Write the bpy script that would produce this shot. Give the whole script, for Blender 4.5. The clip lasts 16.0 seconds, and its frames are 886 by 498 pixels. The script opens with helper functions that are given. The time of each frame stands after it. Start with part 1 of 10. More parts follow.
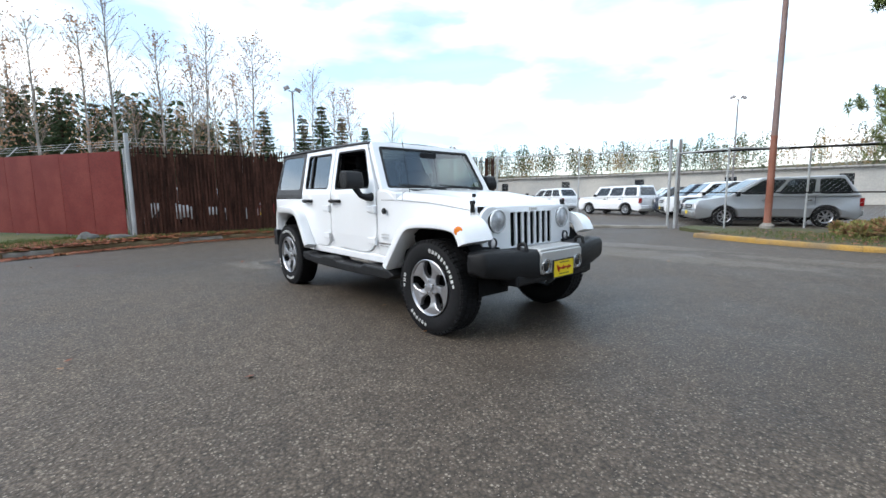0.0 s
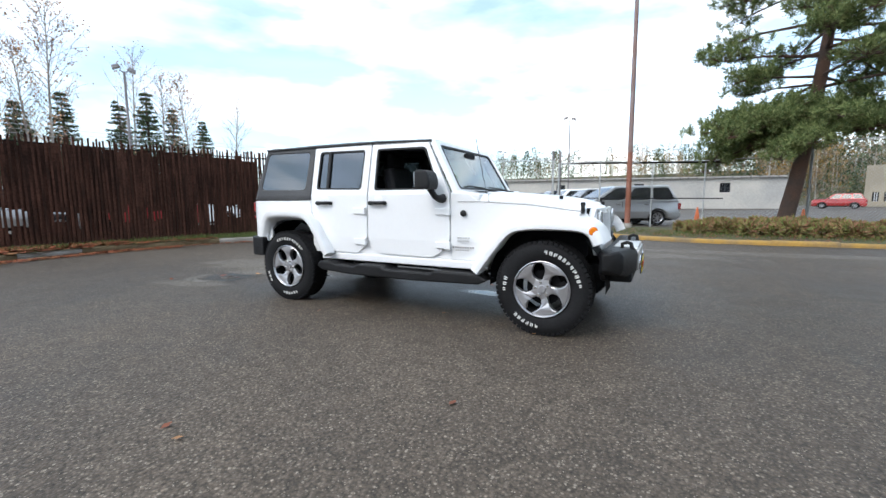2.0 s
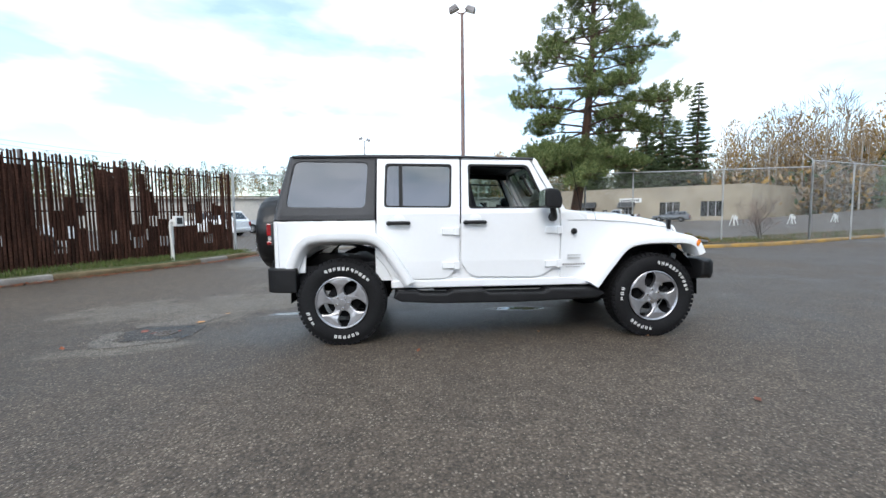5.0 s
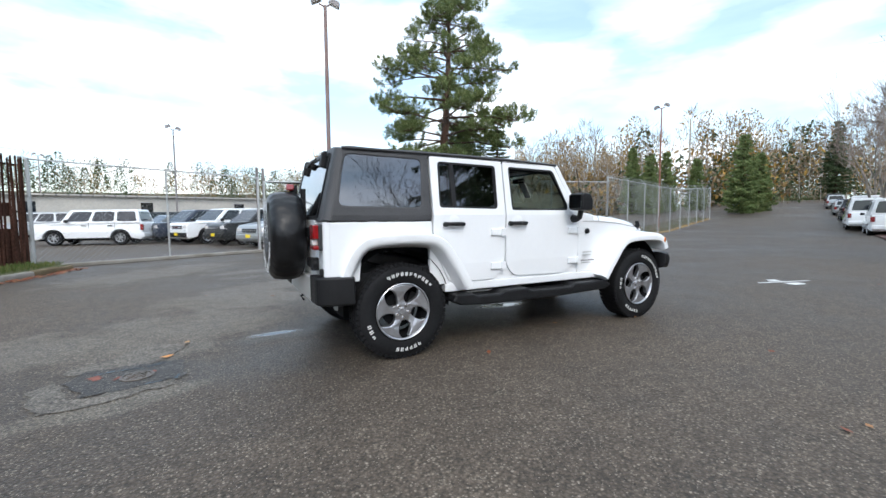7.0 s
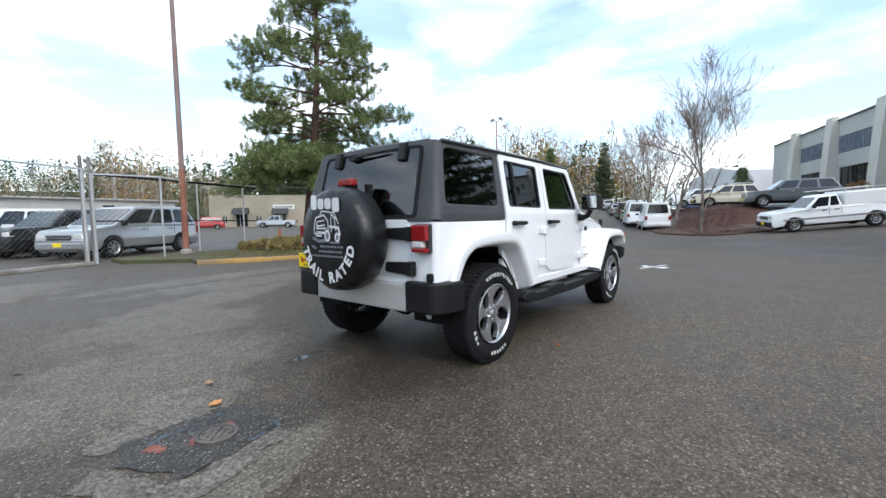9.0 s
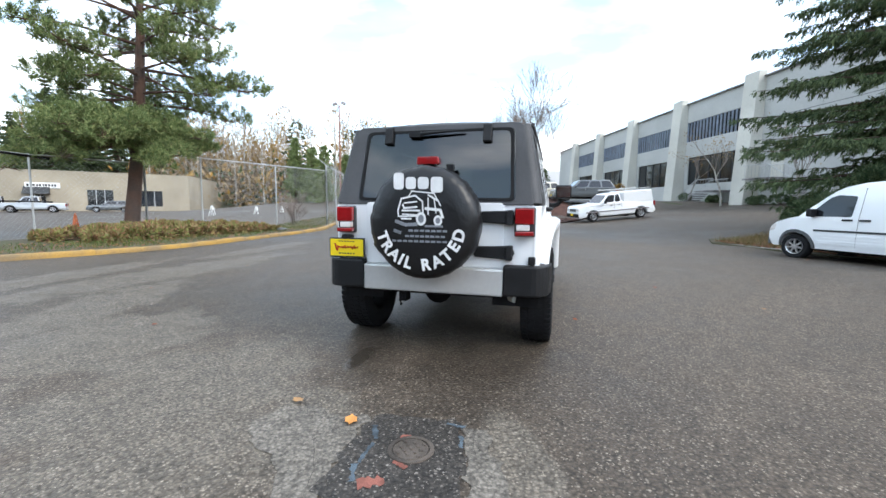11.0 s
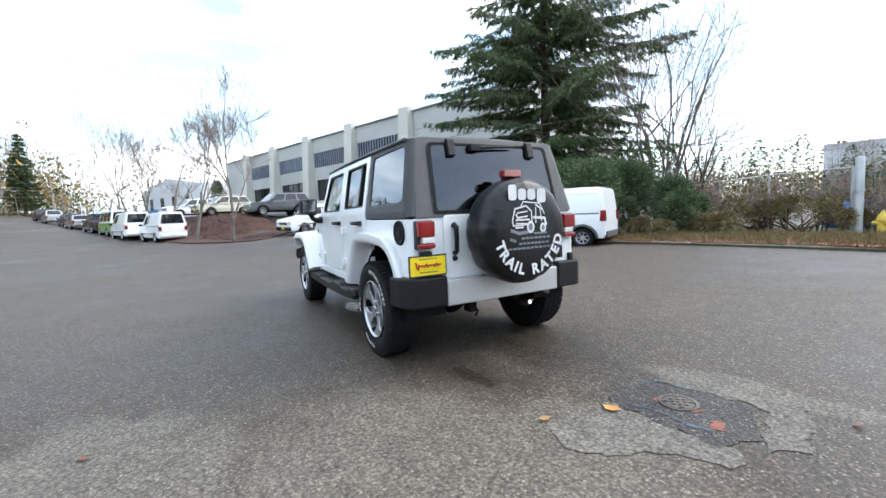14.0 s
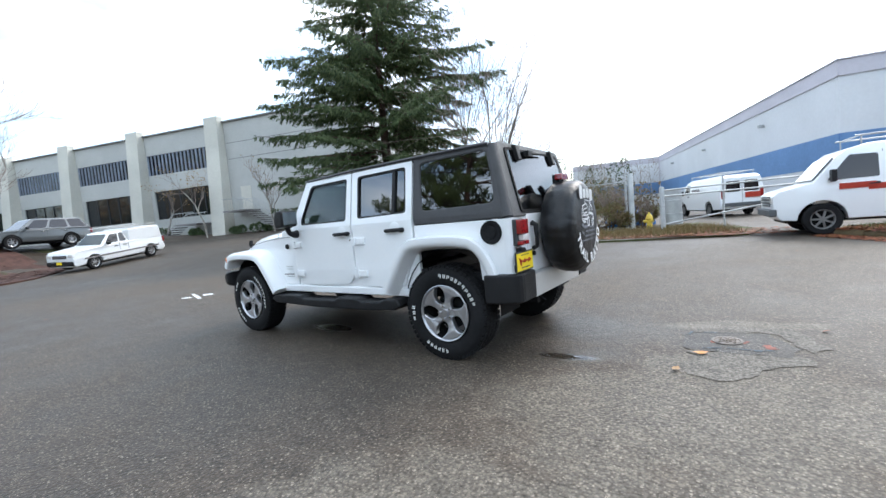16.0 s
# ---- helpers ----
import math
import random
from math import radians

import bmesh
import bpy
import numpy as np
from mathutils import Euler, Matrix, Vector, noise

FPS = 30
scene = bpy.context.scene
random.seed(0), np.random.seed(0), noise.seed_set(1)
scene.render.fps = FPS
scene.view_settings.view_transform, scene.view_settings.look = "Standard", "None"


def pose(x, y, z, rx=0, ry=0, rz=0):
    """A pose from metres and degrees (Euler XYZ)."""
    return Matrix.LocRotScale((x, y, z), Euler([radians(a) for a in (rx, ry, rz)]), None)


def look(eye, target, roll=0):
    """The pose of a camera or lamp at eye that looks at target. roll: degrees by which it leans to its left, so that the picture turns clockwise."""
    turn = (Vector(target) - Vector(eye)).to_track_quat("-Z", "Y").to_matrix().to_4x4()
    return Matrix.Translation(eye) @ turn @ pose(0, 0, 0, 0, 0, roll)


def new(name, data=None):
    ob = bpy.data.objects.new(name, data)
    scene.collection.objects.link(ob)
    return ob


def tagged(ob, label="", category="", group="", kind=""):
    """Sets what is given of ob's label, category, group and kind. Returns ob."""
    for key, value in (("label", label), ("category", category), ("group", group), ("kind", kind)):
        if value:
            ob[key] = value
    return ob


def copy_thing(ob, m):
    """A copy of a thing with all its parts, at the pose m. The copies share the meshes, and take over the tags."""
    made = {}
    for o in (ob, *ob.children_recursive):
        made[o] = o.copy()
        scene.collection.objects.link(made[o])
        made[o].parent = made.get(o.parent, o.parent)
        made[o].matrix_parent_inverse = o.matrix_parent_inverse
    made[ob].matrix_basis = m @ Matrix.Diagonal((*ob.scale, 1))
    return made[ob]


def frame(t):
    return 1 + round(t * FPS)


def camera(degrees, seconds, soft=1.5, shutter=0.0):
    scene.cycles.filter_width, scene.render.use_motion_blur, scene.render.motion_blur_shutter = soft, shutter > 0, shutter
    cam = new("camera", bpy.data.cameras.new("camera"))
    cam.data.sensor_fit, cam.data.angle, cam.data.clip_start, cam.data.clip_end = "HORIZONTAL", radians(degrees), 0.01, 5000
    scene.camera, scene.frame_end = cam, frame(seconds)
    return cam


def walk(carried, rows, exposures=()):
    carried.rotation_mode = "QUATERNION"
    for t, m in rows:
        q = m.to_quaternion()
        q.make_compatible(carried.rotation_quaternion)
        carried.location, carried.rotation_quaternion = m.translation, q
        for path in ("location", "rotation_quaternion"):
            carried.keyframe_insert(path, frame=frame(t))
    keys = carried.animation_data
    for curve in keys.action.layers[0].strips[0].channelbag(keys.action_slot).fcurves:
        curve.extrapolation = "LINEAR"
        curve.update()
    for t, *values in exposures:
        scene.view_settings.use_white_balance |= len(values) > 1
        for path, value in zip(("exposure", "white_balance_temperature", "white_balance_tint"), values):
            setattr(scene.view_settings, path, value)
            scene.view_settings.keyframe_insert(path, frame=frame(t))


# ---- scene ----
cam = camera(93.1, 16.0)
PATH = [
    (0, (4.098, -3.068, 1.142), (2.616, -1.747, 0.896), -0.6),
    (0.5, (3.668, -3.394, 1.13), (2.286, -1.97, 0.879), -0.3),
    (1, (3.247, -3.728, 1.138), (2.041, -2.145, 0.944), 0.8),
    (1.5, (2.789, -4.014, 1.14), (1.752, -2.32, 0.908), -1.2),
    (2, (2.327, -4.28, 1.131), (1.405, -2.52, 0.901), -0.3),
    (2.5, (1.839, -4.516, 1.155), (1.133, -2.664, 0.885), -1.5),
    (3, (1.316, -4.642, 1.162), (0.755, -2.74, 0.902), -1.8),
    (3.5, (0.8, -4.77, 1.166), (0.499, -2.807, 0.935), -0.2),
    (4, (0.276, -4.764, 1.168), (0.077, -2.785, 0.955), -0.9),
    (4.2, (0.074, -4.771, 1.17), (-0.071, -2.785, 0.977), -0.6),
    (6.3, (-2.101, -4.33, 1.156), (-1.499, -2.426, 1.045), -0.8),
    (6.5, (-2.292, -4.258, 1.153), (-1.608, -2.381, 1.058), -0.3),
    (7, (-2.784, -4.06, 1.165), (-1.845, -2.3, 1.017), -0.4),
    (7.5, (-3.209, -3.761, 1.174), (-2.131, -2.081, 1.047), -1.4),
    (8, (-3.637, -3.464, 1.164), (-2.308, -1.978, 1.006), -1.9),
    (8.2, (-3.781, -3.307, 1.181), (-2.403, -1.866, 1.024), -1.6),
    (10.3, (-4.925, -1.55, 1.133), (-3.097, -0.76, 0.95), -0.6),
    (10.5, (-4.989, -1.369, 1.135), (-3.127, -0.665, 0.942), -0.5),
    (11, (-5.103, -0.902, 1.128), (-3.182, -0.386, 0.925), 0.5),
    (11.5, (-5.241, -0.416, 1.147), (-3.26, -0.207, 0.973), -0.3),
    (12, (-5.236, 0.083, 1.147), (-3.244, 0.091, 0.966), -1.6),
    (12.5, (-5.24, 0.595, 1.149), (-3.262, 0.338, 1.001), -2.0),
    (13, (-5.134, 1.081, 1.154), (-3.202, 0.591, 0.989), -2.5),
    (13.5, (-4.985, 1.536, 1.163), (-3.122, 0.819, 1.043), -1.7),
    (14, (-4.796, 2.02, 1.171), (-3.049, 1.062, 1.0), -2.5),
    (14.5, (-4.523, 2.448, 1.163), (-2.856, 1.358, 0.98), -2.0),
    (15, (-4.252, 2.899, 1.18), (-2.75, 1.591, 0.999), -2.7),
    (15.5, (-3.881, 3.269, 1.18), (-2.502, 1.837, 0.962), -3.9),
    (16, (-3.494, 3.644, 1.177), (-2.329, 2.025, 1.032), -5.1),
]
walk(cam, [(t, look(e, a, r)) for t, e, a, r in PATH], exposures=((0, 1.16), (3, 1.18), (5, 1.14), (8, 1.08), (10.5, 1.46), (12, 1.82), (14, 1.66), (16, 1.56)))

# ---- sky, sun and daylight ----
world = bpy.data.worlds.new("sky")
scene.world = world
world.use_nodes = True
wn, wl = world.node_tree.nodes, world.node_tree.links
wn.clear()
SUN_AZ, SUN_EL = radians(-108), radians(42)
w_out = wn.new("ShaderNodeOutputWorld")
sky = wn.new("ShaderNodeTexSky")
sky.sky_type, sky.sun_disc = "NISHITA", False
sky.sun_elevation, sky.sun_rotation = SUN_EL, radians(90) - SUN_AZ
blue = wn.new("ShaderNodeBackground")
blue.inputs["Strength"].default_value = 0.15
wl.new(sky.outputs["Color"], blue.inputs["Color"])
cloud = wn.new("ShaderNodeBackground")
cloud.inputs["Strength"].default_value = 0.93
w_co = wn.new("ShaderNodeTexCoord")
w_map = wn.new("ShaderNodeMapping")
w_map.inputs["Scale"].default_value = (1.0, 1.0, 3.2)
w_map.inputs["Location"].default_value = (0.4, 1.7, 0.3)
wl.new(w_co.outputs["Generated"], w_map.inputs["Vector"])
w_no = wn.new("ShaderNodeTexNoise")
w_no.inputs["Scale"].default_value, w_no.inputs["Detail"].default_value = 2.1, 6.0
w_no.inputs["Roughness"].default_value, w_no.inputs["Distortion"].default_value = 0.52, 0.35
wl.new(w_map.outputs["Vector"], w_no.inputs["Vector"])
w_ramp = wn.new("ShaderNodeValToRGB")
w_ramp.color_ramp.elements[0].position, w_ramp.color_ramp.elements[0].color = 0.41, (0.32, 0.32, 0.32, 1)
w_ramp.color_ramp.elements[1].position, w_ramp.color_ramp.elements[1].color = 0.64, (1, 1, 1, 1)
wl.new(w_no.outputs["Fac"], w_ramp.inputs["Fac"])
w_no2 = wn.new("ShaderNodeTexNoise")
w_no2.inputs["Scale"].default_value, w_no2.inputs["Detail"].default_value = 3.2, 6.0
wl.new(w_map.outputs["Vector"], w_no2.inputs["Vector"])
w_ramp2 = wn.new("ShaderNodeValToRGB")
w_ramp2.color_ramp.elements[0].position, w_ramp2.color_ramp.elements[0].color = 0.41, (0.42, 0.57, 0.69, 1)
w_ramp2.color_ramp.elements[1].position, w_ramp2.color_ramp.elements[1].color = 0.66, (1.32, 1.36, 1.38, 1)
wl.new(w_no2.outputs["Fac"], w_ramp2.inputs["Fac"])
wl.new(w_ramp2.outputs["Color"], cloud.inputs["Color"])
w_mix = wn.new("ShaderNodeMixShader")
wl.new(w_ramp.outputs["Color"], w_mix.inputs["Fac"])
wl.new(blue.outputs["Background"], w_mix.inputs[1])
wl.new(cloud.outputs["Background"], w_mix.inputs[2])
wl.new(w_mix.outputs["Shader"], w_out.inputs["Surface"])

sun = new("sun", bpy.data.lights.new("sun", "SUN"))
sun.data.energy, sun.data.angle, sun.data.color = 0.75, radians(28), (1.0, 0.97, 0.92)
sun_way = Vector((math.cos(SUN_EL) * math.cos(SUN_AZ), math.cos(SUN_EL) * math.sin(SUN_AZ), math.sin(SUN_EL)))
sun.matrix_world = look(sun_way * 50, (0, 0, 0))


# ---- materials ----
def material(name, col, rough=0.6, metal=0.0, var=0.12, scale=6.0, bump=0.0, bscale=60.0, coat=0.0, alt=None, wear=0.0, spec=0.5):
    """A principled surface with two scales of variation in colour and fine relief. alt: a second colour in large stains."""
    m = bpy.data.materials.new(name)
    m.use_nodes = True
    n, l = m.node_tree.nodes, m.node_tree.links
    b = n["Principled BSDF"]
    b.inputs["Roughness"].default_value, b.inputs["Metallic"].default_value = rough, metal
    b.inputs["Specular IOR Level"].default_value = spec
    b.inputs["Coat Weight"].default_value, b.inputs["Coat Roughness"].default_value = coat, 0.04
    co = n.new("ShaderNodeTexCoord")
    info = n.new("ShaderNodeObjectInfo")
    add = n.new("ShaderNodeVectorMath")
    add.operation = "MULTIPLY_ADD"
    add.inputs[1].default_value = (1, 1, 1)
    rnd = n.new("ShaderNodeMath")
    rnd.operation, rnd.inputs[1].default_value = "MULTIPLY", 37.0
    l.new(info.outputs["Random"], rnd.inputs[0])
    l.new(co.outputs["Object"], add.inputs[0])
    l.new(rnd.outputs[0], add.inputs[2])
    big, fine = n.new("ShaderNodeTexNoise"), n.new("ShaderNodeTexNoise")
    for node, s, d in ((big, scale * 0.22, 4.0), (fine, scale * 5, 3.0)):
        node.inputs["Scale"].default_value, node.inputs["Detail"].default_value = s, d
        l.new(add.outputs[0], node.inputs["Vector"])
    r1, r2 = n.new("ShaderNodeValToRGB"), n.new("ShaderNodeMapRange")
    second = alt if alt else tuple(min(1.0, c * (1 + var)) for c in col)
    first = col if alt else tuple(c * (1 - var) for c in col)
    r1.color_ramp.elements[0].position, r1.color_ramp.elements[1].position = 0.38, 0.64
    r1.color_ramp.elements[0].color, r1.color_ramp.elements[1].color = (*first, 1), (*second, 1)
    l.new(big.outputs["Fac"], r1.inputs["Fac"])
    r2.inputs["From Min"].default_value, r2.inputs["From Max"].default_value = 0.25, 0.75
    r2.inputs["To Min"].default_value, r2.inputs["To Max"].default_value = 1 - var * 0.9, 1 + var * 0.6
    l.new(fine.outputs["Fac"], r2.inputs["Value"])
    mul = n.new("ShaderNodeVectorMath")
    mul.operation = "SCALE"
    l.new(r1.outputs["Color"], mul.inputs[0])
    l.new(r2.outputs["Result"], mul.inputs["Scale"])
    l.new(mul.outputs["Vector"], b.inputs["Base Color"])
    rr = n.new("ShaderNodeMapRange")
    rr.inputs["To Min"].default_value, rr.inputs["To Max"].default_value = max(0.02, rough * (1 - wear)), min(1, rough * (1 + wear))
    l.new(big.outputs["Fac"], rr.inputs["Value"])
    l.new(rr.outputs["Result"], b.inputs["Roughness"])
    if bump:
        bn, bp = n.new("ShaderNodeTexNoise"), n.new("ShaderNodeBump")
        bn.inputs["Scale"].default_value, bn.inputs["Detail"].default_value = bscale, 4.0
        bp.inputs["Strength"].default_value, bp.inputs["Distance"].default_value = bump, 0.01
        l.new(add.outputs[0], bn.inputs["Vector"])
        l.new(bn.outputs["Fac"], bp.inputs["Height"])
        l.new(bp.outputs["Normal"], b.inputs["Normal"])
    return m


def glass(name, tint, alpha, ior=1.6):
    """Window glass: mirror gloss over a tinted see-through sheet."""
    m = bpy.data.materials.new(name)
    m.use_nodes = True
    n, l = m.node_tree.nodes, m.node_tree.links
    n.remove(n["Principled BSDF"])
    tr, gl, mx, lw = n.new("ShaderNodeBsdfTransparent"), n.new("ShaderNodeBsdfGlossy"), n.new("ShaderNodeMixShader"), n.new("ShaderNodeLayerWeight")
    tr.inputs["Color"].default_value = (*[c * alpha for c in tint], 1)
    gl.inputs["Roughness"].default_value = 0.015
    gl.inputs["Color"].default_value = (0.95, 0.97, 1.0, 1)
    lw.inputs["Blend"].default_value = 0.5
    fifth, gain = n.new("ShaderNodeMath"), n.new("ShaderNodeMapRange")
    fifth.operation, fifth.inputs[1].default_value = "POWER", 5.0
    f0 = ((ior - 1) / (ior + 1)) ** 2
    gain.inputs["To Min"].default_value, gain.inputs["To Max"].default_value = f0, 1.0
    l.new(lw.outputs["Facing"], fifth.inputs[0])
    l.new(fifth.outputs[0], gain.inputs["Value"])
    l.new(gain.outputs["Result"], mx.inputs[0])
    l.new(tr.outputs[0], mx.inputs[1])
    l.new(gl.outputs[0], mx.inputs[2])
    l.new(mx.outputs[0], n["Material Output"].inputs["Surface"])
    return m


def asphalt_material(name, dark, light, stone, rough0, rough1, worn=(), wet_shade=(), pools=(), worn_col=(0.150, 0.128, 0.102)):
    m = bpy.data.materials.new(name)
    m.use_nodes = True
    n, l = m.node_tree.nodes, m.node_tree.links
    b = n["Principled BSDF"]
    b.inputs["Specular IOR Level"].default_value = 0.34
    co = n.new("ShaderNodeTexCoord")

    def tex(kind, s, detail=4.0):
        t = n.new(kind)
        t.inputs["Scale"].default_value = s
        if kind == "ShaderNodeTexNoise":
            t.inputs["Detail"].default_value = detail
        l.new(co.outputs["Object"], t.inputs["Vector"])
        return t

    big, mid, tar = tex("ShaderNodeTexNoise", 0.16, 5), tex("ShaderNodeTexNoise", 1.3, 5), tex("ShaderNodeTexNoise", 45, 3)
    chips, chips2 = tex("ShaderNodeTexVoronoi", 58), tex("ShaderNodeTexVoronoi", 105)
    for c in (chips, chips2):
        c.feature = "F1"
    mixer = n.new("ShaderNodeMath")
    mixer.operation, mixer.inputs[1].default_value = "MULTIPLY_ADD", 0.35
    l.new(mid.outputs["Fac"], mixer.inputs[0])
    l.new(big.outputs["Fac"], mixer.inputs[2])
    ramp = n.new("ShaderNodeValToRGB")
    ramp.color_ramp.elements[0].position, ramp.color_ramp.elements[0].color = 0.55, (*dark, 1)
    ramp.color_ramp.elements[1].position, ramp.color_ramp.elements[1].color = 0.85, (*light, 1)
    l.new(mixer.outputs[0], ramp.inputs["Fac"])
    fine = n.new("ShaderNodeMapRange")
    fine.inputs["From Min"].default_value, fine.inputs["From Max"].default_value = 0.3, 0.7
    fine.inputs["To Min"].default_value, fine.inputs["To Max"].default_value = 0.55, 1.35
    l.new(tar.outputs["Fac"], fine.inputs["Value"])
    scaled = n.new("ShaderNodeVectorMath")
    scaled.operation = "SCALE"
    l.new(ramp.outputs["Color"], scaled.inputs[0])
    l.new(fine.outputs["Result"], scaled.inputs["Scale"])
    last = scaled.outputs["Vector"]

    def mask(places, edge):
        """How far a point lies inside any of some ragged ellipses: x, y, half lengths, turn."""
        total = None
        for x, y, rx, ry, rot in places:
            mp, ln, ad, mr = n.new("ShaderNodeMapping"), n.new("ShaderNodeVectorMath"), n.new("ShaderNodeMath"), n.new("ShaderNodeMapRange")
            mp.vector_type = "TEXTURE"
            mp.inputs["Location"].default_value = (x, y, 0)
            mp.inputs["Rotation"].default_value = (0, 0, radians(rot))
            mp.inputs["Scale"].default_value = (rx, ry, 1)
            l.new(co.outputs["Object"], mp.inputs["Vector"])
            ln.operation = "LENGTH"
            l.new(mp.outputs["Vector"], ln.inputs[0])
            ad.operation, ad.inputs[1].default_value = "MULTIPLY_ADD", 1.5
            l.new(rag.outputs["Fac"], ad.inputs[0])
            l.new(ln.outputs["Value"], ad.inputs[2])
            mr.inputs["From Min"].default_value, mr.inputs["From Max"].default_value = 1.75 + edge, 1.75 - edge
            l.new(ad.outputs[0], mr.inputs["Value"])
            if total is None:
                total = mr.outputs["Result"]
            else:
                mx = n.new("ShaderNodeMath")
                mx.operation = "MAXIMUM"
                l.new(total, mx.inputs[0]), l.new(mr.outputs["Result"], mx.inputs[1])
                total = mx.outputs[0]
        return total

    rag = tex("ShaderNodeTexNoise", 2.6, 6)
    if worn:
        mk = mask(worn, 0.16)
        grit = n.new("ShaderNodeMapRange")
        grit.inputs["From Min"].default_value, grit.inputs["From Max"].default_value = 0.25, 0.6
        l.new(tar.outputs["Fac"], grit.inputs["Value"])
        mm = n.new("ShaderNodeMath")
        mm.operation = "MULTIPLY"
        l.new(mk, mm.inputs[0]), l.new(grit.outputs["Result"], mm.inputs[1])
        mx = n.new("ShaderNodeMix")
        mx.data_type = "RGBA"
        l.new(mm.outputs[0], mx.inputs["Factor"])
        l.new(last, mx.inputs["A"])
        mx.inputs["B"].default_value = (*worn_col, 1)
        last = mx.outputs["Result"]
    mottle = tex("ShaderNodeTexNoise", 6.5, 6)
    for src, lo, hi, ta, tb in ((mottle.outputs["Fac"], 0.3, 0.7, 0.80, 1.20), (chips.outputs["Distance"], 0.30, 0.75, 1.08, 0.68)):
        mr, sc = n.new("ShaderNodeMapRange"), n.new("ShaderNodeVectorMath")
        for key, val in (("From Min", lo), ("From Max", hi), ("To Min", ta), ("To Max", tb)):
            mr.inputs[key].default_value = val
        l.new(src, mr.inputs["Value"])
        sc.operation = "SCALE"
        l.new(last, sc.inputs[0]), l.new(mr.outputs["Result"], sc.inputs["Scale"])
        last = sc.outputs["Vector"]
    # each stone has a tone of its own: many dull, few pale
    for c, first, most, dull in ((chips, 0.60, 0.60, 0.76), (chips2, 0.70, 0.66, 0.80)):
        sep, tone, near, both, mx = n.new("ShaderNodeSeparateColor"), n.new("ShaderNodeMapRange"), n.new("ShaderNodeMapRange"), n.new("ShaderNodeMath"), n.new("ShaderNodeMix")
        l.new(c.outputs["Color"], sep.inputs["Color"])
        tone.inputs["From Min"].default_value, tone.inputs["From Max"].default_value = first, 1.0
        tone.inputs["To Max"].default_value = most
        curve, dark_, sc = n.new("ShaderNodeMath"), n.new("ShaderNodeMapRange"), n.new("ShaderNodeVectorMath")
        curve.operation, curve.inputs[1].default_value = "POWER", 2.6
        l.new(sep.outputs[0], tone.inputs["Value"]), l.new(tone.outputs["Result"], curve.inputs[0])
        near.inputs["From Min"].default_value, near.inputs["From Max"].default_value = 0.26, 0.50
        near.inputs["To Min"].default_value, near.inputs["To Max"].default_value = 2.6, 0.0
        near.clamp = True
        l.new(c.outputs["Distance"], near.inputs["Value"])
        both.operation, both.use_clamp = "MULTIPLY", True
        l.new(curve.outputs[0], both.inputs[0]), l.new(near.outputs["Result"], both.inputs[1])
        dark_.inputs["To Min"].default_value, dark_.inputs["To Max"].default_value = dull, 1.22
        l.new(sep.outputs[1], dark_.inputs["Value"])
        sc.operation = "SCALE"
        l.new(last, sc.inputs[0]), l.new(dark_.outputs["Result"], sc.inputs["Scale"])
        mx.data_type = "RGBA"
        l.new(both.outputs[0], mx.inputs["Factor"]), l.new(sc.outputs["Vector"], mx.inputs["A"])
        mx.inputs["B"].default_value = (*stone, 1)
        last = mx.outputs["Result"]
    # mask for wet ground and for the shade painted in below the car
    damp = None
    if wet_shade:
        damp = mask(wet_shade, 0.5)
        # colour drops to 0.70: wetness, and under-car shade put into the tone
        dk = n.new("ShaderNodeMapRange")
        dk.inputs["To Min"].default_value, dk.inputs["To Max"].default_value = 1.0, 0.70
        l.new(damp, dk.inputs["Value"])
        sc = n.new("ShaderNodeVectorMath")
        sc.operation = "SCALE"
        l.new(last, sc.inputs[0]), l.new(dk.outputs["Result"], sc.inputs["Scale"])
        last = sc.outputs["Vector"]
    l.new(last, b.inputs["Base Color"])
    rg = n.new("ShaderNodeMapRange")
    rg.inputs["From Min"].default_value, rg.inputs["From Max"].default_value = 0.5, 0.85
    rg.inputs["To Min"].default_value, rg.inputs["To Max"].default_value = rough0, rough1
    l.new(mixer.outputs[0], rg.inputs["Value"])
    rough_out = rg.outputs["Result"]
    if damp is not None:
        rm = n.new("ShaderNodeMix")
        l.new(damp, rm.inputs["Factor"]), l.new(rough_out, rm.inputs["A"])
        rm.inputs["B"].default_value = 0.46
        rough_out = rm.outputs["Result"]
    still = None
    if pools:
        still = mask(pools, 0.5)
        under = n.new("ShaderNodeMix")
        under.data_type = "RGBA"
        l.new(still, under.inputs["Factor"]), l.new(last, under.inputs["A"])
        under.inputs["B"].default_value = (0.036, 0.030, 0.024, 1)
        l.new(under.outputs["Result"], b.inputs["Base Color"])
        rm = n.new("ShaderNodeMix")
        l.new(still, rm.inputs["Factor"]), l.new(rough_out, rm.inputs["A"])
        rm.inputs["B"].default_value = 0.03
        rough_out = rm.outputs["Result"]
    l.new(rough_out, b.inputs["Roughness"])
    bp, bp2 = n.new("ShaderNodeBump"), n.new("ShaderNodeBump")
    bp.inputs["Strength"].default_value, bp.inputs["Distance"].default_value = 0.7, 0.006
    bp2.inputs["Strength"].default_value, bp2.inputs["Distance"].default_value = 0.25, 0.05
    bp.invert = True
    if still is not None:
        for node, full in ((bp, 0.7), (bp2, 0.25)):
            flat = n.new("ShaderNodeMapRange")
            flat.inputs["To Min"].default_value, flat.inputs["To Max"].default_value = full, 0.0
            l.new(still, flat.inputs["Value"]), l.new(flat.outputs["Result"], node.inputs["Strength"])
    l.new(chips.outputs["Distance"], bp.inputs["Height"])
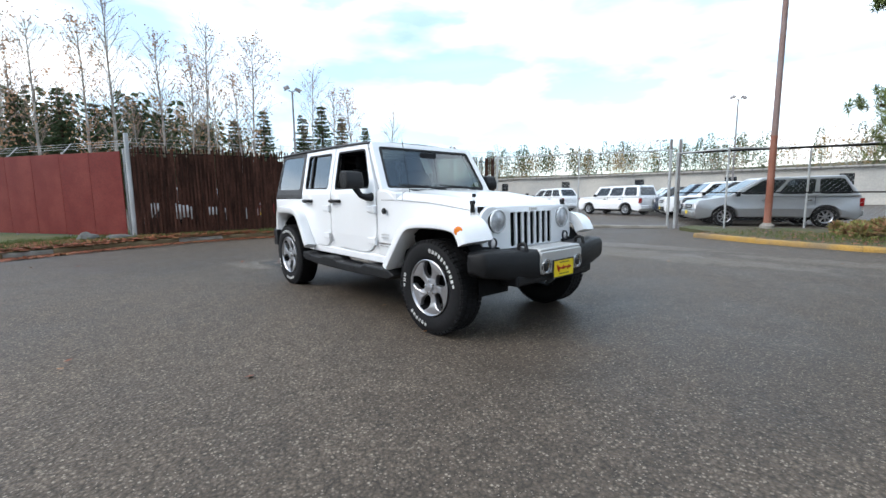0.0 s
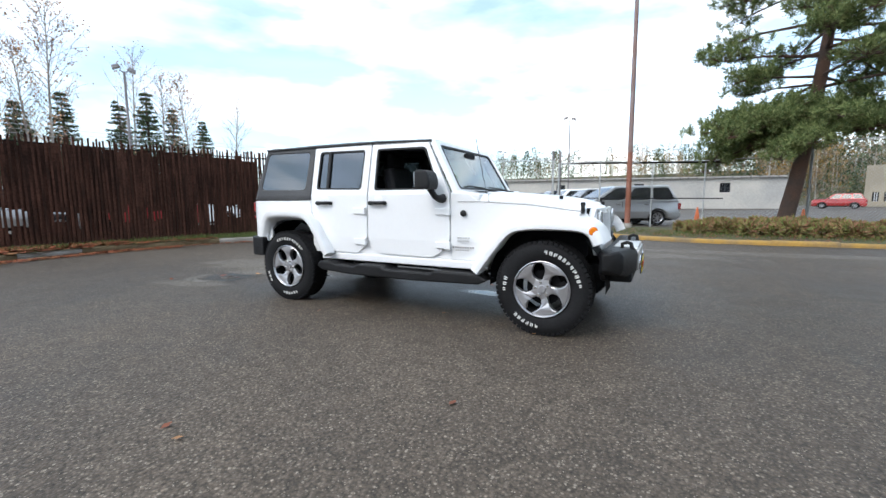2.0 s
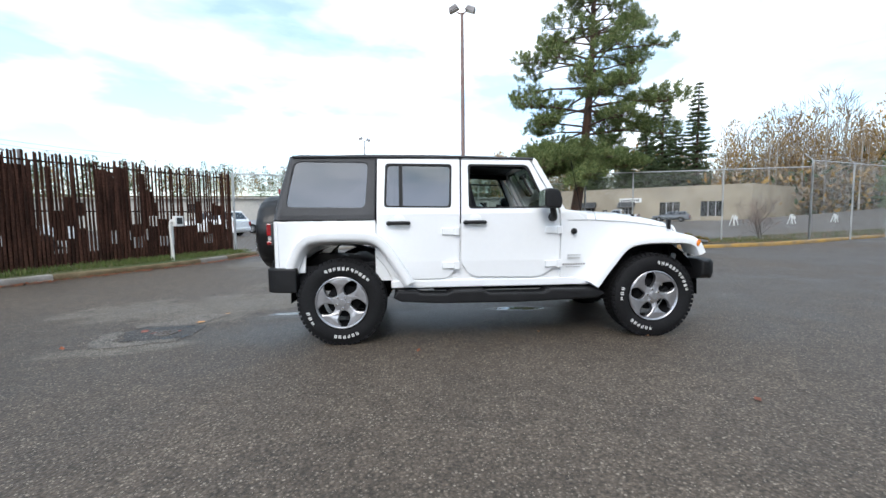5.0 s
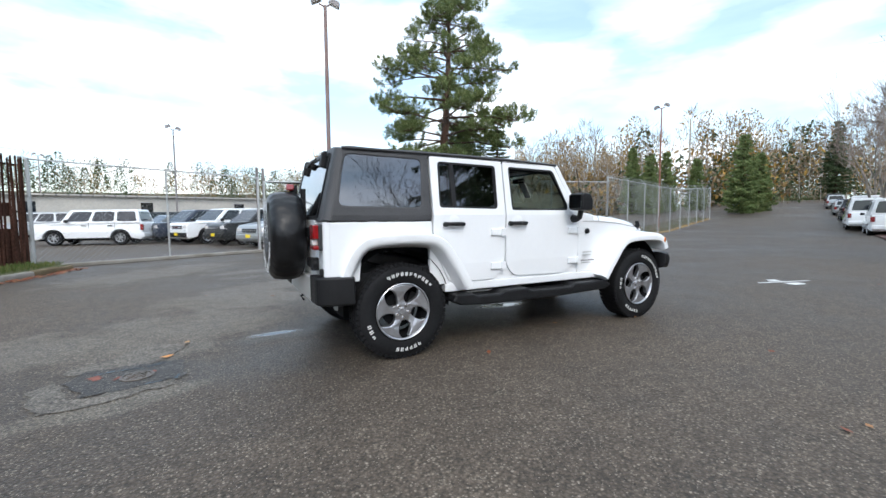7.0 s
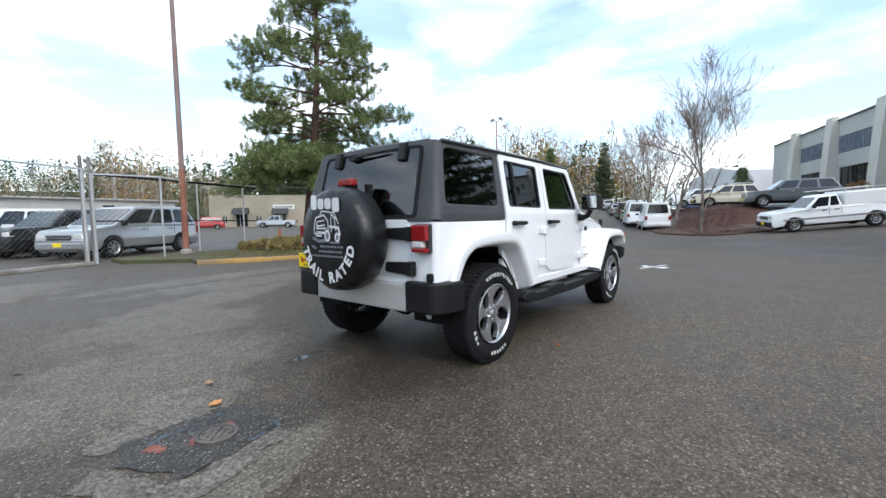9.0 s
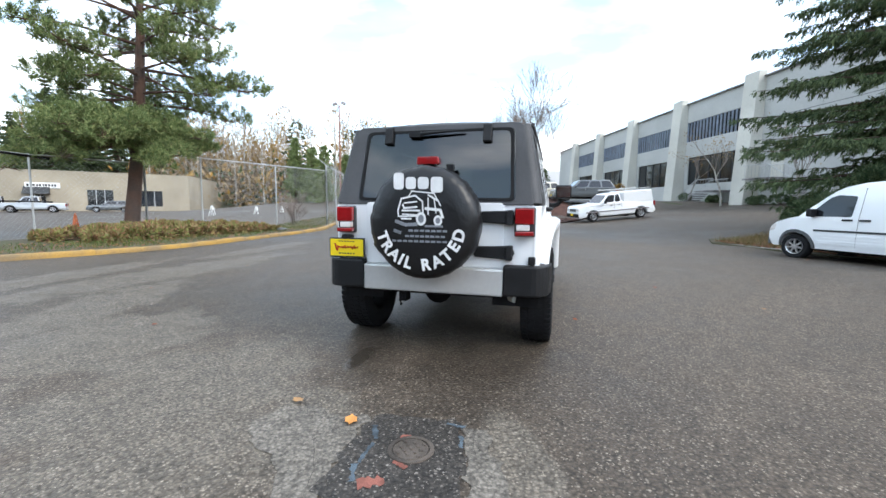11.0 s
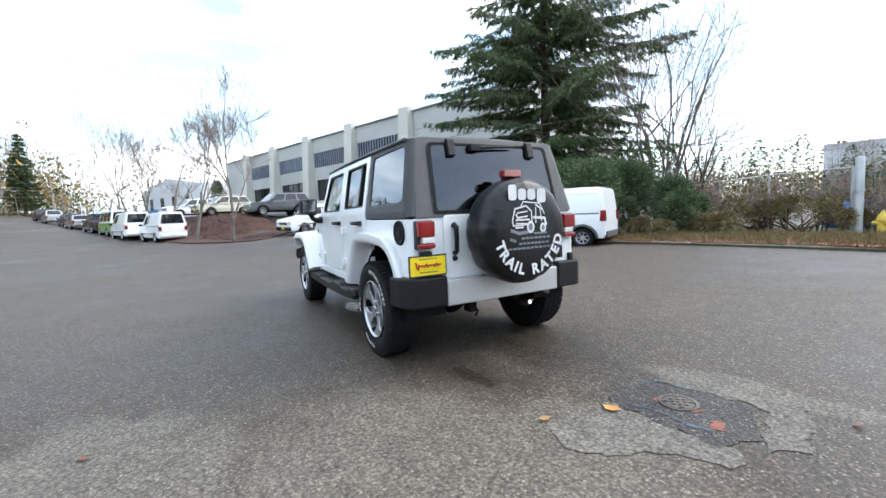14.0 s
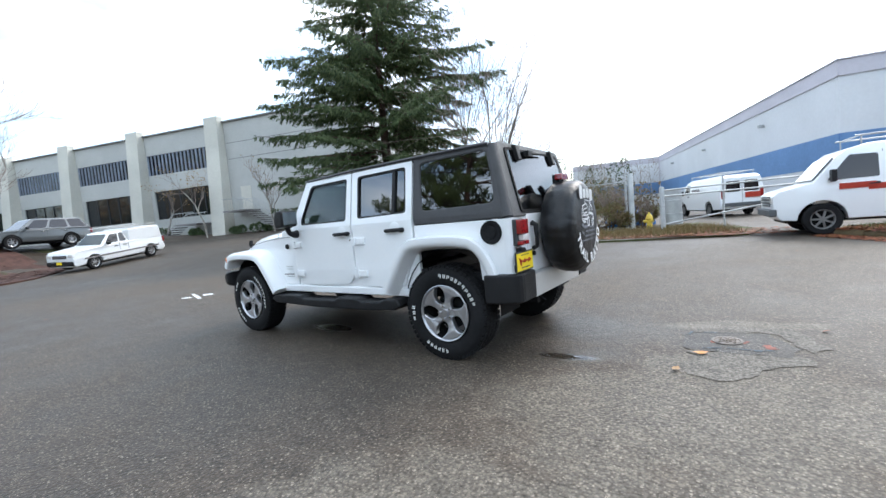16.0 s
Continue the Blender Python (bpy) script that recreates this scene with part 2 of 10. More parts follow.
    l.new(mid.outputs["Fac"], bp2.inputs["Height"])
    l.new(bp2.outputs["Normal"], bp.inputs["Normal"])
    l.new(bp.outputs["Normal"], b.inputs["Normal"])
    return m


M = {}
WORN = [(-3.15, 1.25, 0.95, 0.75, 20), (-2.65, 2.7, 1.0, 0.7, 0), (-3.3, 0.30, 0.45, 0.30, 30), (-3.42, -0.80, 0.60, 0.16, 15), (-4.3, 0.9, 0.9, 0.6, 0), (-4, 7.0, 2.0, 0.8, 50), (0.6, 5.2, 2.8, 0.55, 0), (-1.6, 4.0, 1.4, 0.45, 20), (-0.6, 6.4, 2.4, 0.4, 8), (4.2, 6.3, 2.2, 0.35, 4)]
# first ellipse: damp plus shade under the car, painted in; the rest: wet ground
WET_SHADE = [(0.0, 0.1, 2.0, 0.7, 0), (-2.15, -0.35, 0.75, 0.45, 10), (-2.25, 0.42, 0.42, 0.24, 10), (-3.36, -0.29, 0.22, 0.25, 0)]
M["asphalt"] = asphalt_material("asphalt", (0.060, 0.0455, 0.0335), (0.106, 0.0825, 0.0620), (0.38, 0.325, 0.260), 0.50, 0.74, WORN, WET_SHADE, [(-2.35, 0.47, 0.20, 0.06, 5), (0.5, 0.45, 0.32, 0.10, 0)])
M["patch"] = asphalt_material("worn_asphalt", (0.128, 0.112, 0.094), (0.190, 0.168, 0.142), (0.23, 0.205, 0.17), 0.6, 0.85)
M["newpatch"] = asphalt_material("patch_asphalt", (0.034, 0.029, 0.025), (0.060, 0.052, 0.045), (0.36, 0.32, 0.28), 0.45, 0.7)
M["white_paint"] = material("white_car_paint", (0.84, 0.85, 0.86), 0.30, var=0.012, coat=0.6)
M["black_plastic"] = material("black_textured_plastic", (0.009, 0.009, 0.010), 0.50, var=0.2, scale=20, bump=0.25, bscale=400, spec=0.3)
M["hardtop"] = material("black_hardtop", (0.046, 0.046, 0.049), 0.5, var=0.15, scale=14, bump=0.3, bscale=500)
M["tyre"] = material("tyre_rubber", (0.011, 0.011, 0.012), 0.75, var=0.25, scale=10, bump=0.2, bscale=160, spec=0.2)
M["tyre_white"] = material("raised_white_letters", (0.68, 0.68, 0.66), 0.7, var=0.1)
M["rim"] = material("machined_alloy", (0.52, 0.52, 0.54), 0.33, 0.9, var=0.08, wear=0.3)
M["rim_dark"] = material("grey_painted_alloy", (0.10, 0.10, 0.11), 0.4, 0.6, var=0.15)
M["steel_rim"] = material("worn_grey_steel_rim", (0.16, 0.155, 0.15), 0.6, 0.3, var=0.3)
M["steel_dark"] = material("dark_steel", (0.012, 0.012, 0.013), 0.7, 0.1, var=0.3, spec=0.1)
M["chrome"] = material("bright_chrome", (0.75, 0.76, 0.78), 0.12, 1.0, var=0.04)
M["silver"] = material("silver_applique", (0.62, 0.62, 0.61), 0.35, 0.5, var=0.05)
M["reflector"] = material("lamp_reflector", (0.70, 0.71, 0.72), 0.25, 0.35, var=0.12, scale=60, coat=0.5)
M["seat"] = material("black_seat_cloth", (0.018, 0.018, 0.02), 0.8, var=0.3, bump=0.2, spec=0.2)
M["interior"] = material("dark_interior", (0.016, 0.016, 0.018), 0.7, var=0.2, spec=0.2)
M["glass_dark"] = glass("privacy_glass", (0.6, 0.7, 0.75), 0.20, 2.30)
M["glass_rear"] = glass("tinted_rear_glass", (0.6, 0.7, 0.75), 0.22, 1.75)
M["glass"] = glass("clear_glass", (0.85, 0.95, 0.92), 0.74, 1.55)
M["screen_glass"] = glass("windscreen_glass", (0.85, 0.95, 0.92), 0.62, 2.05)
M["lamp_face"] = material("faceted_lamp_glass", (0.50, 0.51, 0.53), 0.12, 0.3, var=0.35, scale=70, bump=0.3, bscale=120, coat=0.8)
M["red_lens"] = material("red_lamp_lens", (0.26, 0.008, 0.010), 0.15, var=0.15, scale=40, coat=0.8)
M["clear_lens"] = material("white_lamp_lens", (0.7, 0.66, 0.64), 0.15, var=0.1, coat=0.8)
M["amber"] = material("amber_lens", (0.85, 0.22, 0.01), 0.2, var=0.1, coat=0.6)
M["yellow"] = material("yellow_plate", (0.90, 0.66, 0.01), 0.45, var=0.05)
M["red_print"] = material("red_print", (0.42, 0.03, 0.01), 0.5, var=0.1)
M["cover"] = material("black_vinyl_cover", (0.008, 0.008, 0.009), 0.38, var=0.25, scale=8, bump=0.75, bscale=11, spec=0.40)
M["print"] = material("white_print", (0.70, 0.70, 0.70), 0.6, var=0.12, scale=30)
M["print_grey"] = material("grey_print", (0.17, 0.18, 0.20), 0.6, var=0.2, scale=30)
M["slat"] = material("weathered_brown_slat", (0.034, 0.016, 0.011), 0.85, var=0.5, scale=5, bump=0.4, bscale=50, alt=(0.095, 0.042, 0.028), spec=0.15)
M["red_panel"] = material("faded_red_paint", (0.145, 0.019, 0.015), 0.62, var=0.28, scale=6, bump=0.25, bscale=20, alt=(0.185, 0.034, 0.027), spec=0.22)
M["galv"] = material("galvanised_steel", (0.44, 0.45, 0.45), 0.5, 0.3, var=0.15)
M["rust_pole"] = material("rusty_red_pole", (0.24, 0.085, 0.05), 0.7, var=0.3, bump=0.2, alt=(0.30, 0.13, 0.09))
M["pole_paint"] = material("weathered_mauve_pole_paint", (0.25, 0.19, 0.18), 0.6, var=0.25, alt=(0.22, 0.13, 0.11))
M["grey_pole"] = material("grey_painted_pole", (0.22, 0.20, 0.20), 0.6, var=0.2)
M["concrete"] = material("kerb_concrete", (0.30, 0.28, 0.25), 0.85, var=0.2, scale=10, bump=0.35, bscale=70, alt=(0.20, 0.18, 0.15))
M["kerb_yellow"] = material("worn_yellow_kerb", (0.44, 0.26, 0.06), 0.8, var=0.30, scale=9, bump=0.45, bscale=60, alt=(0.24, 0.17, 0.09))
M["kerb_mossy"] = material("stained_mossy_kerb", (0.12, 0.085, 0.042), 0.9, var=0.35, scale=12, bump=0.5, bscale=50, alt=(0.20, 0.15, 0.08))
M["bark"] = material("bark", (0.085, 0.055, 0.038), 0.9, var=0.4, scale=9, bump=0.7, bscale=25)
M["pine_bark"] = material("reddish_pine_bark", (0.125, 0.066, 0.043), 0.9, var=0.4, scale=9, bump=0.8, bscale=22, alt=(0.085, 0.058, 0.046))
M["bark_grey"] = material("grey_bark", (0.19, 0.165, 0.14), 0.9, var=0.3, scale=9, bump=0.4, bscale=25)
M["birch"] = material("pale_bark", (0.36, 0.33, 0.29), 0.8, var=0.3, scale=12, bump=0.2)
M["twig"] = material("bare_twigs", (0.25, 0.195, 0.165), 0.9, var=0.25)
M["soil"] = material("bark_mulch", (0.060, 0.026, 0.019), 0.95, var=0.55, scale=14, bump=1.0, bscale=22, alt=(0.105, 0.048, 0.035))
M["earth"] = material("leaf_strewn_earth", (0.075, 0.055, 0.032), 0.95, var=0.4, scale=3, bump=0.8, bscale=20, alt=(0.075, 0.085, 0.03))
M["grass"] = material("grass", (0.060, 0.085, 0.022), 0.9, var=0.4, scale=4, bump=0.6, bscale=40, alt=(0.11, 0.105, 0.042))
M["wall_grey"] = material("grey_tilt_up_concrete", (0.46, 0.46, 0.44), 0.85, var=0.06, scale=1.5, bump=0.1, bscale=30)
M["wall_pale"] = material("pale_concrete_fin", (0.58, 0.56, 0.50), 0.85, var=0.07, scale=1.5, bump=0.1, bscale=30)
M["wall_tan"] = material("tan_block_wall", (0.33, 0.285, 0.215), 0.85, var=0.12, scale=1.5, bump=0.1)
M["wall_far"] = material("weathered_pale_wall", (0.50, 0.475, 0.43), 0.85, var=0.14, scale=1.2, alt=(0.38, 0.37, 0.35))
M["wall_white"] = material("white_warehouse_paint", (0.66, 0.66, 0.68), 0.8, var=0.04, scale=1)
M["wall_lilac"] = material("lilac_grey_band", (0.54, 0.51, 0.56), 0.8, var=0.05, scale=1)
M["wall_blue"] = material("blue_wall_band", (0.125, 0.245, 0.46), 0.75, var=0.10, scale=1)
M["roofing"] = material("grey_roofing", (0.22, 0.22, 0.22), 0.8, var=0.15)
M["window"] = material("dark_window", (0.012, 0.014, 0.017), 0.06, var=0.3, scale=1, coat=0.3)
M["trim_dark"] = material("dark_trim", (0.03, 0.032, 0.035), 0.5, var=0.15)
M["blind"] = material("slatted_screen", (0.17, 0.20, 0.26), 0.6, var=0.2)
M["yellow_paint"] = material("faded_yellow_paint", (0.62, 0.44, 0.06), 0.6, var=0.15)
M["blue_tarp"] = material("blue_tarpaulin", (0.04, 0.16, 0.42), 0.5, var=0.25, scale=8, bump=0.6, bscale=8)
M["stone"] = material("dark_stone", (0.10, 0.10, 0.095), 0.9, var=0.3, bump=0.7, bscale=14)
M["sign"] = material("white_sign", (0.74, 0.74, 0.72), 0.6, var=0.05)
M["iron"] = material("cast_iron", (0.120, 0.098, 0.082), 0.48, 0.4, var=0.35, scale=30, bump=0.4, bscale=60)
M["paint_white"] = material("worn_road_paint", (0.66, 0.66, 0.64), 0.75, var=0.2, scale=20)
M["orange"] = material("orange_plastic", (0.62, 0.14, 0.04), 0.5, var=0.15)


def leaf_material(name, cols, rough=0.7):
    """Foliage whose every leaf or tuft differs a little, by island."""
    m = bpy.data.materials.new(name)
    m.use_nodes = True
    n, l = m.node_tree.nodes, m.node_tree.links
    b = n["Principled BSDF"]
    b.inputs["Roughness"].default_value = rough
    b.inputs["Specular IOR Level"].default_value = 0.25
    geo, ramp = n.new("ShaderNodeNewGeometry"), n.new("ShaderNodeValToRGB")
    while len(ramp.color_ramp.elements) < len(cols):
        ramp.color_ramp.elements.new(0.5)
    for k, c in enumerate(cols):
        ramp.color_ramp.elements[k].position, ramp.color_ramp.elements[k].color = k / (len(cols) - 1), (*c, 1)
    l.new(geo.outputs["Random Per Island"], ramp.inputs["Fac"])
    l.new(ramp.outputs["Color"], b.inputs["Base Color"])
    return m


M["spruce"] = leaf_material("spruce_needles", [(0.034, 0.055, 0.024), (0.072, 0.106, 0.044), (0.135, 0.165, 0.070)])
M["pine"] = leaf_material("pine_needles", [(0.070, 0.105, 0.038), (0.150, 0.200, 0.070), (0.28, 0.31, 0.125)])
M["juniper"] = leaf_material("juniper", [(0.042, 0.074, 0.034), (0.092, 0.138, 0.066), (0.18, 0.22, 0.11)])
M["far_green"] = leaf_material("distant_evergreen", [(0.030, 0.050, 0.022), (0.055, 0.082, 0.034), (0.09, 0.115, 0.05)])
M["mid_green"] = leaf_material("mid_green_conifer", [(0.070, 0.108, 0.036), (0.14, 0.19, 0.062), (0.22, 0.26, 0.10)])
M["straw"] = leaf_material("withered_grass", [(0.16, 0.11, 0.05), (0.26, 0.19, 0.09), (0.10, 0.11, 0.035), (0.19, 0.10, 0.05)])
M["far_gold"] = leaf_material("autumn_leaves", [(0.28, 0.15, 0.035), (0.36, 0.22, 0.055), (0.22, 0.14, 0.06)])
M["last_leaf"] = leaf_material("last_autumn_leaves", [(0.42, 0.22, 0.12), (0.50, 0.30, 0.17), (0.34, 0.19, 0.11)])
M["far_brown"] = leaf_material("bare_autumn_wood", [(0.17, 0.13, 0.095), (0.24, 0.18, 0.12), (0.30, 0.21, 0.12)])
M["shrub"] = leaf_material("autumn_shrub", [(0.085, 0.095, 0.028), (0.17, 0.13, 0.05), (0.18, 0.085, 0.045), (0.12, 0.15, 0.045)])
M["verge_leaf"] = leaf_material("verge_ground_cover", [(0.16, 0.20, 0.05), (0.26, 0.25, 0.08), (0.32, 0.19, 0.10), (0.28, 0.12, 0.08), (0.15, 0.20, 0.06), (0.26, 0.16, 0.10)])
M["thicket"] = leaf_material("autumn_thicket", [(0.11, 0.12, 0.04), (0.20, 0.14, 0.08), (0.24, 0.17, 0.10), (0.16, 0.10, 0.06), (0.13, 0.16, 0.05), (0.28, 0.20, 0.09)])
M["grass_blade"] = leaf_material("grass_blades", [(0.05, 0.085, 0.018), (0.09, 0.13, 0.03), (0.16, 0.15, 0.06)])
M["fallen"] = leaf_material("fallen_leaves", [(0.22, 0.055, 0.026), (0.28, 0.09, 0.040), (0.15, 0.05, 0.03), (0.34, 0.17, 0.07)], 0.6)


# ---- mesh helpers ----
def link(name, bm, mats, parent=None, label="", smooth=None, bevel=0.0, seg=2, solid=0.0):
    """Links a bmesh as one mesh object; smooth: shade smooth below that angle in degrees."""
    me = bpy.data.meshes.new(name)
    bm.normal_update()
    bm.to_mesh(me)
    bm.free()
    for m in mats if isinstance(mats, (list, tuple)) else [mats]:
        me.materials.append(m)
    ob = new(name, me)
    if smooth:
        me.shade_smooth()
        me.set_sharp_from_angle(angle=radians(smooth))
    if parent:
        ob.parent = parent
    if solid:
        mod = ob.modifiers.new("thickness", "SOLIDIFY")
        mod.thickness, mod.offset = solid, -1
    if bevel:
        mod = ob.modifiers.new("edges", "BEVEL")
        mod.width, mod.segments, mod.limit_method, mod.angle_limit = bevel, seg, "ANGLE", radians(40)
    if label:
        ob["label"] = label
    return ob


def part(name, bm, material_, parent, label="", **k):
    return link(name, bm, material_, parent, label, **k)


def thing(name, at, label, category, group="", rz=0.0, kind=""):
    e = new(name)
    e.empty_display_size = 0.1
    e.matrix_basis = pose(*at, 0, 0, rz)
    return tagged(e, label, category, group, kind)


def box(bm, c, s, rot=(0, 0, 0), taper=1.0):
    """A box of size s at c; taper shrinks its top."""
    r = bmesh.ops.create_cube(bm, size=1.0)
    for v in r["verts"]:
        if v.co.z > 0 and taper != 1.0:
            v.co.x *= taper
            v.co.y *= taper
        v.co = Vector((v.co.x * s[0], v.co.y * s[1], v.co.z * s[2]))
    bmesh.ops.transform(bm, matrix=pose(*c, *rot), verts=r["verts"])
    return r["verts"]


def rod(bm, a, b, r0, r1=None, seg=8, caps=True):
    """A round bar from a to b."""
    a, b = Vector(a), Vector(b)
    d = b - a
    m = Matrix.Translation((a + b) / 2) @ d.to_track_quat("Z", "Y").to_matrix().to_4x4()
    bmesh.ops.create_cone(bm, cap_ends=caps, segments=seg, radius1=r0, radius2=r0 if r1 is None else r1, depth=d.length, matrix=m)


def sweep(bm, pts, r, seg=6):
    """A round tube along points; r: one radius or one a point."""
    pts = [Vector(p) for p in pts]
    rings = []
    for i, p in enumerate(pts):
        d = (pts[min(i + 1, len(pts) - 1)] - pts[max(i - 1, 0)]).normalized()
        q = d.to_track_quat("Z", "Y")
        rad = r[i] if isinstance(r, (list, tuple)) else r
        rings.append([bm.verts.new(p + q @ Vector((rad * math.cos(2 * math.pi * k / seg), rad * math.sin(2 * math.pi * k / seg), 0))) for k in range(seg)])
    for a, b in zip(rings, rings[1:]):
        for k in range(seg):
            bm.faces.new((a[k], a[(k + 1) % seg], b[(k + 1) % seg], b[k]))
    bm.faces.new(rings[0][::-1])
    bm.faces.new(rings[-1])


def prism(bm, pts, lo, hi, axis="y"):
    """A straight solid: the outline pts, in the other two axes in order, from lo to hi along the axis."""
    def at(p, h):
        return {"x": (h, p[0], p[1]), "y": (p[0], h, p[1]), "z": (p[0], p[1], h)}[axis]
    a, b = [bm.verts.new(at(p, lo)) for p in pts], [bm.verts.new(at(p, hi)) for p in pts]
    n = len(pts)
    faces = [bm.faces.new(a), bm.faces.new(b[::-1])] + [bm.faces.new((a[k], b[k], b[(k + 1) % n], a[(k + 1) % n])) for k in range(n)]
    bmesh.ops.recalc_face_normals(bm, faces=faces)
    return a + b


def lathe(bm, prof, seg=32, axis="y", c=(0, 0, 0), close=False):
    """Turns the profile, rows of (radius, along), about the axis through c."""
    rings = []
    for r, h in prof:
        ring = []
        for k in range(seg):
            a = 2 * math.pi * k / seg
            u, v = r * math.cos(a), r * math.sin(a)
            p = {"y": (u, h, v), "z": (u, v, h), "x": (h, u, v)}[axis]
            ring.append(bm.verts.new(Vector(p) + Vector(c)))
        rings.append(ring)
    pairs = list(zip(rings, rings[1:])) + ([(rings[-1], rings[0])] if close else [])
    faces = []
    for a, b in pairs:
        for k in range(seg):
            faces.append(bm.faces.new((a[k], a[(k + 1) % seg], b[(k + 1) % seg], b[k])))
    bmesh.ops.recalc_face_normals(bm, faces=faces)
    return rings


def rounded(pts, r, n=4):
    """An outline with its corners rounded; r: one radius or one a corner."""
    out = []
    for i, p in enumerate(pts):
        p, a, b = Vector(p), Vector(pts[i - 1]), Vector(pts[(i + 1) % len(pts)])
        rad = r[i] if isinstance(r, (list, tuple)) else r
        if rad <= 0:
            out.append(tuple(p))
            continue
        u, v = (a - p), (b - p)
        d = min(rad, u.length * 0.45, v.length * 0.45)
        u, v = p + u.normalized() * d, p + v.normalized() * d
        for k in range(n + 1):
            t = k / n
            out.append(tuple(u * (1 - t) ** 2 + p * 2 * t * (1 - t) + v * t * t))
    return out


def plate(outline, holes=(), cuts=(), shape=None, thick=0.02):
    """A sheet with holes, drawn in (u, w); shape(u, w) gives its place, and it is thickened against its normal's y."""
    bm = bmesh.new()
    edges = []
    for loop in (outline, *holes):
        vs = [bm.verts.new((u, 0, w)) for u, w in loop]
        edges += [bm.edges.new((vs[k], vs[(k + 1) % len(vs)])) for k in range(len(vs))]
    bmesh.ops.triangle_fill(bm, use_beauty=True, use_dissolve=False, edges=edges)
    for w in cuts:
        bmesh.ops.bisect_plane(bm, geom=bm.verts[:] + bm.edges[:] + bm.faces[:], plane_co=(0, 0, w), plane_no=(0, 0, 1))
    faces = bm.faces[:]
    r = bmesh.ops.extrude_face_region(bm, geom=faces)
    back = {v for v in r["geom"] if isinstance(v, bmesh.types.BMVert)}
    for v in bm.verts:
        u, w = v.co.x, v.co.z
        v.co = Vector(shape(u, w, thick if v in back else 0.0))
    bmesh.ops.recalc_face_normals(bm, faces=bm.faces[:])
    return bm


def soup(name, verts, faces, material_, parent=None, label="", mats=None, index=None):
    """One mesh from arrays of corners and faces."""
    me = bpy.data.meshes.new(name)
    me.from_pydata([tuple(v) for v in verts] if not isinstance(verts, np.ndarray) else verts.tolist(), [], faces.tolist() if isinstance(faces, np.ndarray) else faces)
    for m in mats or [material_]:
        me.materials.append(m)
    if index is not None:
        me.polygons.foreach_set("material_index", np.array(index, dtype=np.int32))
    ob = new(name, me)
    if parent:
        ob.parent = parent
        ob["kind"] = "stuff"
    if label:
        ob["label"] = label
    return ob


def smooth_step(a, b, x):
    t = min(1.0, max(0.0, (x - a) / (b - a)))
    return t * t * (3 - 2 * t)


def height(x, y):
    """The lie of the land: the lot is level, the road climbs away, a drive and a bank rise to the grey offices."""
    s = (x - 30) * 0.927 + (y - 6) * 0.375
    h = 0.055 * max(0.0, s) if s < 90 else 4.95 + 0.02 * min(s - 90, 200)
    along, inward = 0.948 * x + 0.317 * y, 0.317 * x - 0.948 * y
    drive = 0.086 * max(0.0, min(inward, 26) - 7.4) * smooth_step(10, 18, x)
    bank = 1.75 * smooth_step(24.5, 30, along) * smooth_step(4.5, 9.5, inward)
    hill = 12.0 * smooth_step(98, 190, math.hypot(x, y)) * smooth_step(46, 60, math.degrees(math.atan2(y, x))) * smooth_step(160, 130, math.degrees(math.atan2(y, x)))
    return hill + max(h * smooth_step(14, 0, inward) * smooth_step(-36, -16, inward), drive, bank) - 0.12 * smooth_step(3, 8, x) * smooth_step(-4, -8, y) * smooth_step(13, 9, x)


def sheet(name, outline, step, material_, lift=0.0, thick=0.0, label="", kind="structure", category=""):
    """Ground laid over the lie of the land inside an outline; thick: with an edge that goes down so far."""
    bm = bmesh.new()
    vs = [bm.verts.new((x, y, 0)) for x, y in outline]
    edges = [bm.edges.new((vs[k], vs[(k + 1) % len(vs)])) for k in range(len(vs))]
    bmesh.ops.triangle_fill(bm, use_beauty=True, use_dissolve=False, edges=edges)
    if step:
        for axis in (0, 1):
            lo, hi = min(p[axis] for p in outline), max(p[axis] for p in outline)
            k = math.floor(lo / step) + 1
            while k * step < hi:
                co, no = [0, 0, 0], [0, 0, 0]
                co[axis], no[axis] = k * step, 1
                bmesh.ops.bisect_plane(bm, geom=bm.verts[:] + bm.edges[:] + bm.faces[:], plane_co=co, plane_no=no)
                k += 1
    for v in bm.verts:
        v.co.z = height(v.co.x, v.co.y) + lift
    bmesh.ops.recalc_face_normals(bm, faces=bm.faces[:])
    if sum(f.normal.z for f in bm.faces) < 0:
        bmesh.ops.reverse_faces(bm, faces=bm.faces[:])
    if thick:
        rim = [e for e in bm.edges if e.is_boundary]
        r = bmesh.ops.extrude_edge_only(bm, edges=rim)
        for v in r["geom"]:
            if isinstance(v, bmesh.types.BMVert):
                v.co.z -= thick
    ob = link(name, bm, material_, smooth=40)
    return tagged(ob, label, category, kind=kind)


def offset_line(pts, d):
    """The line moved d to its left."""
    out = []
    for i, p in enumerate(pts):
        a, b = Vector(pts[max(i - 1, 0)]), Vector(pts[min(i + 1, len(pts) - 1)])
        t = (b - a).normalized()
        out.append((p[0] - t.y * d, p[1] + t.x * d))
    return out


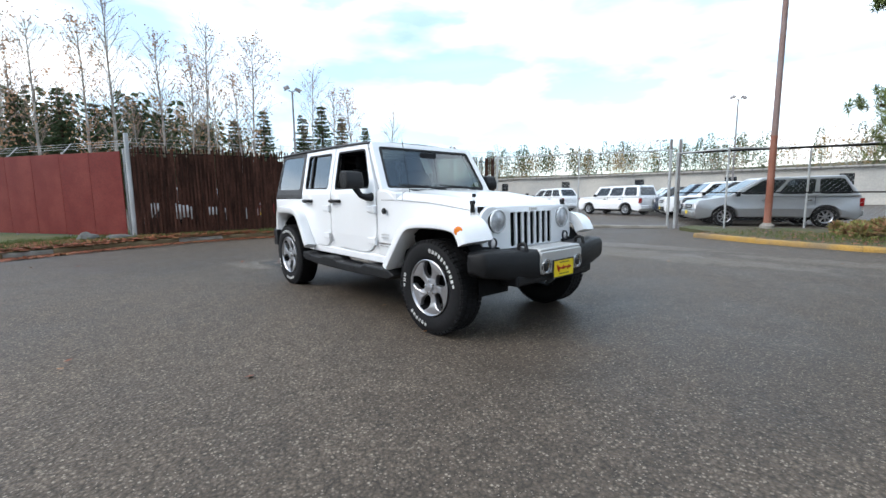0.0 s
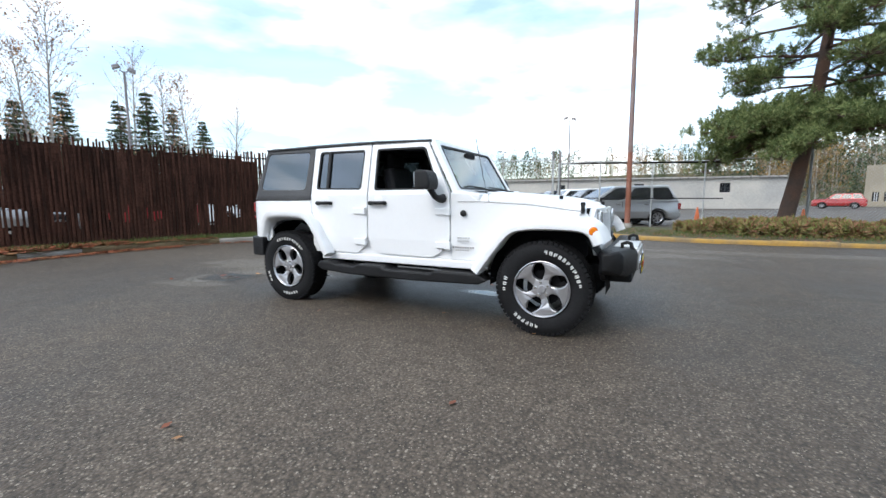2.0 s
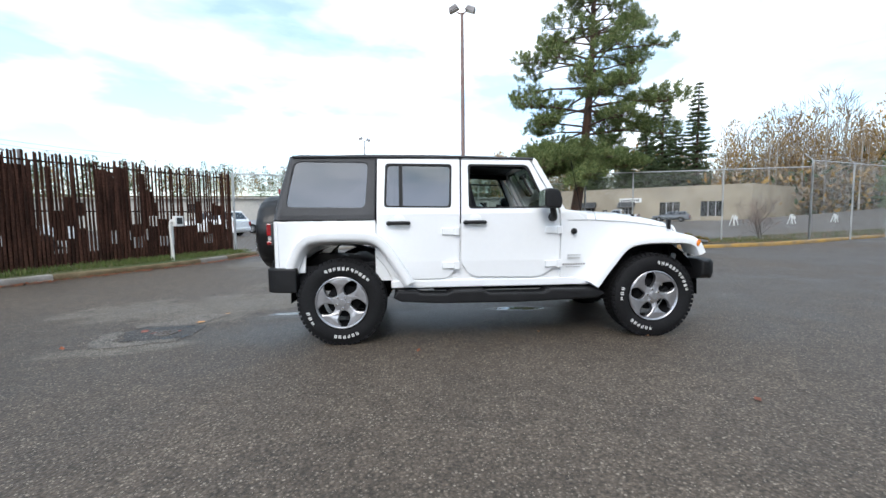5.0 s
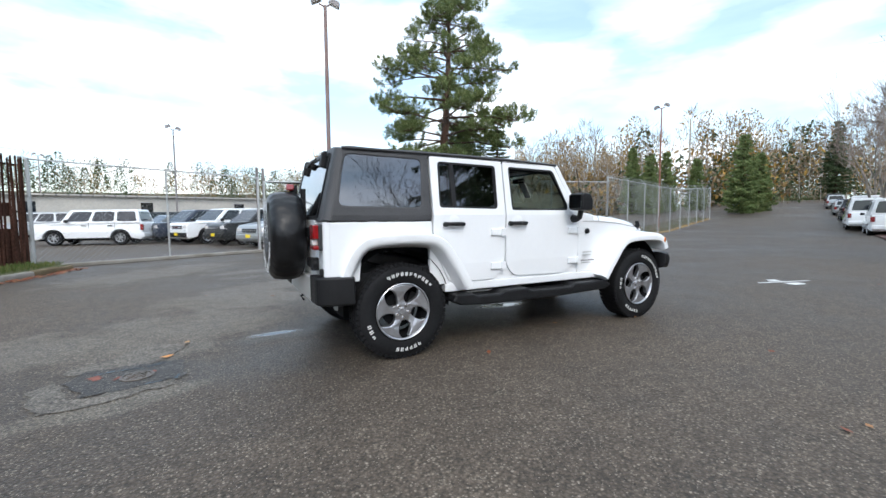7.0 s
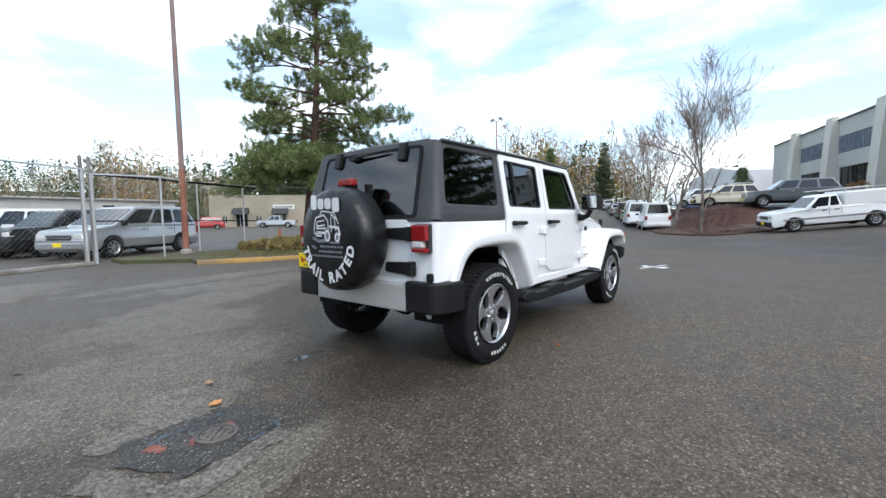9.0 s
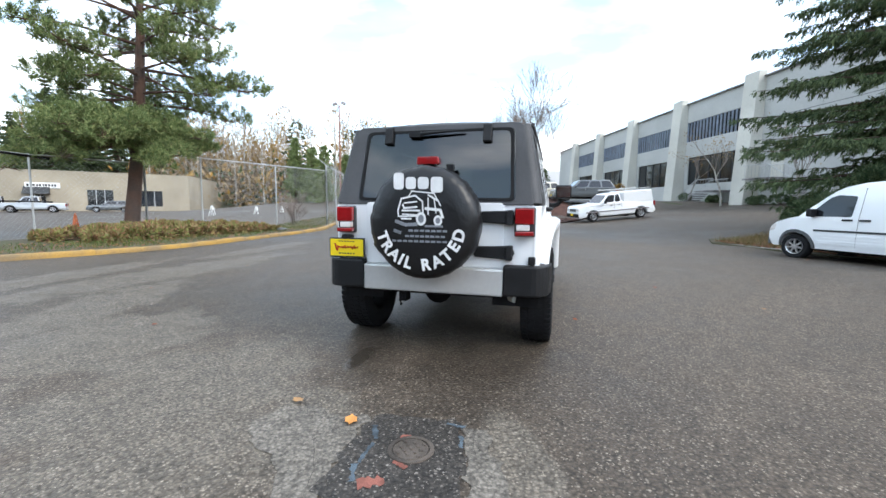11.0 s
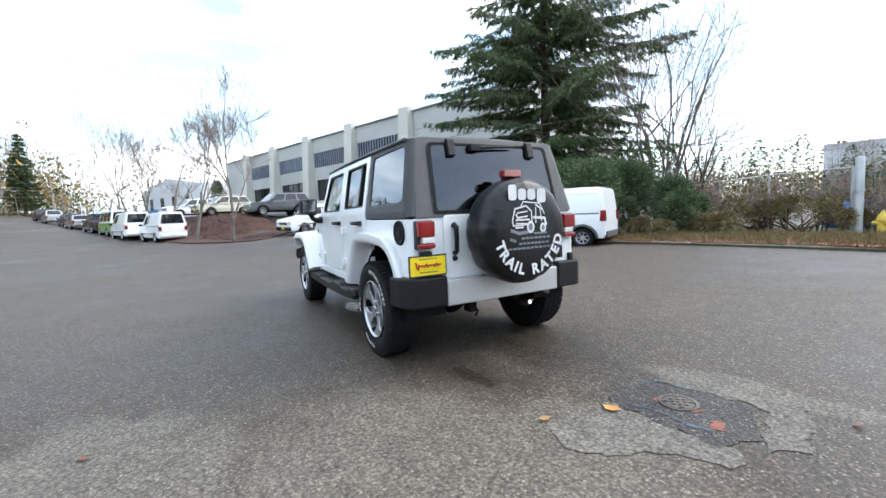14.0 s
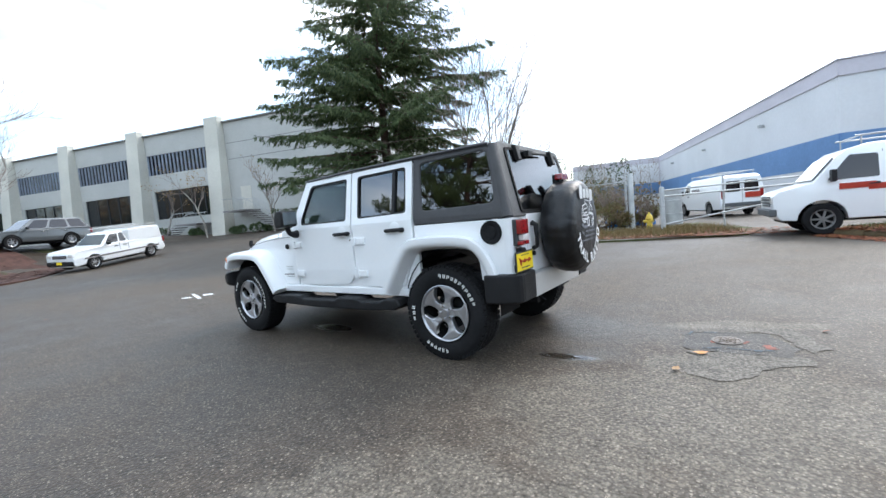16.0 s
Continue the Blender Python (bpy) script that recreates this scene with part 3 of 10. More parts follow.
def fine_line(pts, step):
    """Points every step along a bent line, softened at its corners."""
    pts = [Vector(p) for p in pts]
    out = []
    for i in range(len(pts) - 1):
        p0, p1, p2, p3 = pts[max(i - 1, 0)], pts[i], pts[i + 1], pts[min(i + 2, len(pts) - 1)]
        n = max(1, round((p2 - p1).length / step))
        for k in range(n):
            t = k / n
            out.append(0.5 * (2 * p1 + (p2 - p0) * t + (2 * p0 - 5 * p1 + 4 * p2 - p3) * t * t + (3 * p1 - p0 - 3 * p2 + p3) * t ** 3))
    return [tuple(p) for p in out] + [tuple(pts[-1])]


# ---- ground, road, kerbs ----
def ground_sheet():
    radii = [3 * k for k in range(1, 28)] + [92, 108, 130, 170, 240, 400, 800, 1600]
    seg = 96
    verts, faces = [(20, 0, height(20, 0) - 0.12)], []
    for r in radii:
        for k in range(seg):
            a = 2 * math.pi * k / seg
            x, y = 20 + r * math.cos(a), r * math.sin(a)
            verts.append((x, y, height(x, y) - 0.12))
    for k in range(seg):
        faces.append((0, 1 + k, 1 + (k + 1) % seg))
    for i in range(len(radii) - 1):
        a, b = 1 + i * seg, 1 + (i + 1) * seg
        faces += [(a + k, b + k, b + (k + 1) % seg, a + (k + 1) % seg) for k in range(seg)]
    ob = soup("ground", verts, faces, M["earth"])
    return tagged(ob, "earth and thin grass that runs out to the horizon", "ground", kind="structure")


ground_sheet()
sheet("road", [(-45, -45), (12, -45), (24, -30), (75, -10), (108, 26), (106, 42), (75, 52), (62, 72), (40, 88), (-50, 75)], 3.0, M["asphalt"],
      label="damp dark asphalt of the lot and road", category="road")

# lines of the lot's edges
KERB_WEST = fine_line([(-5.2, -9.5), (-6.6, -6.8), (-7.9, -4.1), (-8.75, -2.0), (-9.05, 0.2), (-8.75, 2.1), (-7.9, 3.9), (-6.9, 5.8), (-6.2, 7.6), (-5.9, 9.0)], 0.9)
KERB_EAST = fine_line([(0.2, 9.4), (1.7, 8.75), (3.5, 8.35), (6.0, 8.5), (8.6, 8.75), (11.5, 9.2), (14.5, 10.4), (18.0, 12.0), (24, 14.4), (32, 17.4), (41, 20.6)], 1.2)
KERB_SOUTH = fine_line([(10.5, -5.9), (8.9, -7.3), (6.5, -8.6), (3.0, -9.2), (0.0, -9.7), (-2.4, -9.95), (-3.6, -10.3)], 0.9)


def kerb(name, line, mats, wide=0.16, high=0.11, label="", jitter=0.012):
    """A run of kerb stones along a line, each a piece of its own."""
    root = thing(name, (0, 0, 0), label, "kerb", kind="structure")
    for i, (a, b) in enumerate(zip(line, line[1:])):
        a, b = Vector(a), Vector(b)
        d = b - a
        bm = bmesh.new()
        L = d.length - 0.008
        prof = rounded([(0, -0.1), (wide, -0.1), (wide, high), (0, high)], [0, 0, 0.03, 0.05], 2)
        prism(bm, prof, -L / 2, L / 2, "x")
        c = (a + b) / 2
        ob = part("kerb_stone", bm, mats[i % len(mats)] if len(mats) > 1 else mats[0], root)
        ob.matrix_basis = pose(c.x, c.y, height(c.x, c.y) + random.uniform(-jitter, jitter), random.uniform(-1.5, 1.5), 0, math.degrees(math.atan2(d.y, d.x)))
    return root


kerb("kerb_west", KERB_WEST, [M["kerb_mossy"], M["kerb_mossy"], M["concrete"], M["kerb_mossy"]], label="low worn kerb edged with leaves below the slat fence")
kerb("kerb_east", KERB_EAST, [M["kerb_yellow"]], wide=0.2, label="worn yellow painted kerb along the planted verge")
kerb("kerb_south", KERB_SOUTH, [M["concrete"]], high=0.07, label="low crumbling kerb at the overgrown verge")

sheet("verge_west", offset_line(KERB_WEST, 0.1) + [(-7.6, 9.6), (-9.5, 8), (-12, 3), (-13.5, -1), (-22, -8), (-30, -13), (-26, -16), (-9, -12)], 1.2, M["grass"], 0.11, 0.2,
      "grass strip with fallen leaves below the fences", category="verge")
sheet("verge_east", offset_line(KERB_EAST, 0.12)[::-1] + [(0.4, 10.3), (-0.9, 11.6), (-0.9, 12.7), (3.0, 13.6), (6.4, 13.4), (8.2, 12.7), (11.3, 11.8), (14.2, 11.1), (18, 12.9), (25, 15.8), (40, 21.6)], 1.2, M["earth"], 0.10, 0.2,
      "planted verge of earth and leaves under the pine", category="verge")
sheet("verge_south", offset_line(KERB_SOUTH, -0.05) + [(-4.0, -12), (-2.6, -15.5), (-2, -17), (6, -19), (9, -21), (16, -19.5), (17.5, -15.5), (13.5, -9.5), (11.8, -6.2)], 1.5, M["earth"], 0.05, 0.15,
      "rough verge of earth, weeds and leaves", category="verge")
bed = [(22.3, -0.9), (21.6, 1.2), (23.2, 3.0), (27.5, 4.6), (33, 6.6), (42, 10), (55, 14.8), (58, 10.5), (46, 3.6), (36, 1.2), (31.5, -1.2), (27.0, -3.2), (24.5, -2.4)]
sheet("planting_bed", bed, 1.2, M["soil"], 0.09, 0.25, "sloping bed of red-brown bark mulch below the car park", category="planting bed")

sheet("grass_bank", [(96, 40), (108, 26), (122, 30), (118, 52), (100, 56)], 3.0, M["grass"], 0.5, 0.8, "green grass bank at the end of the road", category="bank")

# worn and patched places in the asphalt
def patch(corners, mat_, label, lift, seed, rough=0.018):
    """A repair with a ragged edge."""
    rnd = random.Random(seed)
    pts = []
    for p, q in zip(corners, corners[1:] + corners[:1]):
        n = max(2, int(math.dist(p, q) / 0.05))
        pts += [(p[0] + (q[0] - p[0]) * k / n + rnd.uniform(-rough, rough), p[1] + (q[1] - p[1]) * k / n + rnd.uniform(-rough, rough)) for k in range(n)]
    bm = bmesh.new()
    bm.faces.new([bm.verts.new((x, y, lift)) for x, y in pts])
    bmesh.ops.recalc_face_normals(bm, faces=bm.faces[:])
    if bm.faces[:][0].normal.z < 0:
        bmesh.ops.reverse_faces(bm, faces=bm.faces[:])
    bmesh.ops.triangulate(bm, faces=bm.faces[:])
    return tagged(link("patch", bm, mat_), label, "road patch", kind="structure")


patch([(-3.04, -0.46), (-3.36, -0.53), (-3.62, -0.58), (-3.70, -0.42), (-3.80, -0.20), (-3.77, -0.02), (-3.40, 0.02), (-3.08, -0.02)], M["newpatch"], "dark asphalt patch round the manhole", 0.005, 21, 0.03)
patch([(-3.08, -0.47), (-3.08, -0.58), (-3.36, -0.69), (-3.58, -0.78), (-3.80, -0.80), (-3.98, -0.30), (-3.86, -0.16), (-3.76, -0.42), (-3.66, -0.60), (-3.38, -0.56)], M["patch"], "pale worn edge of the asphalt repair", 0.0045, 22, 0.03)
patch([(-3.19, 0.50), (-3.11, 0.38), (-3.15, 0.20), (-3.12, 0.02), (-3.28, 0.03), (-3.61, -0.01), (-3.80, -0.04), (-3.86, 0.10), (-3.66, 0.22), (-3.52, 0.42), (-3.36, 0.56)], M["patch"], "pale worn edge of the asphalt repair", 0.0045, 23, 0.035)


def manhole(at):
    root = thing("manhole_cover", at, "round cast iron manhole cover set in the asphalt", "manhole cover")
    bm = bmesh.new()
    lathe(bm, [(0.0, 0.006), (0.082, 0.006), (0.084, 0.002), (0.084, -0.03)], 28, "z")
    for a in range(-3, 4):
        for b in range(-3, 4):
            if math.hypot(a, b) * 0.024 < 0.072 and (a + b) % 2 == 0:
                box(bm, (a * 0.024, b * 0.024, 0.008), (0.022, 0.010, 0.006), (0, 0, 45))
    part("lid", bm, M["iron"], root)
    bm = bmesh.new()
    lathe(bm, [(0.088, -0.03), (0.088, 0.007), (0.108, 0.007), (0.112, -0.03)], 28, "z")
    part("ring", bm, M["iron"], root, "worn iron seat ring")


manhole((-3.365, -0.29, 0.004))


def road_mark(c, rz):
    root = thing("road_marking", (*c, 0.004), "worn white painted symbol on the asphalt", "road marking", rz=rz, kind="structure")
    for pts in ([(-0.55, -0.03), (0.55, 0.0), (0.55, 0.07), (-0.55, 0.05)], [(-0.2, 0.10), (0.05, 0.13), (0.10, 0.30), (-0.12, 0.28)], [(-0.15, -0.30), (0.12, -0.28), (0.16, -0.10), (-0.18, -0.10)]):
        bm = bmesh.new()
        bm.faces.new([bm.verts.new((x, y, 0)) for x, y in rounded(pts, 0.04, 2)])
        part("stroke", bm, M["paint_white"], root)


road_mark((5.95, -0.45), -18)


# ---- fences ----
def post_top_rods(bm, a, b, z, n=3, dz=0.11, r=0.006):
    for k in range(n):
        rod(bm, (*a, z + k * dz), (*b, z + k * dz + 0.0), r, seg=4)


BROWN = [(-10.3, -1.65), (-9.95, 0.6), (-9.55, 2.6), (-8.9, 4.6), (-8.0, 6.7), (-6.75, 9.3)]


def slat_fence():
    """Chain-link frame threaded with tall weathered slats."""
    root = thing("slat_fence", (0, 0, 0), "tall weathered brown slat fence with gaps and barbed wire", "fence")
    rnd = random.Random(5)
    line = fine_line(BROWN, 0.082)
    shapes = []
    for k in range(7):
        bm = bmesh.new()
        h = 2.42 + 0.018 * k + rnd.uniform(-0.02, 0.02)
        w = 0.050 + 0.003 * (k % 3)
        prism(bm, [(-w / 2, 0), (w / 2, 0), (w / 2 - 0.006, h - 0.02), (w * rnd.uniform(-0.3, 0.3), h), (-w / 2 + 0.008, h - rnd.uniform(0.0, 0.03))], -0.009, 0.009, "y")
        me = bpy.data.meshes.new("slat")
        bm.to_mesh(me)
        bm.free()
        me.materials.append(M["slat"])
        shapes.append(me)
    run = len(line)
    for i, (p, q) in enumerate(zip(line, line[1:])):
        d = Vector(q) - Vector(p)
        if rnd.random() < 0.01:
            continue
        ob = new("slat", shapes[rnd.randrange(7)])
        ob.parent = root
        ob.matrix_basis = pose(p[0], p[1], height(*p) + 0.14, rnd.uniform(-1.2, 1.2), rnd.uniform(-0.8, 0.8), math.degrees(math.atan2(d.y, d.x)) + rnd.uniform(-6, 6))
    # boards fixed behind in uneven blocks, with open bands between them
    i = 0
    while i < run - 6:
        n = min(rnd.randrange(1, 4), run - 2 - i)
        far = i / run
        p, q = Vector(line[i]), Vector(line[i + n])
        d = q - p
        top = rnd.uniform(2.18, 2.36)
        if far < 0.55 or (far < 0.80 and rnd.random() < 0.45):
            spans = [(0.05, top)] if rnd.random() < 0.55 else [(0.05, rnd.uniform(0.30, 0.55)), (rnd.uniform(0.72, 0.92), top)]
        else:
            spans = [(0.05, rnd.choice((0.3, 0.62, 0.85)))]
            if rnd.random() < 0.5:
                spans.append((spans[0][1] + 0.28, spans[0][1] + 0.28 + rnd.uniform(0.3, 0.7)))
        for z0, z1 in spans:
            bm = bmesh.new()
            box(bm, (d.length / 2, 0, (z0 + z1) / 2), (d.length, 0.014, z1 - z0))
            ob = part("backing_board", bm, M["slat"], root)
            ob.matrix_basis = pose(p.x - 0.03, p.y + 0.018, height(*p) + 0.14, 0, rnd.uniform(-0.4, 0.4), math.degrees(math.atan2(d.y, d.x)))
        i += n
    for z in (0.32, 1.28, 2.35):
        bm = bmesh.new()
        inner = offset_line(fine_line(BROWN, 1.0), 0.06)
        sweep(bm, [(x, y, z + 0.1) for x, y in inner], 0.02, 6)
        part("rail", bm, M["steel_dark"], root)
    for i, p in enumerate(offset_line(fine_line(BROWN, 2.4), 0.09)):
        bm = bmesh.new()
        rod(bm, (*p, 0), (*p, 2.66), 0.03)
        part("post", bm, M["grey_pole"], root)
    bm = bmesh.new()
    for dz in (2.62, 2.72, 2.82):
        sweep(bm, [(x, y, dz + 0.02 * math.sin(i * 1.7)) for i, (x, y) in enumerate(offset_line(fine_line(BROWN, 1.0), 0.12))], 0.004, 4)
    part("barbed_wire", bm, M["galv"], root)


def red_fence():
    root = thing("red_panel_fence", (0, 0, 0), "tall faded red painted panel fence with barbed wire", "fence")
    a, b = Vector((-10.45, -1.85)), Vector((-24.0, -10.0))
    d = (b - a)
    n = 13
    step = d / n
    rz = math.degrees(math.atan2(d.y, d.x))
    for k in range(n):
        p = a + step * (k + 0.5)
        bm = bmesh.new()
        box(bm, (0, 0, 1.16), (step.length - 0.012, 0.025, 2.32))
        ob = part("panel", bm, M["red_panel"], root, bevel=0.004)
        ob.matrix_basis = pose(p.x, p.y, 0.16 + random.uniform(-0.012, 0.012), 0, 0, rz)
    for k in range(0, n + 1, 2):
        p = a + step * k
        bm = bmesh.new()
        rod(bm, (p.x - 0.05, p.y + 0.08, 0), (p.x - 0.05, p.y + 0.08, 2.55), 0.03)
        rod(bm, (p.x - 0.05, p.y + 0.08, 2.5), (p.x - 0.28, p.y + 0.30, 2.82), 0.015, seg=6)
        part("post", bm, M["galv"], root)
    bm = bmesh.new()
    for k in range(3):
        rod(bm, (a.x - 0.05 - 0.08 * k, a.y + 0.08 + 0.08 * k, 2.62 + 0.09 * k), (b.x - 0.05 - 0.08 * k, b.y + 0.08 + 0.08 * k, 2.62 + 0.09 * k), 0.005, seg=4)
    part("barbed_wire", bm, M["galv"], root)
    bm = bmesh.new()
    p = a + step * 2.35
    box(bm, (0, 0, 0), (0.14, 0.006, 0.26))
    ob = part("notice", bm, M["sign"], root, "small white notice")
    ob.matrix_basis = pose(p.x + 0.008, p.y + 0.018, 1.62, 0, 0, rz)
    bm = bmesh.new()
    rod(bm, (-10.33, -1.70, 0), (-10.33, -1.70, 2.95), 0.055, seg=12)
    part("corner_post", bm, M["galv"], root, "grey steel corner post")


slat_fence()
red_fence()


def chain_mesh(bm, a, b, z0a, z0b, high, pitch=0.11, r=0.0022):
    """A sheet of crossing wires between two posts."""
    a, b = Vector(a), Vector(b)
    L = (b - a).length
    n = int((L + high) / pitch)
    for sgn in (1, -1):
        for k in range(n):
            s0 = k * pitch - (high if sgn > 0 else 0)
            ends = []
            for s, z in ((s0, 0.0), (s0 + high, high)) if sgn > 0 else ((s0 + 0, high), (s0 + high, 0.0)):
                ends.append((s, z))
            (sa, za), (sb, zb) = ends
            lo, hi = max(0.0, (0 - sa) / (sb - sa)), min(1.0, (L - sa) / (sb - sa))
            if hi <= lo:
                continue
            pts = []
            for t in (lo, hi):
                s, z = sa + (sb - sa) * t, za + (zb - za) * t
                p = a + (b - a) * (s / L)
                pts.append(Vector((p.x, p.y, z0a + (z0b - z0a) * s / L + z)))
            w = Vector(((b - a).y, -(b - a).x, 0)).normalized() * r
            u = Vector((0, 0, r))
            q = [bm.verts.new(pts[0] + u), bm.verts.new(pts[0] - u), bm.verts.new(pts[1] - u), bm.verts.new(pts[1] + u)]
            bm.faces.new(q)


def link_fence(name, posts, high, label, arms=True, mesh=True, pitch=0.11, rail=True, r=0.0022, armside=1):
    root = thing(name, (0, 0, 0), label, "fence")
    for i, p in enumerate(posts):
        z = height(*p)
        bm = bmesh.new()
        rr = 0.038 if i in (0, len(posts) - 1) else 0.028
        rod(bm, (*p, z - 0.1), (*p, z + high + 0.03), rr, seg=10)
        if arms:
            q = posts[min(i + 1, len(posts) - 1)] if i < len(posts) - 1 else p
            o = posts[max(i - 1, 0)]
            t = Vector((q[0] - o[0], q[1] - o[1])).normalized()
            rod(bm, (*p, z + high), (p[0] - t.y * 0.28 * armside, p[1] + t.x * 0.28 * armside, z + high + 0.28), 0.014, seg=6)
        part("post", bm, M["galv"], root)
    for a, b in zip(posts, posts[1:]):
        za, zb = height(*a), height(*b)
        if mesh:
            bm = bmesh.new()
            chain_mesh(bm, a, b, za + 0.06, zb + 0.06, high - 0.08, pitch, r)
            part("wire_mesh", bm, M["galv"], root)
        if rail:
            bm = bmesh.new()
            rod(bm, (*a, za + high), (*b, zb + high), 0.02, seg=6)
            part("top_rail", bm, M["galv"], root)
    if arms:
        bm = bmesh.new()
        for k in range(3):
            pts = []
            for i, p in enumerate(posts):
                q, o = posts[min(i + 1, len(posts) - 1)], posts[max(i - 1, 0)]
                t = Vector((q[0] - o[0], q[1] - o[1])).normalized()
                f = 0.09 * (k + 1)
                pts.append((p[0] - t.y * f * armside, p[1] + t.x * f * armside, height(*p) + high + f))
            sweep(bm, pts, 0.005, 4)
        part("barbed_wire", bm, M["galv"], root)
    return root


link_fence("chain_link_fence", [(6.35, 12.85), (8.1, 12.2), (11.25, 11.25), (14.1, 10.4)], 2.86, "tall galvanised chain-link fence along the verge", arms=False, pitch=0.09, r=0.003)
ROAD_FENCE = [(14.1 + 25.4 * k / 9, 10.4 + 9.5 * k / 9) for k in range(10)]
link_fence("chain_link_fence", ROAD_FENCE, 3.1, "tall chain-link fence with slanted barbed wire arms along the road", armside=1, pitch=0.10, r=0.0075)
link_fence("chain_link_fence", [(-1.3, 12.25), (0.25, 11.9), (1.9, 13.6), (3.6, 13.75), (6.35, 12.85)], 2.5, "chain-link fence behind the light pole", arms=False, pitch=0.14, rail=True)
link_fence("gate", [(-6.72, 9.4), (-4.1, 10.85), (-1.5, 12.2)], 2.62, "long chain-link sliding gate closing the vehicle yard", arms=False, pitch=0.13)


def gate_posts():
    for p in ((-1.52, 12.25), (-1.30, 12.45)):
        root = thing("gate_post", (*p, 0), "tall grey steel gate post", "post", "gate posts")
        bm = bmesh.new()
        rod(bm, (0, 0, 0), (0, 0, 2.98), 0.045, seg=10)
        part("shaft", bm, M["grey_pole"], root)
    root = thing("gate_rail", (0, 0, 0), "dark double rail above the yard fence", "rail")
    bm = bmesh.new()
    rod(bm, (-1.3, 12.4, 2.52), (4.2, 13.9, 2.45), 0.035)
    rod(bm, (-1.3, 12.4, 1.20), (4.2, 13.9, 1.15), 0.02)
    part("bar", bm, M["steel_dark"], root)
    root = thing("gate_track", (0, 0, 0), "low concrete sill under the sliding gate", "sill", kind="structure")
    bm = bmesh.new()
    d = Vector((5.2, 2.8)).normalized()
    prism(bm, [(-6.8, 9.2), (-1.4, 12.0), (-1.52, 12.2), (-6.9, 9.42)], 0.0, 0.09, "z")
    part("sill_beam", bm, M["concrete"], root, bevel=0.015)


gate_posts()


# ---- buildings ----
def wall_frame(a, b):
    """Matrix of a wall from a to b: x along it, y into the building (to the right of a to b is outside)."""
    d = Vector((b[0] - a[0], b[1] - a[1], 0)).normalized()
    return Matrix(((d.x, -d.y, 0, a[0]), (d.y, d.x, 0, a[1]), (0, 0, 1, 0), (0, 0, 0, 1))), math.hypot(b[0] - a[0], b[1] - a[1])


def wall_with(L, z0, z1, openings, thick=0.25):
    """A wall in x and z with openings (x0, x1, z0, z1) through it, from y 0 inward."""
    holes = [[(x0, a), (x1, a), (x1, b), (x0, b)] for x0, x1, a, b in openings]
    return plate([(0, z0), (L, z0), (L, z1), (0, z1)], holes, (), lambda u, w, t: (u, t, w), thick)


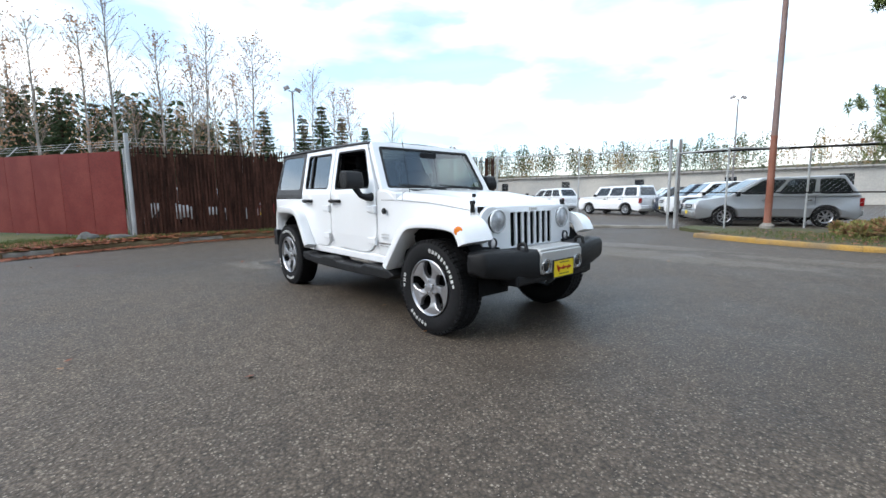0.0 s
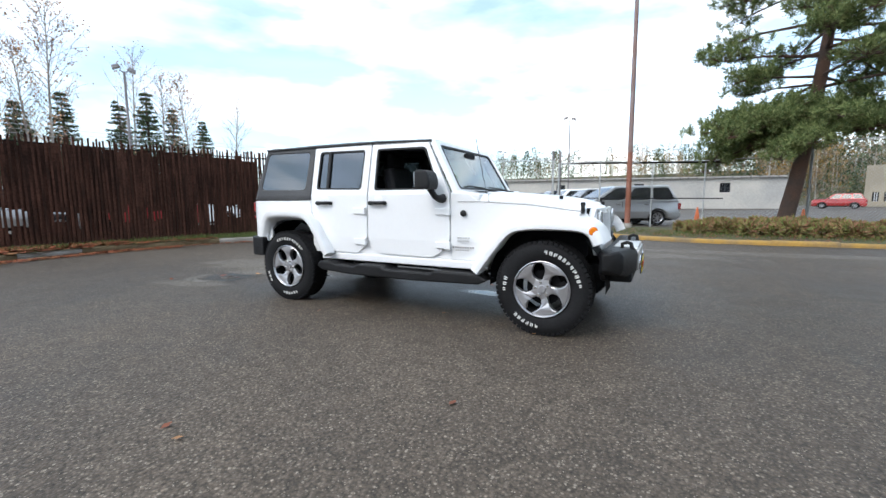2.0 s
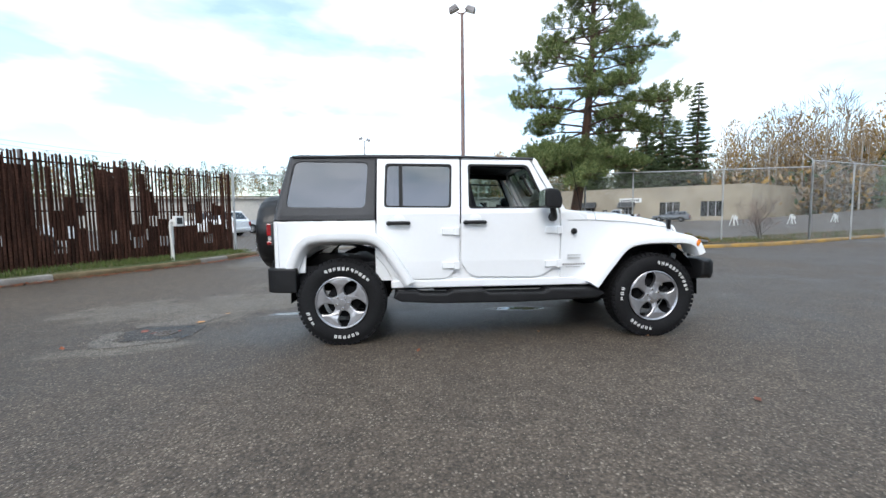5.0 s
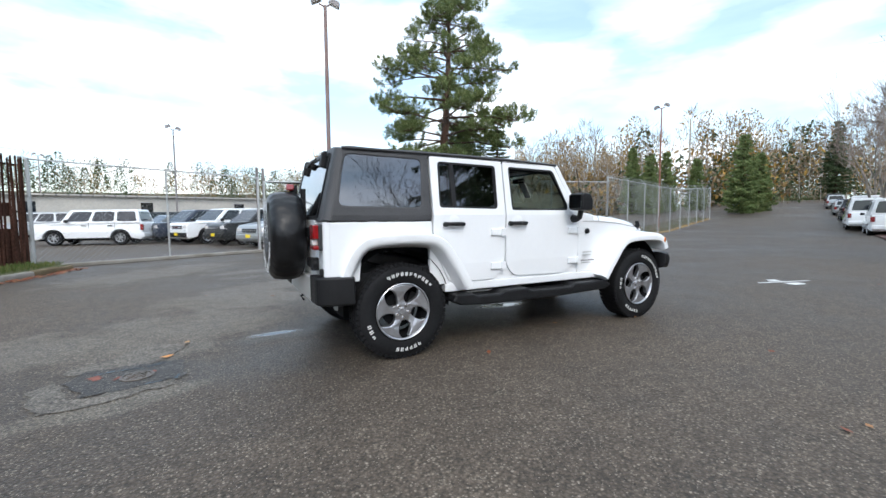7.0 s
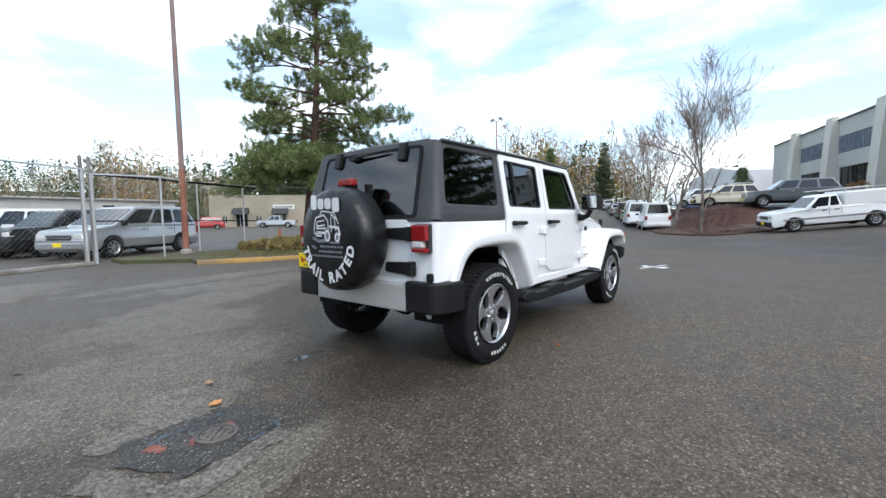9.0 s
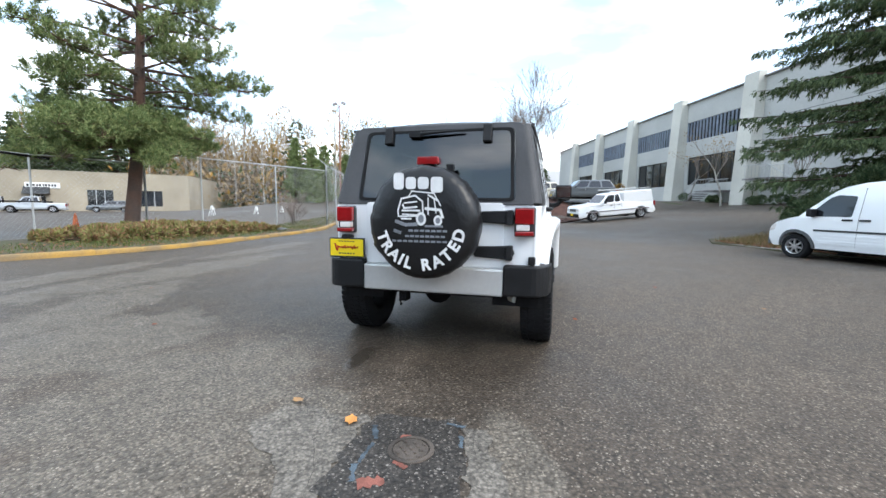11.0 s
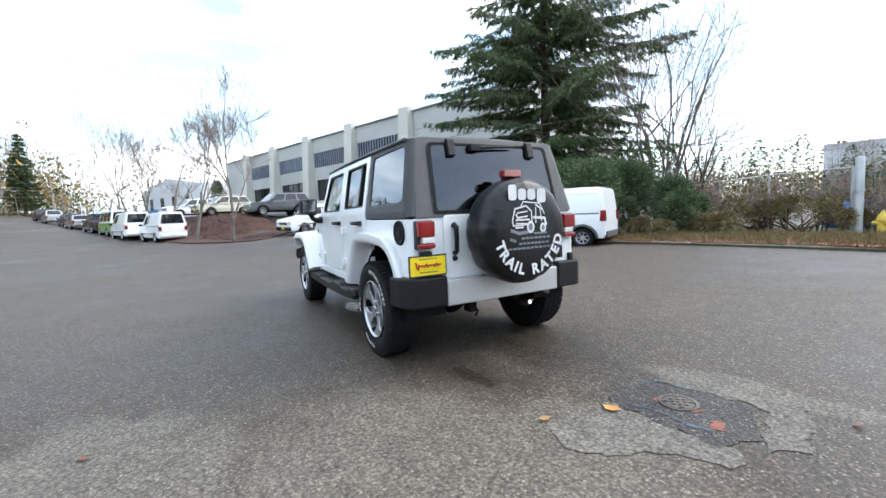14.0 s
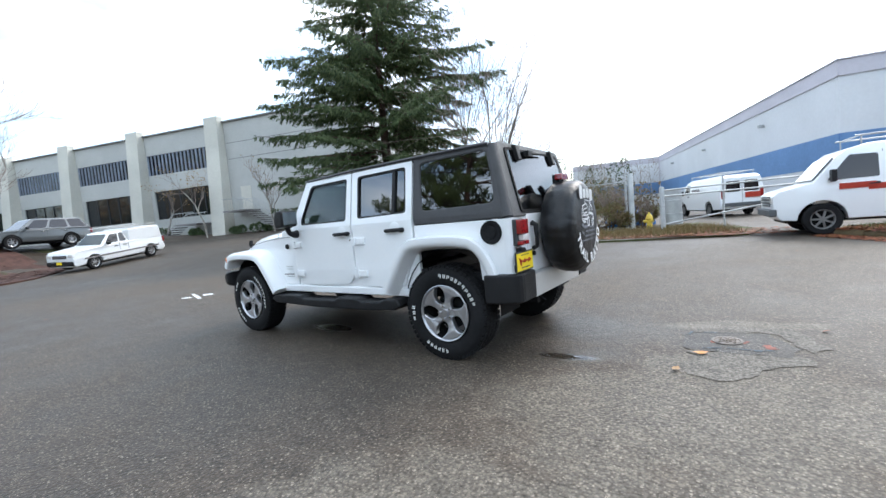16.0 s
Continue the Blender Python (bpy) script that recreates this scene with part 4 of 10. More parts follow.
def office_building():
    root = thing("office_building", (0, 0, 0), "long grey concrete office block with pale fins and dark windows", "building")
    # x runs back along the front from the far end; fins stand where the bays meet
    a, b = (75.0, -1.2), (20.34, -19.6)
    m, L = wall_frame(a, b)
    fins = [L - 12.5 - 9.05 * k for k in range(5)]
    z1 = 10.9
    openings = []
    for k in range(4):
        x0, x1 = fins[k] - 8.95, fins[k] - 1.55
        openings.append((x0, x1, 7.40, 9.20))
        openings.append((x0 + 0.35, x1, 3.35, 5.90))
    bm = wall_with(L, 0.2, z1, openings)
    w = part("wall", bm, M["wall_grey"], root)
    w.matrix_basis = m
    bm = bmesh.new()
    for z in (7.80, 9.15):
        box(bm, (L - 6.2, -0.006, z), (12.2, 0.012, 0.05))
    box(bm, (L / 2, -0.04, z1 + 0.05), (L, 0.34, 0.10))
    o = part("joint", bm, M["roofing"], w)
    bm = bmesh.new()
    box(bm, (L / 2, 9, z1 - 0.3), (L, 17.6, 0.2))
    o = part("roof", bm, M["roofing"], w)
    bm = bmesh.new()
    box(bm, (L - 0.125, 9, 5.4), (0.25, 17.5, 10.9))
    box(bm, (0.125, 9, 5.4), (0.25, 17.5, 10.9))
    box(bm, (L / 2, 18, 5.4), (L, 0.25, 10.9))
    o = part("side_wall", bm, M["wall_grey"], w)
    for x in fins:
        bm = bmesh.new()
        prism(bm, [(0.0, 0.3), (-1.25, 0.3), (-0.62, 11.35), (0.0, 11.35)], x - 1.40, x, "x")
        o = part("fin", bm, M["wall_pale"], w, "pale tapering concrete fin", bevel=0.02)
    for i, (x0, x1, z0, zz) in enumerate(openings):
        upper = z0 > 5
        win = None
        bm = bmesh.new()
        box(bm, ((x0 + x1) / 2, 0.16, (z0 + zz) / 2), (x1 - x0, 0.02, zz - z0))
        win = part("window", bm, M["window"], w, "dark band of office window")
        n = 17 if upper else 5
        for k in range(n + 1):
            x = x0 + (x1 - x0) * k / n
            bm = bmesh.new()
            box(bm, (min(max(x, x0 + 0.04), x1 - 0.04), 0.12 if not upper else 0.06, (z0 + zz) / 2), (0.06 if not upper else 0.14, 0.06, zz - z0), (0, 0, 28 if upper else 0))
            part("louvre" if upper else "mullion", bm, M["blind"] if upper else M["trim_dark"], win)
    # entrance steps with rails
    for x0, z0 in ((L - 16.9, 2.6), (L - 9.6, 3.3)):
        bm = bmesh.new()
        for k in range(9):
            box(bm, (x0 + 0.32 * k * (1 if z0 > 3 else -1), -1.3, z0 - 0.18 * k - 0.05), (0.34, 1.3, 0.07))
        box(bm, (x0 - (1.1 if z0 > 3 else -1.1), -1.0, z0 - 0.03), (2.2, 1.8, 0.12))
        part("stair", bm, M["grey_pole"], w, "grey metal entrance stair")
        bm = bmesh.new()
        s = 1 if z0 > 3 else -1
        for y in (-1.95, -0.65):
            rod(bm, (x0, y, z0 + 0.95), (x0 + s * 2.6, y, z0 - 0.5), 0.025)
            rod(bm, (x0 - s * 2.1, y, z0 + 0.95), (x0, y, z0 + 0.95), 0.025)
            for k in range(9):
                rod(bm, (x0 + s * 0.32 * k, y, z0 - 0.18 * k), (x0 + s * 0.32 * k, y, z0 - 0.18 * k + 0.95), 0.012, seg=5)
            for k in range(7):
                rod(bm, (x0 - s * 0.32 * k, y, z0), (x0 - s * 0.32 * k, y, z0 + 0.95), 0.012, seg=5)
        part("handrail", bm, M["galv"], w)
    bm = bmesh.new()
    box(bm, (L - 10.9, -0.02, 4.35), (1.05, 0.05, 2.1))
    part("door", bm, M["wall_pale"], w, "pale door at the stair head")
    bm = bmesh.new()
    box(bm, (L - 3.0, -0.2, 9.3), (0.35, 0.4, 0.22))
    part("wall_lamp", bm, M["trim_dark"], w)


office_building()


def far_sheds():
    # paler block on along the road
    root = thing("shed", (0, 0, 0), "pale blue-grey shed with a low roof beyond the trees", "building")
    m, L = wall_frame((104, 14.0), (80, 3.0))
    bm = bmesh.new()
    prism(bm, [(0, 2.0), (L, 2.0), (L, 8.2), (L * 0.5, 10.0), (0, 8.2)], 0, 16, "y")
    w = part("wall", bm, M["wall_white"], root)
    w.matrix_basis = m
    for k in range(4):
        bm = bmesh.new()
        box(bm, (4 + 5.5 * k, -0.03, 5.2), (1.6, 0.06, 2.6))
        part("window", bm, M["window"], w)
    bm = bmesh.new()
    box(bm, (4, -0.5, 3.0), (6, 1.0, 2.6))
    part("container", bm, M["wall_blue"], w, "blue container at the wall")


far_sheds()


def yard_wall_building():
    root = thing("yard_building", (0, 0, 0), "long low weathered concrete building behind the vehicle yard", "building")
    a, b = (-62, 40.5), (15.5, 56.0)
    m, L = wall_frame(a, b)
    wins = [(7 + 9.2 * k, 8.1 + 9.2 * k, 1.9, 3.0) for k in range(8)]
    bm = wall_with(L, 0, 3.6, wins)
    w = part("wall", bm, M["wall_far"], root)
    w.matrix_basis = m
    bm = bmesh.new()
    box(bm, (L / 2, 6, 3.66), (L + 0.6, 12.8, 0.14))
    part("roof", bm, M["wall_far"], w)
    bm = bmesh.new()
    for k in range(int(L / 0.9)):
        box(bm, (0.5 + 0.9 * k, -0.34, 3.63), (0.16, 0.12, 0.2))
    part("rafter_row", bm, M["roofing"], w)
    for x0, x1, z0, z1 in wins:
        bm = bmesh.new()
        box(bm, ((x0 + x1) / 2, 0.15, (z0 + z1) / 2), (x1 - x0, 0.03, z1 - z0))
        win = part("window", bm, M["window"], w)
        bm = bmesh.new()
        box(bm, ((x0 + x1) / 2, 0.1, (z0 + z1) / 2), (0.05, 0.05, z1 - z0))
        box(bm, ((x0 + x1) / 2, 0.1, (z0 + z1) / 2), (x1 - x0, 0.05, 0.05))
        part("window_bar", bm, M["trim_dark"], win)


yard_wall_building()


def tan_building():
    root = thing("store_building", (0, 0, 0), "low tan store with a white sign board and shop windows", "building")
    a, b = (26.35, 73.1), (48.85, 55.1)
    m, L = wall_frame(a, b)
    wins = [(0.8, 1.5, 0.7, 1.9), (2.0, 2.7, 0.7, 1.9), (4.2, 6.0, 0.1, 2.2), (7.4, 8.2, 0.7, 1.9), (10.6, 12.2, 0.1, 2.2), (16.5, 19.4, 0.7, 3.0), (22.3, 25.3, 0.7, 3.0)]
    bm = wall_with(L, 0, 5.5, wins)
    w = part("wall", bm, M["wall_tan"], root)
    w.matrix_basis = m
    bm = bmesh.new()
    prism(bm, [(0.1, 0.3), (L - 0.2, 0.3), (L + 10.2, 28.6), (0.1, 28.6)], 5.2, 5.38, "z")
    part("roof", bm, M["roofing"], w)
    bm = bmesh.new()
    prism(bm, [(L, 0.0), (L + 10.5, 28.9), (L + 10.2, 28.9), (L - 0.3, 0.25)], 0.0, 5.5, "z")
    box(bm, (0.15, 14.4, 2.75), (0.3, 28.2, 5.5))
    part("side_wall", bm, M["wall_tan"], w)
    for x0, x1, z0, z1 in wins:
        bm = bmesh.new()
        box(bm, ((x0 + x1) / 2, 0.15, (z0 + z1) / 2), (x1 - x0, 0.03, z1 - z0))
        win = part("window", bm, M["window"], w)
        bm = bmesh.new()
        for k in range(1, 3):
            box(bm, (x0 + (x1 - x0) * k / 3, 0.1, (z0 + z1) / 2), (0.06, 0.06, z1 - z0))
        part("mullion", bm, M["wall_white"], win)
    for x in (5.0, 11.4):
        bm = bmesh.new()
        prism(bm, [(0, 3.3), (0, 2.3), (-1.6, 2.3)], x - 1.3, x + 1.3, "x")
        part("awning", bm, M["trim_dark"], w, "dark sloping awning")
    bm = bmesh.new()
    box(bm, (12.0, -0.08, 3.45), (3.5, 0.12, 0.75))
    s = part("sign_board", bm, M["sign"], w, "white sign board with dark lettering bars")
    bm = bmesh.new()
    x = 10.55
    for wd in (0.3, 0.22, 0.3, 0.26, 0.3, 0.2, 0.3, 0.28, 0.24, 0.3):
        box(bm, (x, -0.145, 3.45), (wd * 0.75, 0.01, 0.32))
        x += wd * 0.75 + 0.10
    part("lettering", bm, M["trim_dark"], s)


tan_building()


def blue_warehouse():
    root = thing("warehouse", (0, 0, 0), "white warehouse with a blue band and lilac parapet", "building")
    corner, inner, left = (-8.3, -30.7), (7.8, -77.0), (21.5, -73.8)
    for a, b, nm in ((left, inner, "wall"), (inner, corner, "wall"), (corner, (-32.0, -36.0), "wall")):
        m, L = wall_frame(b, a)
        # outside lies towards the lot
        bm = bmesh.new()
        box(bm, (L / 2, -0.15, 4.56), (L, 0.3, 5.72))
        w = part(nm, bm, M["wall_white"], root)
        w.matrix_basis = m
        bm = bmesh.new()
        box(bm, (L / 2, -0.13, 1.2), (L, 0.34, 2.0))
        part("base_band", bm, M["wall_white"], w)
        bm = bmesh.new()
        box(bm, (L / 2, -0.12, 3.15), (L, 0.36, 1.9))
        part("blue_band", bm, M["wall_blue"], w)
        bm = bmesh.new()
        box(bm, (L / 2, -0.12, 7.85), (L + 0.1, 0.4, 0.9))
        part("parapet", bm, M["wall_lilac"], w)
        bm = bmesh.new()
        box(bm, (L / 2, -0.1, 8.33), (L + 0.2, 0.5, 0.08))
        part("coping", bm, M["wall_lilac"], w)
        if L > 30:
            for k in range(3):
                bm = bmesh.new()
                box(bm, (L * (0.2 + 0.3 * k), 0.2, 6.3), (0.3, 0.35, 0.2))
                part("wall_lamp", bm, M["galv"], w)
            bm = bmesh.new()
            rod(bm, (L - 0.6, 0.12, 0), (L - 0.6, 0.12, 8), 0.06)
            part("downpipe", bm, M["wall_lilac"], w)
        elif L > 20:
            for k in range(2):
                bm = bmesh.new()
                box(bm, (L - 3.8 - 5 * k, 0.03, 6.0), (2.2, 0.06, 1.7))
                part("window", bm, M["window"], w)
            bm = bmesh.new()
            prism(bm, [(0.1, 3.9), (1.2, 3.3), (1.2, 3.1), (0.1, 3.1)], L - 6.2, L - 2.8, "x")
            part("awning", bm, M["wall_blue"], w, "blue awning")
    bm = bmesh.new()
    bm.faces.new([bm.verts.new(v) for v in ((21.5, -74.1, 8), (7.7, -77.3, 8), (-8.5, -31.2, 8), (-32, -36.4, 8), (-20, -95, 8), (16, -95, 8))])
    part("roof", bm, M["roofing"], root)


blue_warehouse()


# ---- the white four-door off-road car ----
car = thing("off_road_car", (0, 0, 0), "white four-door boxy off-road car with a black hardtop, parked", "car")
AX, HUB = 1.463, 0.395


def side_y(z):
    """Half width of the body at a height."""
    if z < 0.75:
        return 0.785 + (z - 0.5) * 0.06
    if z < 1.19:
        return 0.80
    return 0.80 - (z - 1.19) * 0.185


def body_panel(name, outline, holes=(), sign=1, mat_=None, thick=0.03, out=0.0, bevel=0.008, parent=None, label="", cuts=(0.75, 1.19)):
    bm = plate(outline, holes, cuts, lambda u, w, t: (u, sign * (side_y(w) + out - t), w), thick)
    return part(name, bm, mat_ or M["white_paint"], parent or car, label, bevel=bevel)


def mirror_y(bm):
    for v in bm.verts:
        v.co.y = -v.co.y
    bmesh.ops.reverse_faces(bm, faces=bm.faces[:])
    return bm


# tub below and between the doors
bm = bmesh.new()
prism(bm, [(-2.0, 0.56), (0.76, 0.56), (0.76, 0.72), (-2.0, 0.72)], -0.76, 0.76, "y")
floor_pan = part("floor_pan", bm, M["steel_dark"], car)
for s in (1, -1):
    bm = bmesh.new()
    prism(bm, [(-1.02, 0.50), (0.95, 0.50), (0.95, 0.575), (-1.02, 0.575)], s * 0.70, s * 0.792, "y")
    part("sill", bm, M["white_paint"], car, bevel=0.012)
    # rear quarter
    quarter = [(-2.035, 0.66), (-1.80, 0.66), (-1.78, 0.9), (-1.45, 0.95), (-1.15, 0.95), (-0.98, 0.60), (-0.93, 0.60), (-1.10, 0.92), (-1.15, 1.00), (-1.15, 1.135), (-2.035, 1.135)]
    body_panel("rear_quarter_panel", quarter, sign=s, cuts=())
    bm = bmesh.new()
    arc = [(-2.035 - 0.046 * math.sin(a), s * (0.754 + 0.046 * math.cos(a))) for a in (k * math.pi / 12 for k in range(7))]
    prism(bm, arc + [(-2.035, s * 0.754)], 0.66, 1.135, "z")
    bmesh.ops.recalc_face_normals(bm, faces=bm.faces[:])
    part("corner_panel", bm, M["white_paint"], car, smooth=40)
    # front cowl side, between door and wing
    cowl = [(0.585, 0.575), (0.95, 0.575), (1.02, 0.74), (1.12, 0.90), (1.30, 0.96), (1.72, 0.96), (1.72, 1.030), (1.3, 1.085), (0.86, 1.115), (0.76, 1.19), (0.60, 1.225), (0.585, 1.19)]
    bm = plate(cowl, (), (0.75,), lambda u, w, t: (u, s * (min(side_y(w), 0.80) - (u - 0.585) / 1.135 * 0.150 - t), w), 0.03)
    part("cowl_side_panel", bm, M["white_paint"], car, bevel=0.008)
    bm = bmesh.new()
    sweep(bm, [(0.66, s * 0.792, 1.118), (0.86, s * 0.768, 1.118), (1.3, s * 0.708, 1.090), (1.72, s * 0.652, 1.034)], 0.0028, 5)
    sweep(bm, [(0.945, s * 0.752, 1.115), (0.94, s * 0.752, 1.15), (0.935, s * 0.735, 1.186), (0.935, s * 0.70, 1.196)], 0.0024, 5)
    part("bonnet_seam", bm, M["grey_pole"], car)

for s in (1, -1):
    bm = bmesh.new()
    prism(bm, [(-1.16, 0.575), (0.62, 0.575), (0.62, 1.10), (-1.16, 1.10)], s * 0.735, s * 0.772, "y")
    part("door_aperture", bm, M["white_paint"], car)

# doors
FRONT_DOOR = rounded([(-0.365, 0.735), (-0.27, 0.60), (0.40, 0.585), (0.575, 0.72), (0.575, 1.19), (0.30, 1.705), (-0.345, 1.715)], [0.05, 0.09, 0.09, 0.10, 0.03, 0.03, 0.03], 4)
FRONT_WIN = rounded([(-0.285, 1.235), (0.43, 1.235), (0.44, 1.29), (0.285, 1.645), (-0.285, 1.655)], [0.03, 0.02, 0.02, 0.04, 0.03], 3)
REAR_DOOR = rounded([(-1.14, 1.02), (-1.08, 0.91), (-0.92, 0.62), (-0.80, 0.585), (-0.50, 0.585), (-0.385, 0.70), (-0.37, 1.19), (-0.36, 1.715), (-1.13, 1.72)], [0.05, 0.08, 0.10, 0.08, 0.06, 0.09, 0.02, 0.03, 0.03], 4)
REAR_WIN = rounded([(-1.07, 1.255), (-0.45, 1.245), (-0.435, 1.655), (-1.055, 1.665)], 0.035, 3)
for s in (1, -1):
    for nm, line, win, hx, hinge_x, dark in (("front_door", FRONT_DOOR, FRONT_WIN, -0.232, 0.505, False), ("rear_door", REAR_DOOR, REAR_WIN, -0.94, -0.468, True)):
        d = body_panel(nm, line, [win], s, thick=0.045, out=0.006)
        seal = [(x + (0.018 if x < sum(p[0] for p in win) / len(win) else -0.018), z + (0.016 if z < 1.45 else -0.016)) for x, z in win]
        bm = plate(win, [seal], (), lambda u, w, t: (u, s * (side_y(w) + 0.002 - t), w), 0.03)
        part("window_seal", bm, M["black_plastic"], d, "black rubber window seal")
        if not (s == -1 and not dark):
            bm = plate(seal, (), (), lambda u, w, t: (u, s * (side_y(w) - 0.014 - t), w), 0.005)
            g = part("window_glass", bm, M["glass_dark"] if dark else M["glass"], d, "dark tinted glass" if dark else "clear side glass")
            g.visible_shadow = False
        else:
            bm = plate(seal[:5] + seal[-4:], (), (), lambda u, w, t: (u, s * (side_y(w) - 0.014 - t), 1.225 + (w - 1.225) * 0.05), 0.005)
            part("window_glass", bm, M["glass"], d, "side glass wound down")
        if dark:
            bm = bmesh.new()
            box(bm, (-0.915, s * (side_y(1.46) - 0.006), 1.458), (0.035, 0.02, 0.40), (s * 10.5, 0, 0))
            part("window_divider", bm, M["black_plastic"], d)
        y = s * 0.806
        bm = bmesh.new()
        sweep(bm, [(hx - 0.10, y + s * 0.012, 1.108), (hx - 0.085, y + s * 0.038, 1.110), (hx, y + s * 0.044, 1.110), (hx + 0.085, y + s * 0.038, 1.110), (hx + 0.10, y + s * 0.012, 1.108)], [0.014, 0.017, 0.018, 0.017, 0.013], 10)
        rod(bm, (hx - 0.085, y - s * 0.01, 1.108), (hx - 0.085, y + s * 0.03, 1.108), 0.022, seg=12)
        rod(bm, (hx + 0.09, y - s * 0.01, 1.108), (hx + 0.09, y + s * 0.03, 1.108), 0.018, seg=12)
        part("door_handle", bm, M["black_plastic"], d, "black door handle", smooth=50)
        bm = bmesh.new()
        lathe(bm, [(0.0, 0.004), (0.052, 0.003), (0.06, 0.0)], 20, "y", (hx + 0.005, y, 1.128))
        if s < 0:
            for v in bm.verts:
                v.co.y = 2 * y - v.co.y
        part("handle_recess", bm, M["white_paint"], d, smooth=60)
        if nm == "front_door":
            bm = bmesh.new()
            lathe(bm, [(0.0, 0.006), (0.010, 0.005), (0.012, 0.0)], 10, "y", (hx - 0.10, y, 1.045))
            part("lock", bm, M["chrome"], d)
        for hz in (1.028, 0.712):
            bm = bmesh.new()
            box(bm, (hinge_x - 0.01, s * 0.815, hz), (0.125, 0.02, 0.062))
            box(bm, (hinge_x + 0.062, s * 0.822, hz), (0.05, 0.032, 0.075))
            h = part("hinge", bm, M["white_paint"], d, bevel=0.006)

# hardtop with its side windows
Q_WIN = rounded([(-1.955, 1.265), (-1.245, 1.255), (-1.215, 1.668), (-1.885, 1.68)], [0.06, 0.05, 0.05, 0.07], 4)
TOP_SIDE = rounded([(-2.03, 1.14), (-1.155, 1.14), (-1.14, 1.735), (-1.90, 1.75)], [0.0, 0.0, 0.0, 0.07], 5)
hard = bmesh.new()
rows = []
for x, zz in [(-1.95, 1.705), (-1.925, 1.752), (-1.86, 1.775), (-1.3, 1.787), (-0.6, 1.782), (0.05, 1.762), (0.25, 1.742), (0.36, 1.708)]:
    row = []
    for k in range(-8, 9):
        f = k / 8
        edge = abs(f)
        y = (0.715 if x > -1.8 else 0.70 if x > -1.9 else 0.672 if x > -1.94 else 0.655) * f
        drop = 0.035 * f * f + (0.0 if edge < 0.86 else 0.035 * ((edge - 0.86) / 0.14) ** 2)
        rib = 0.010 if abs(f) in (0.375, 0.625) and -1.8 < x < 0.1 else 0.0
        row.append(hard.verts.new((x, y, zz - drop + rib)))
    rows.append(row)
for a, b in zip(rows, rows[1:]):
    for k in range(16):
        hard.faces.new((a[k], b[k], b[k + 1], a[k + 1]))
bmesh.ops.recalc_face_normals(hard, faces=hard.faces[:])
if sum(f.normal.z for f in hard.faces) < 0:
    bmesh.ops.reverse_faces(hard, faces=hard.faces[:])
hardtop = part("hardtop", hard, M["hardtop"], car, "textured black removable hardtop", smooth=45, solid=0.03)
for s in (1, -1):
    bm = plate(TOP_SIDE, [Q_WIN], (1.19,), lambda u, w, t: (u, s * (side_y(w) + 0.004 - t), w), 0.04)
    part("hardtop_side", bm, M["hardtop"], hardtop, bevel=0.012)
    bm = plate([(x, z) for x, z in Q_WIN], (), (), lambda u, w, t: (u, s * (side_y(w) - 0.006 - t), w), 0.006)
    g = part("quarter_window", bm, M["glass_dark"], hardtop, "dark tinted quarter window")
    g.visible_shadow = False
    # drip rail above the doors
    bm = bmesh.new()
    sweep(bm, [(-1.9, s * 0.712, 1.727), (-1.1, s * 0.712, 1.728), (-0.3, s * 0.711, 1.722), (0.34, s * 0.710, 1.700)], 0.014, 6)
    part("drip_rail", bm, M["hardtop"], hardtop, smooth=60)
    bm = bmesh.new()
    sweep(bm, [(-2.022, s * 0.742, 1.14), (-1.952, s * 0.692, 1.45), (-1.888, s * 0.648, 1.715)], [0.062, 0.060, 0.056], 16)
    part("rear_pillar", bm, M["hardtop"], hardtop, smooth=60)
# rear face of the hardtop round the glass
def rear_shape(u, w, t):
    return (-2.088 + (w - 1.14) * 0.245 + t, u, w)


rear_out = rounded([(-0.745, 1.14), (0.745, 1.14), (0.652, 1.745), (-0.652, 1.745)], [0, 0, 0.05, 0.05], 4)
rear_win = rounded([(-0.612, 1.172), (0.592, 1.172), (0.565, 1.705), (-0.588, 1.705)], [0.03, 0.03, 0.05, 0.05], 4)
part("hardtop_rear", plate(rear_out, [rear_win], (), rear_shape, 0.05), M["hardtop"], hardtop, bevel=0.012)
rg = part("rear_window", plate([(u * 1.01, w) for u, w in rear_win], (), (), lambda u, w, t: (rear_shape(u, w, t)[0] - 0.006, u, w), 0.006), M["glass_rear"], hardtop, "dark tinted lift-up rear glass")
rg.visible_shadow = False
for y in (0.375, -0.395):
    bm = bmesh.new()
    prism(bm, rounded([(-1.985, 1.735), (-1.945, 1.735), (-1.975, 1.60), (-2.015, 1.60)], 0.012, 2), y - 0.032, y + 0.032, "y")
    part("glass_hinge", bm, M["black_plastic"], hardtop, bevel=0.006)
bm = bmesh.new()
sweep(bm, [(-1.965, 0.20, 1.672), (-2.0, 0.12, 1.672), (-2.0, -0.22, 1.690)], [0.020, 0.014, 0.007], 8)
box(bm, (-1.985, 0.16, 1.672), (0.05, 0.09, 0.045))
part("rear_wiper", bm, M["black_plastic"], hardtop, "rear wiper", smooth=50)

# windscreen frame, glass and wipers
def screen(u, w, t):
    return (0.655 - (w - 1.20) * 0.565 - t, u, w)


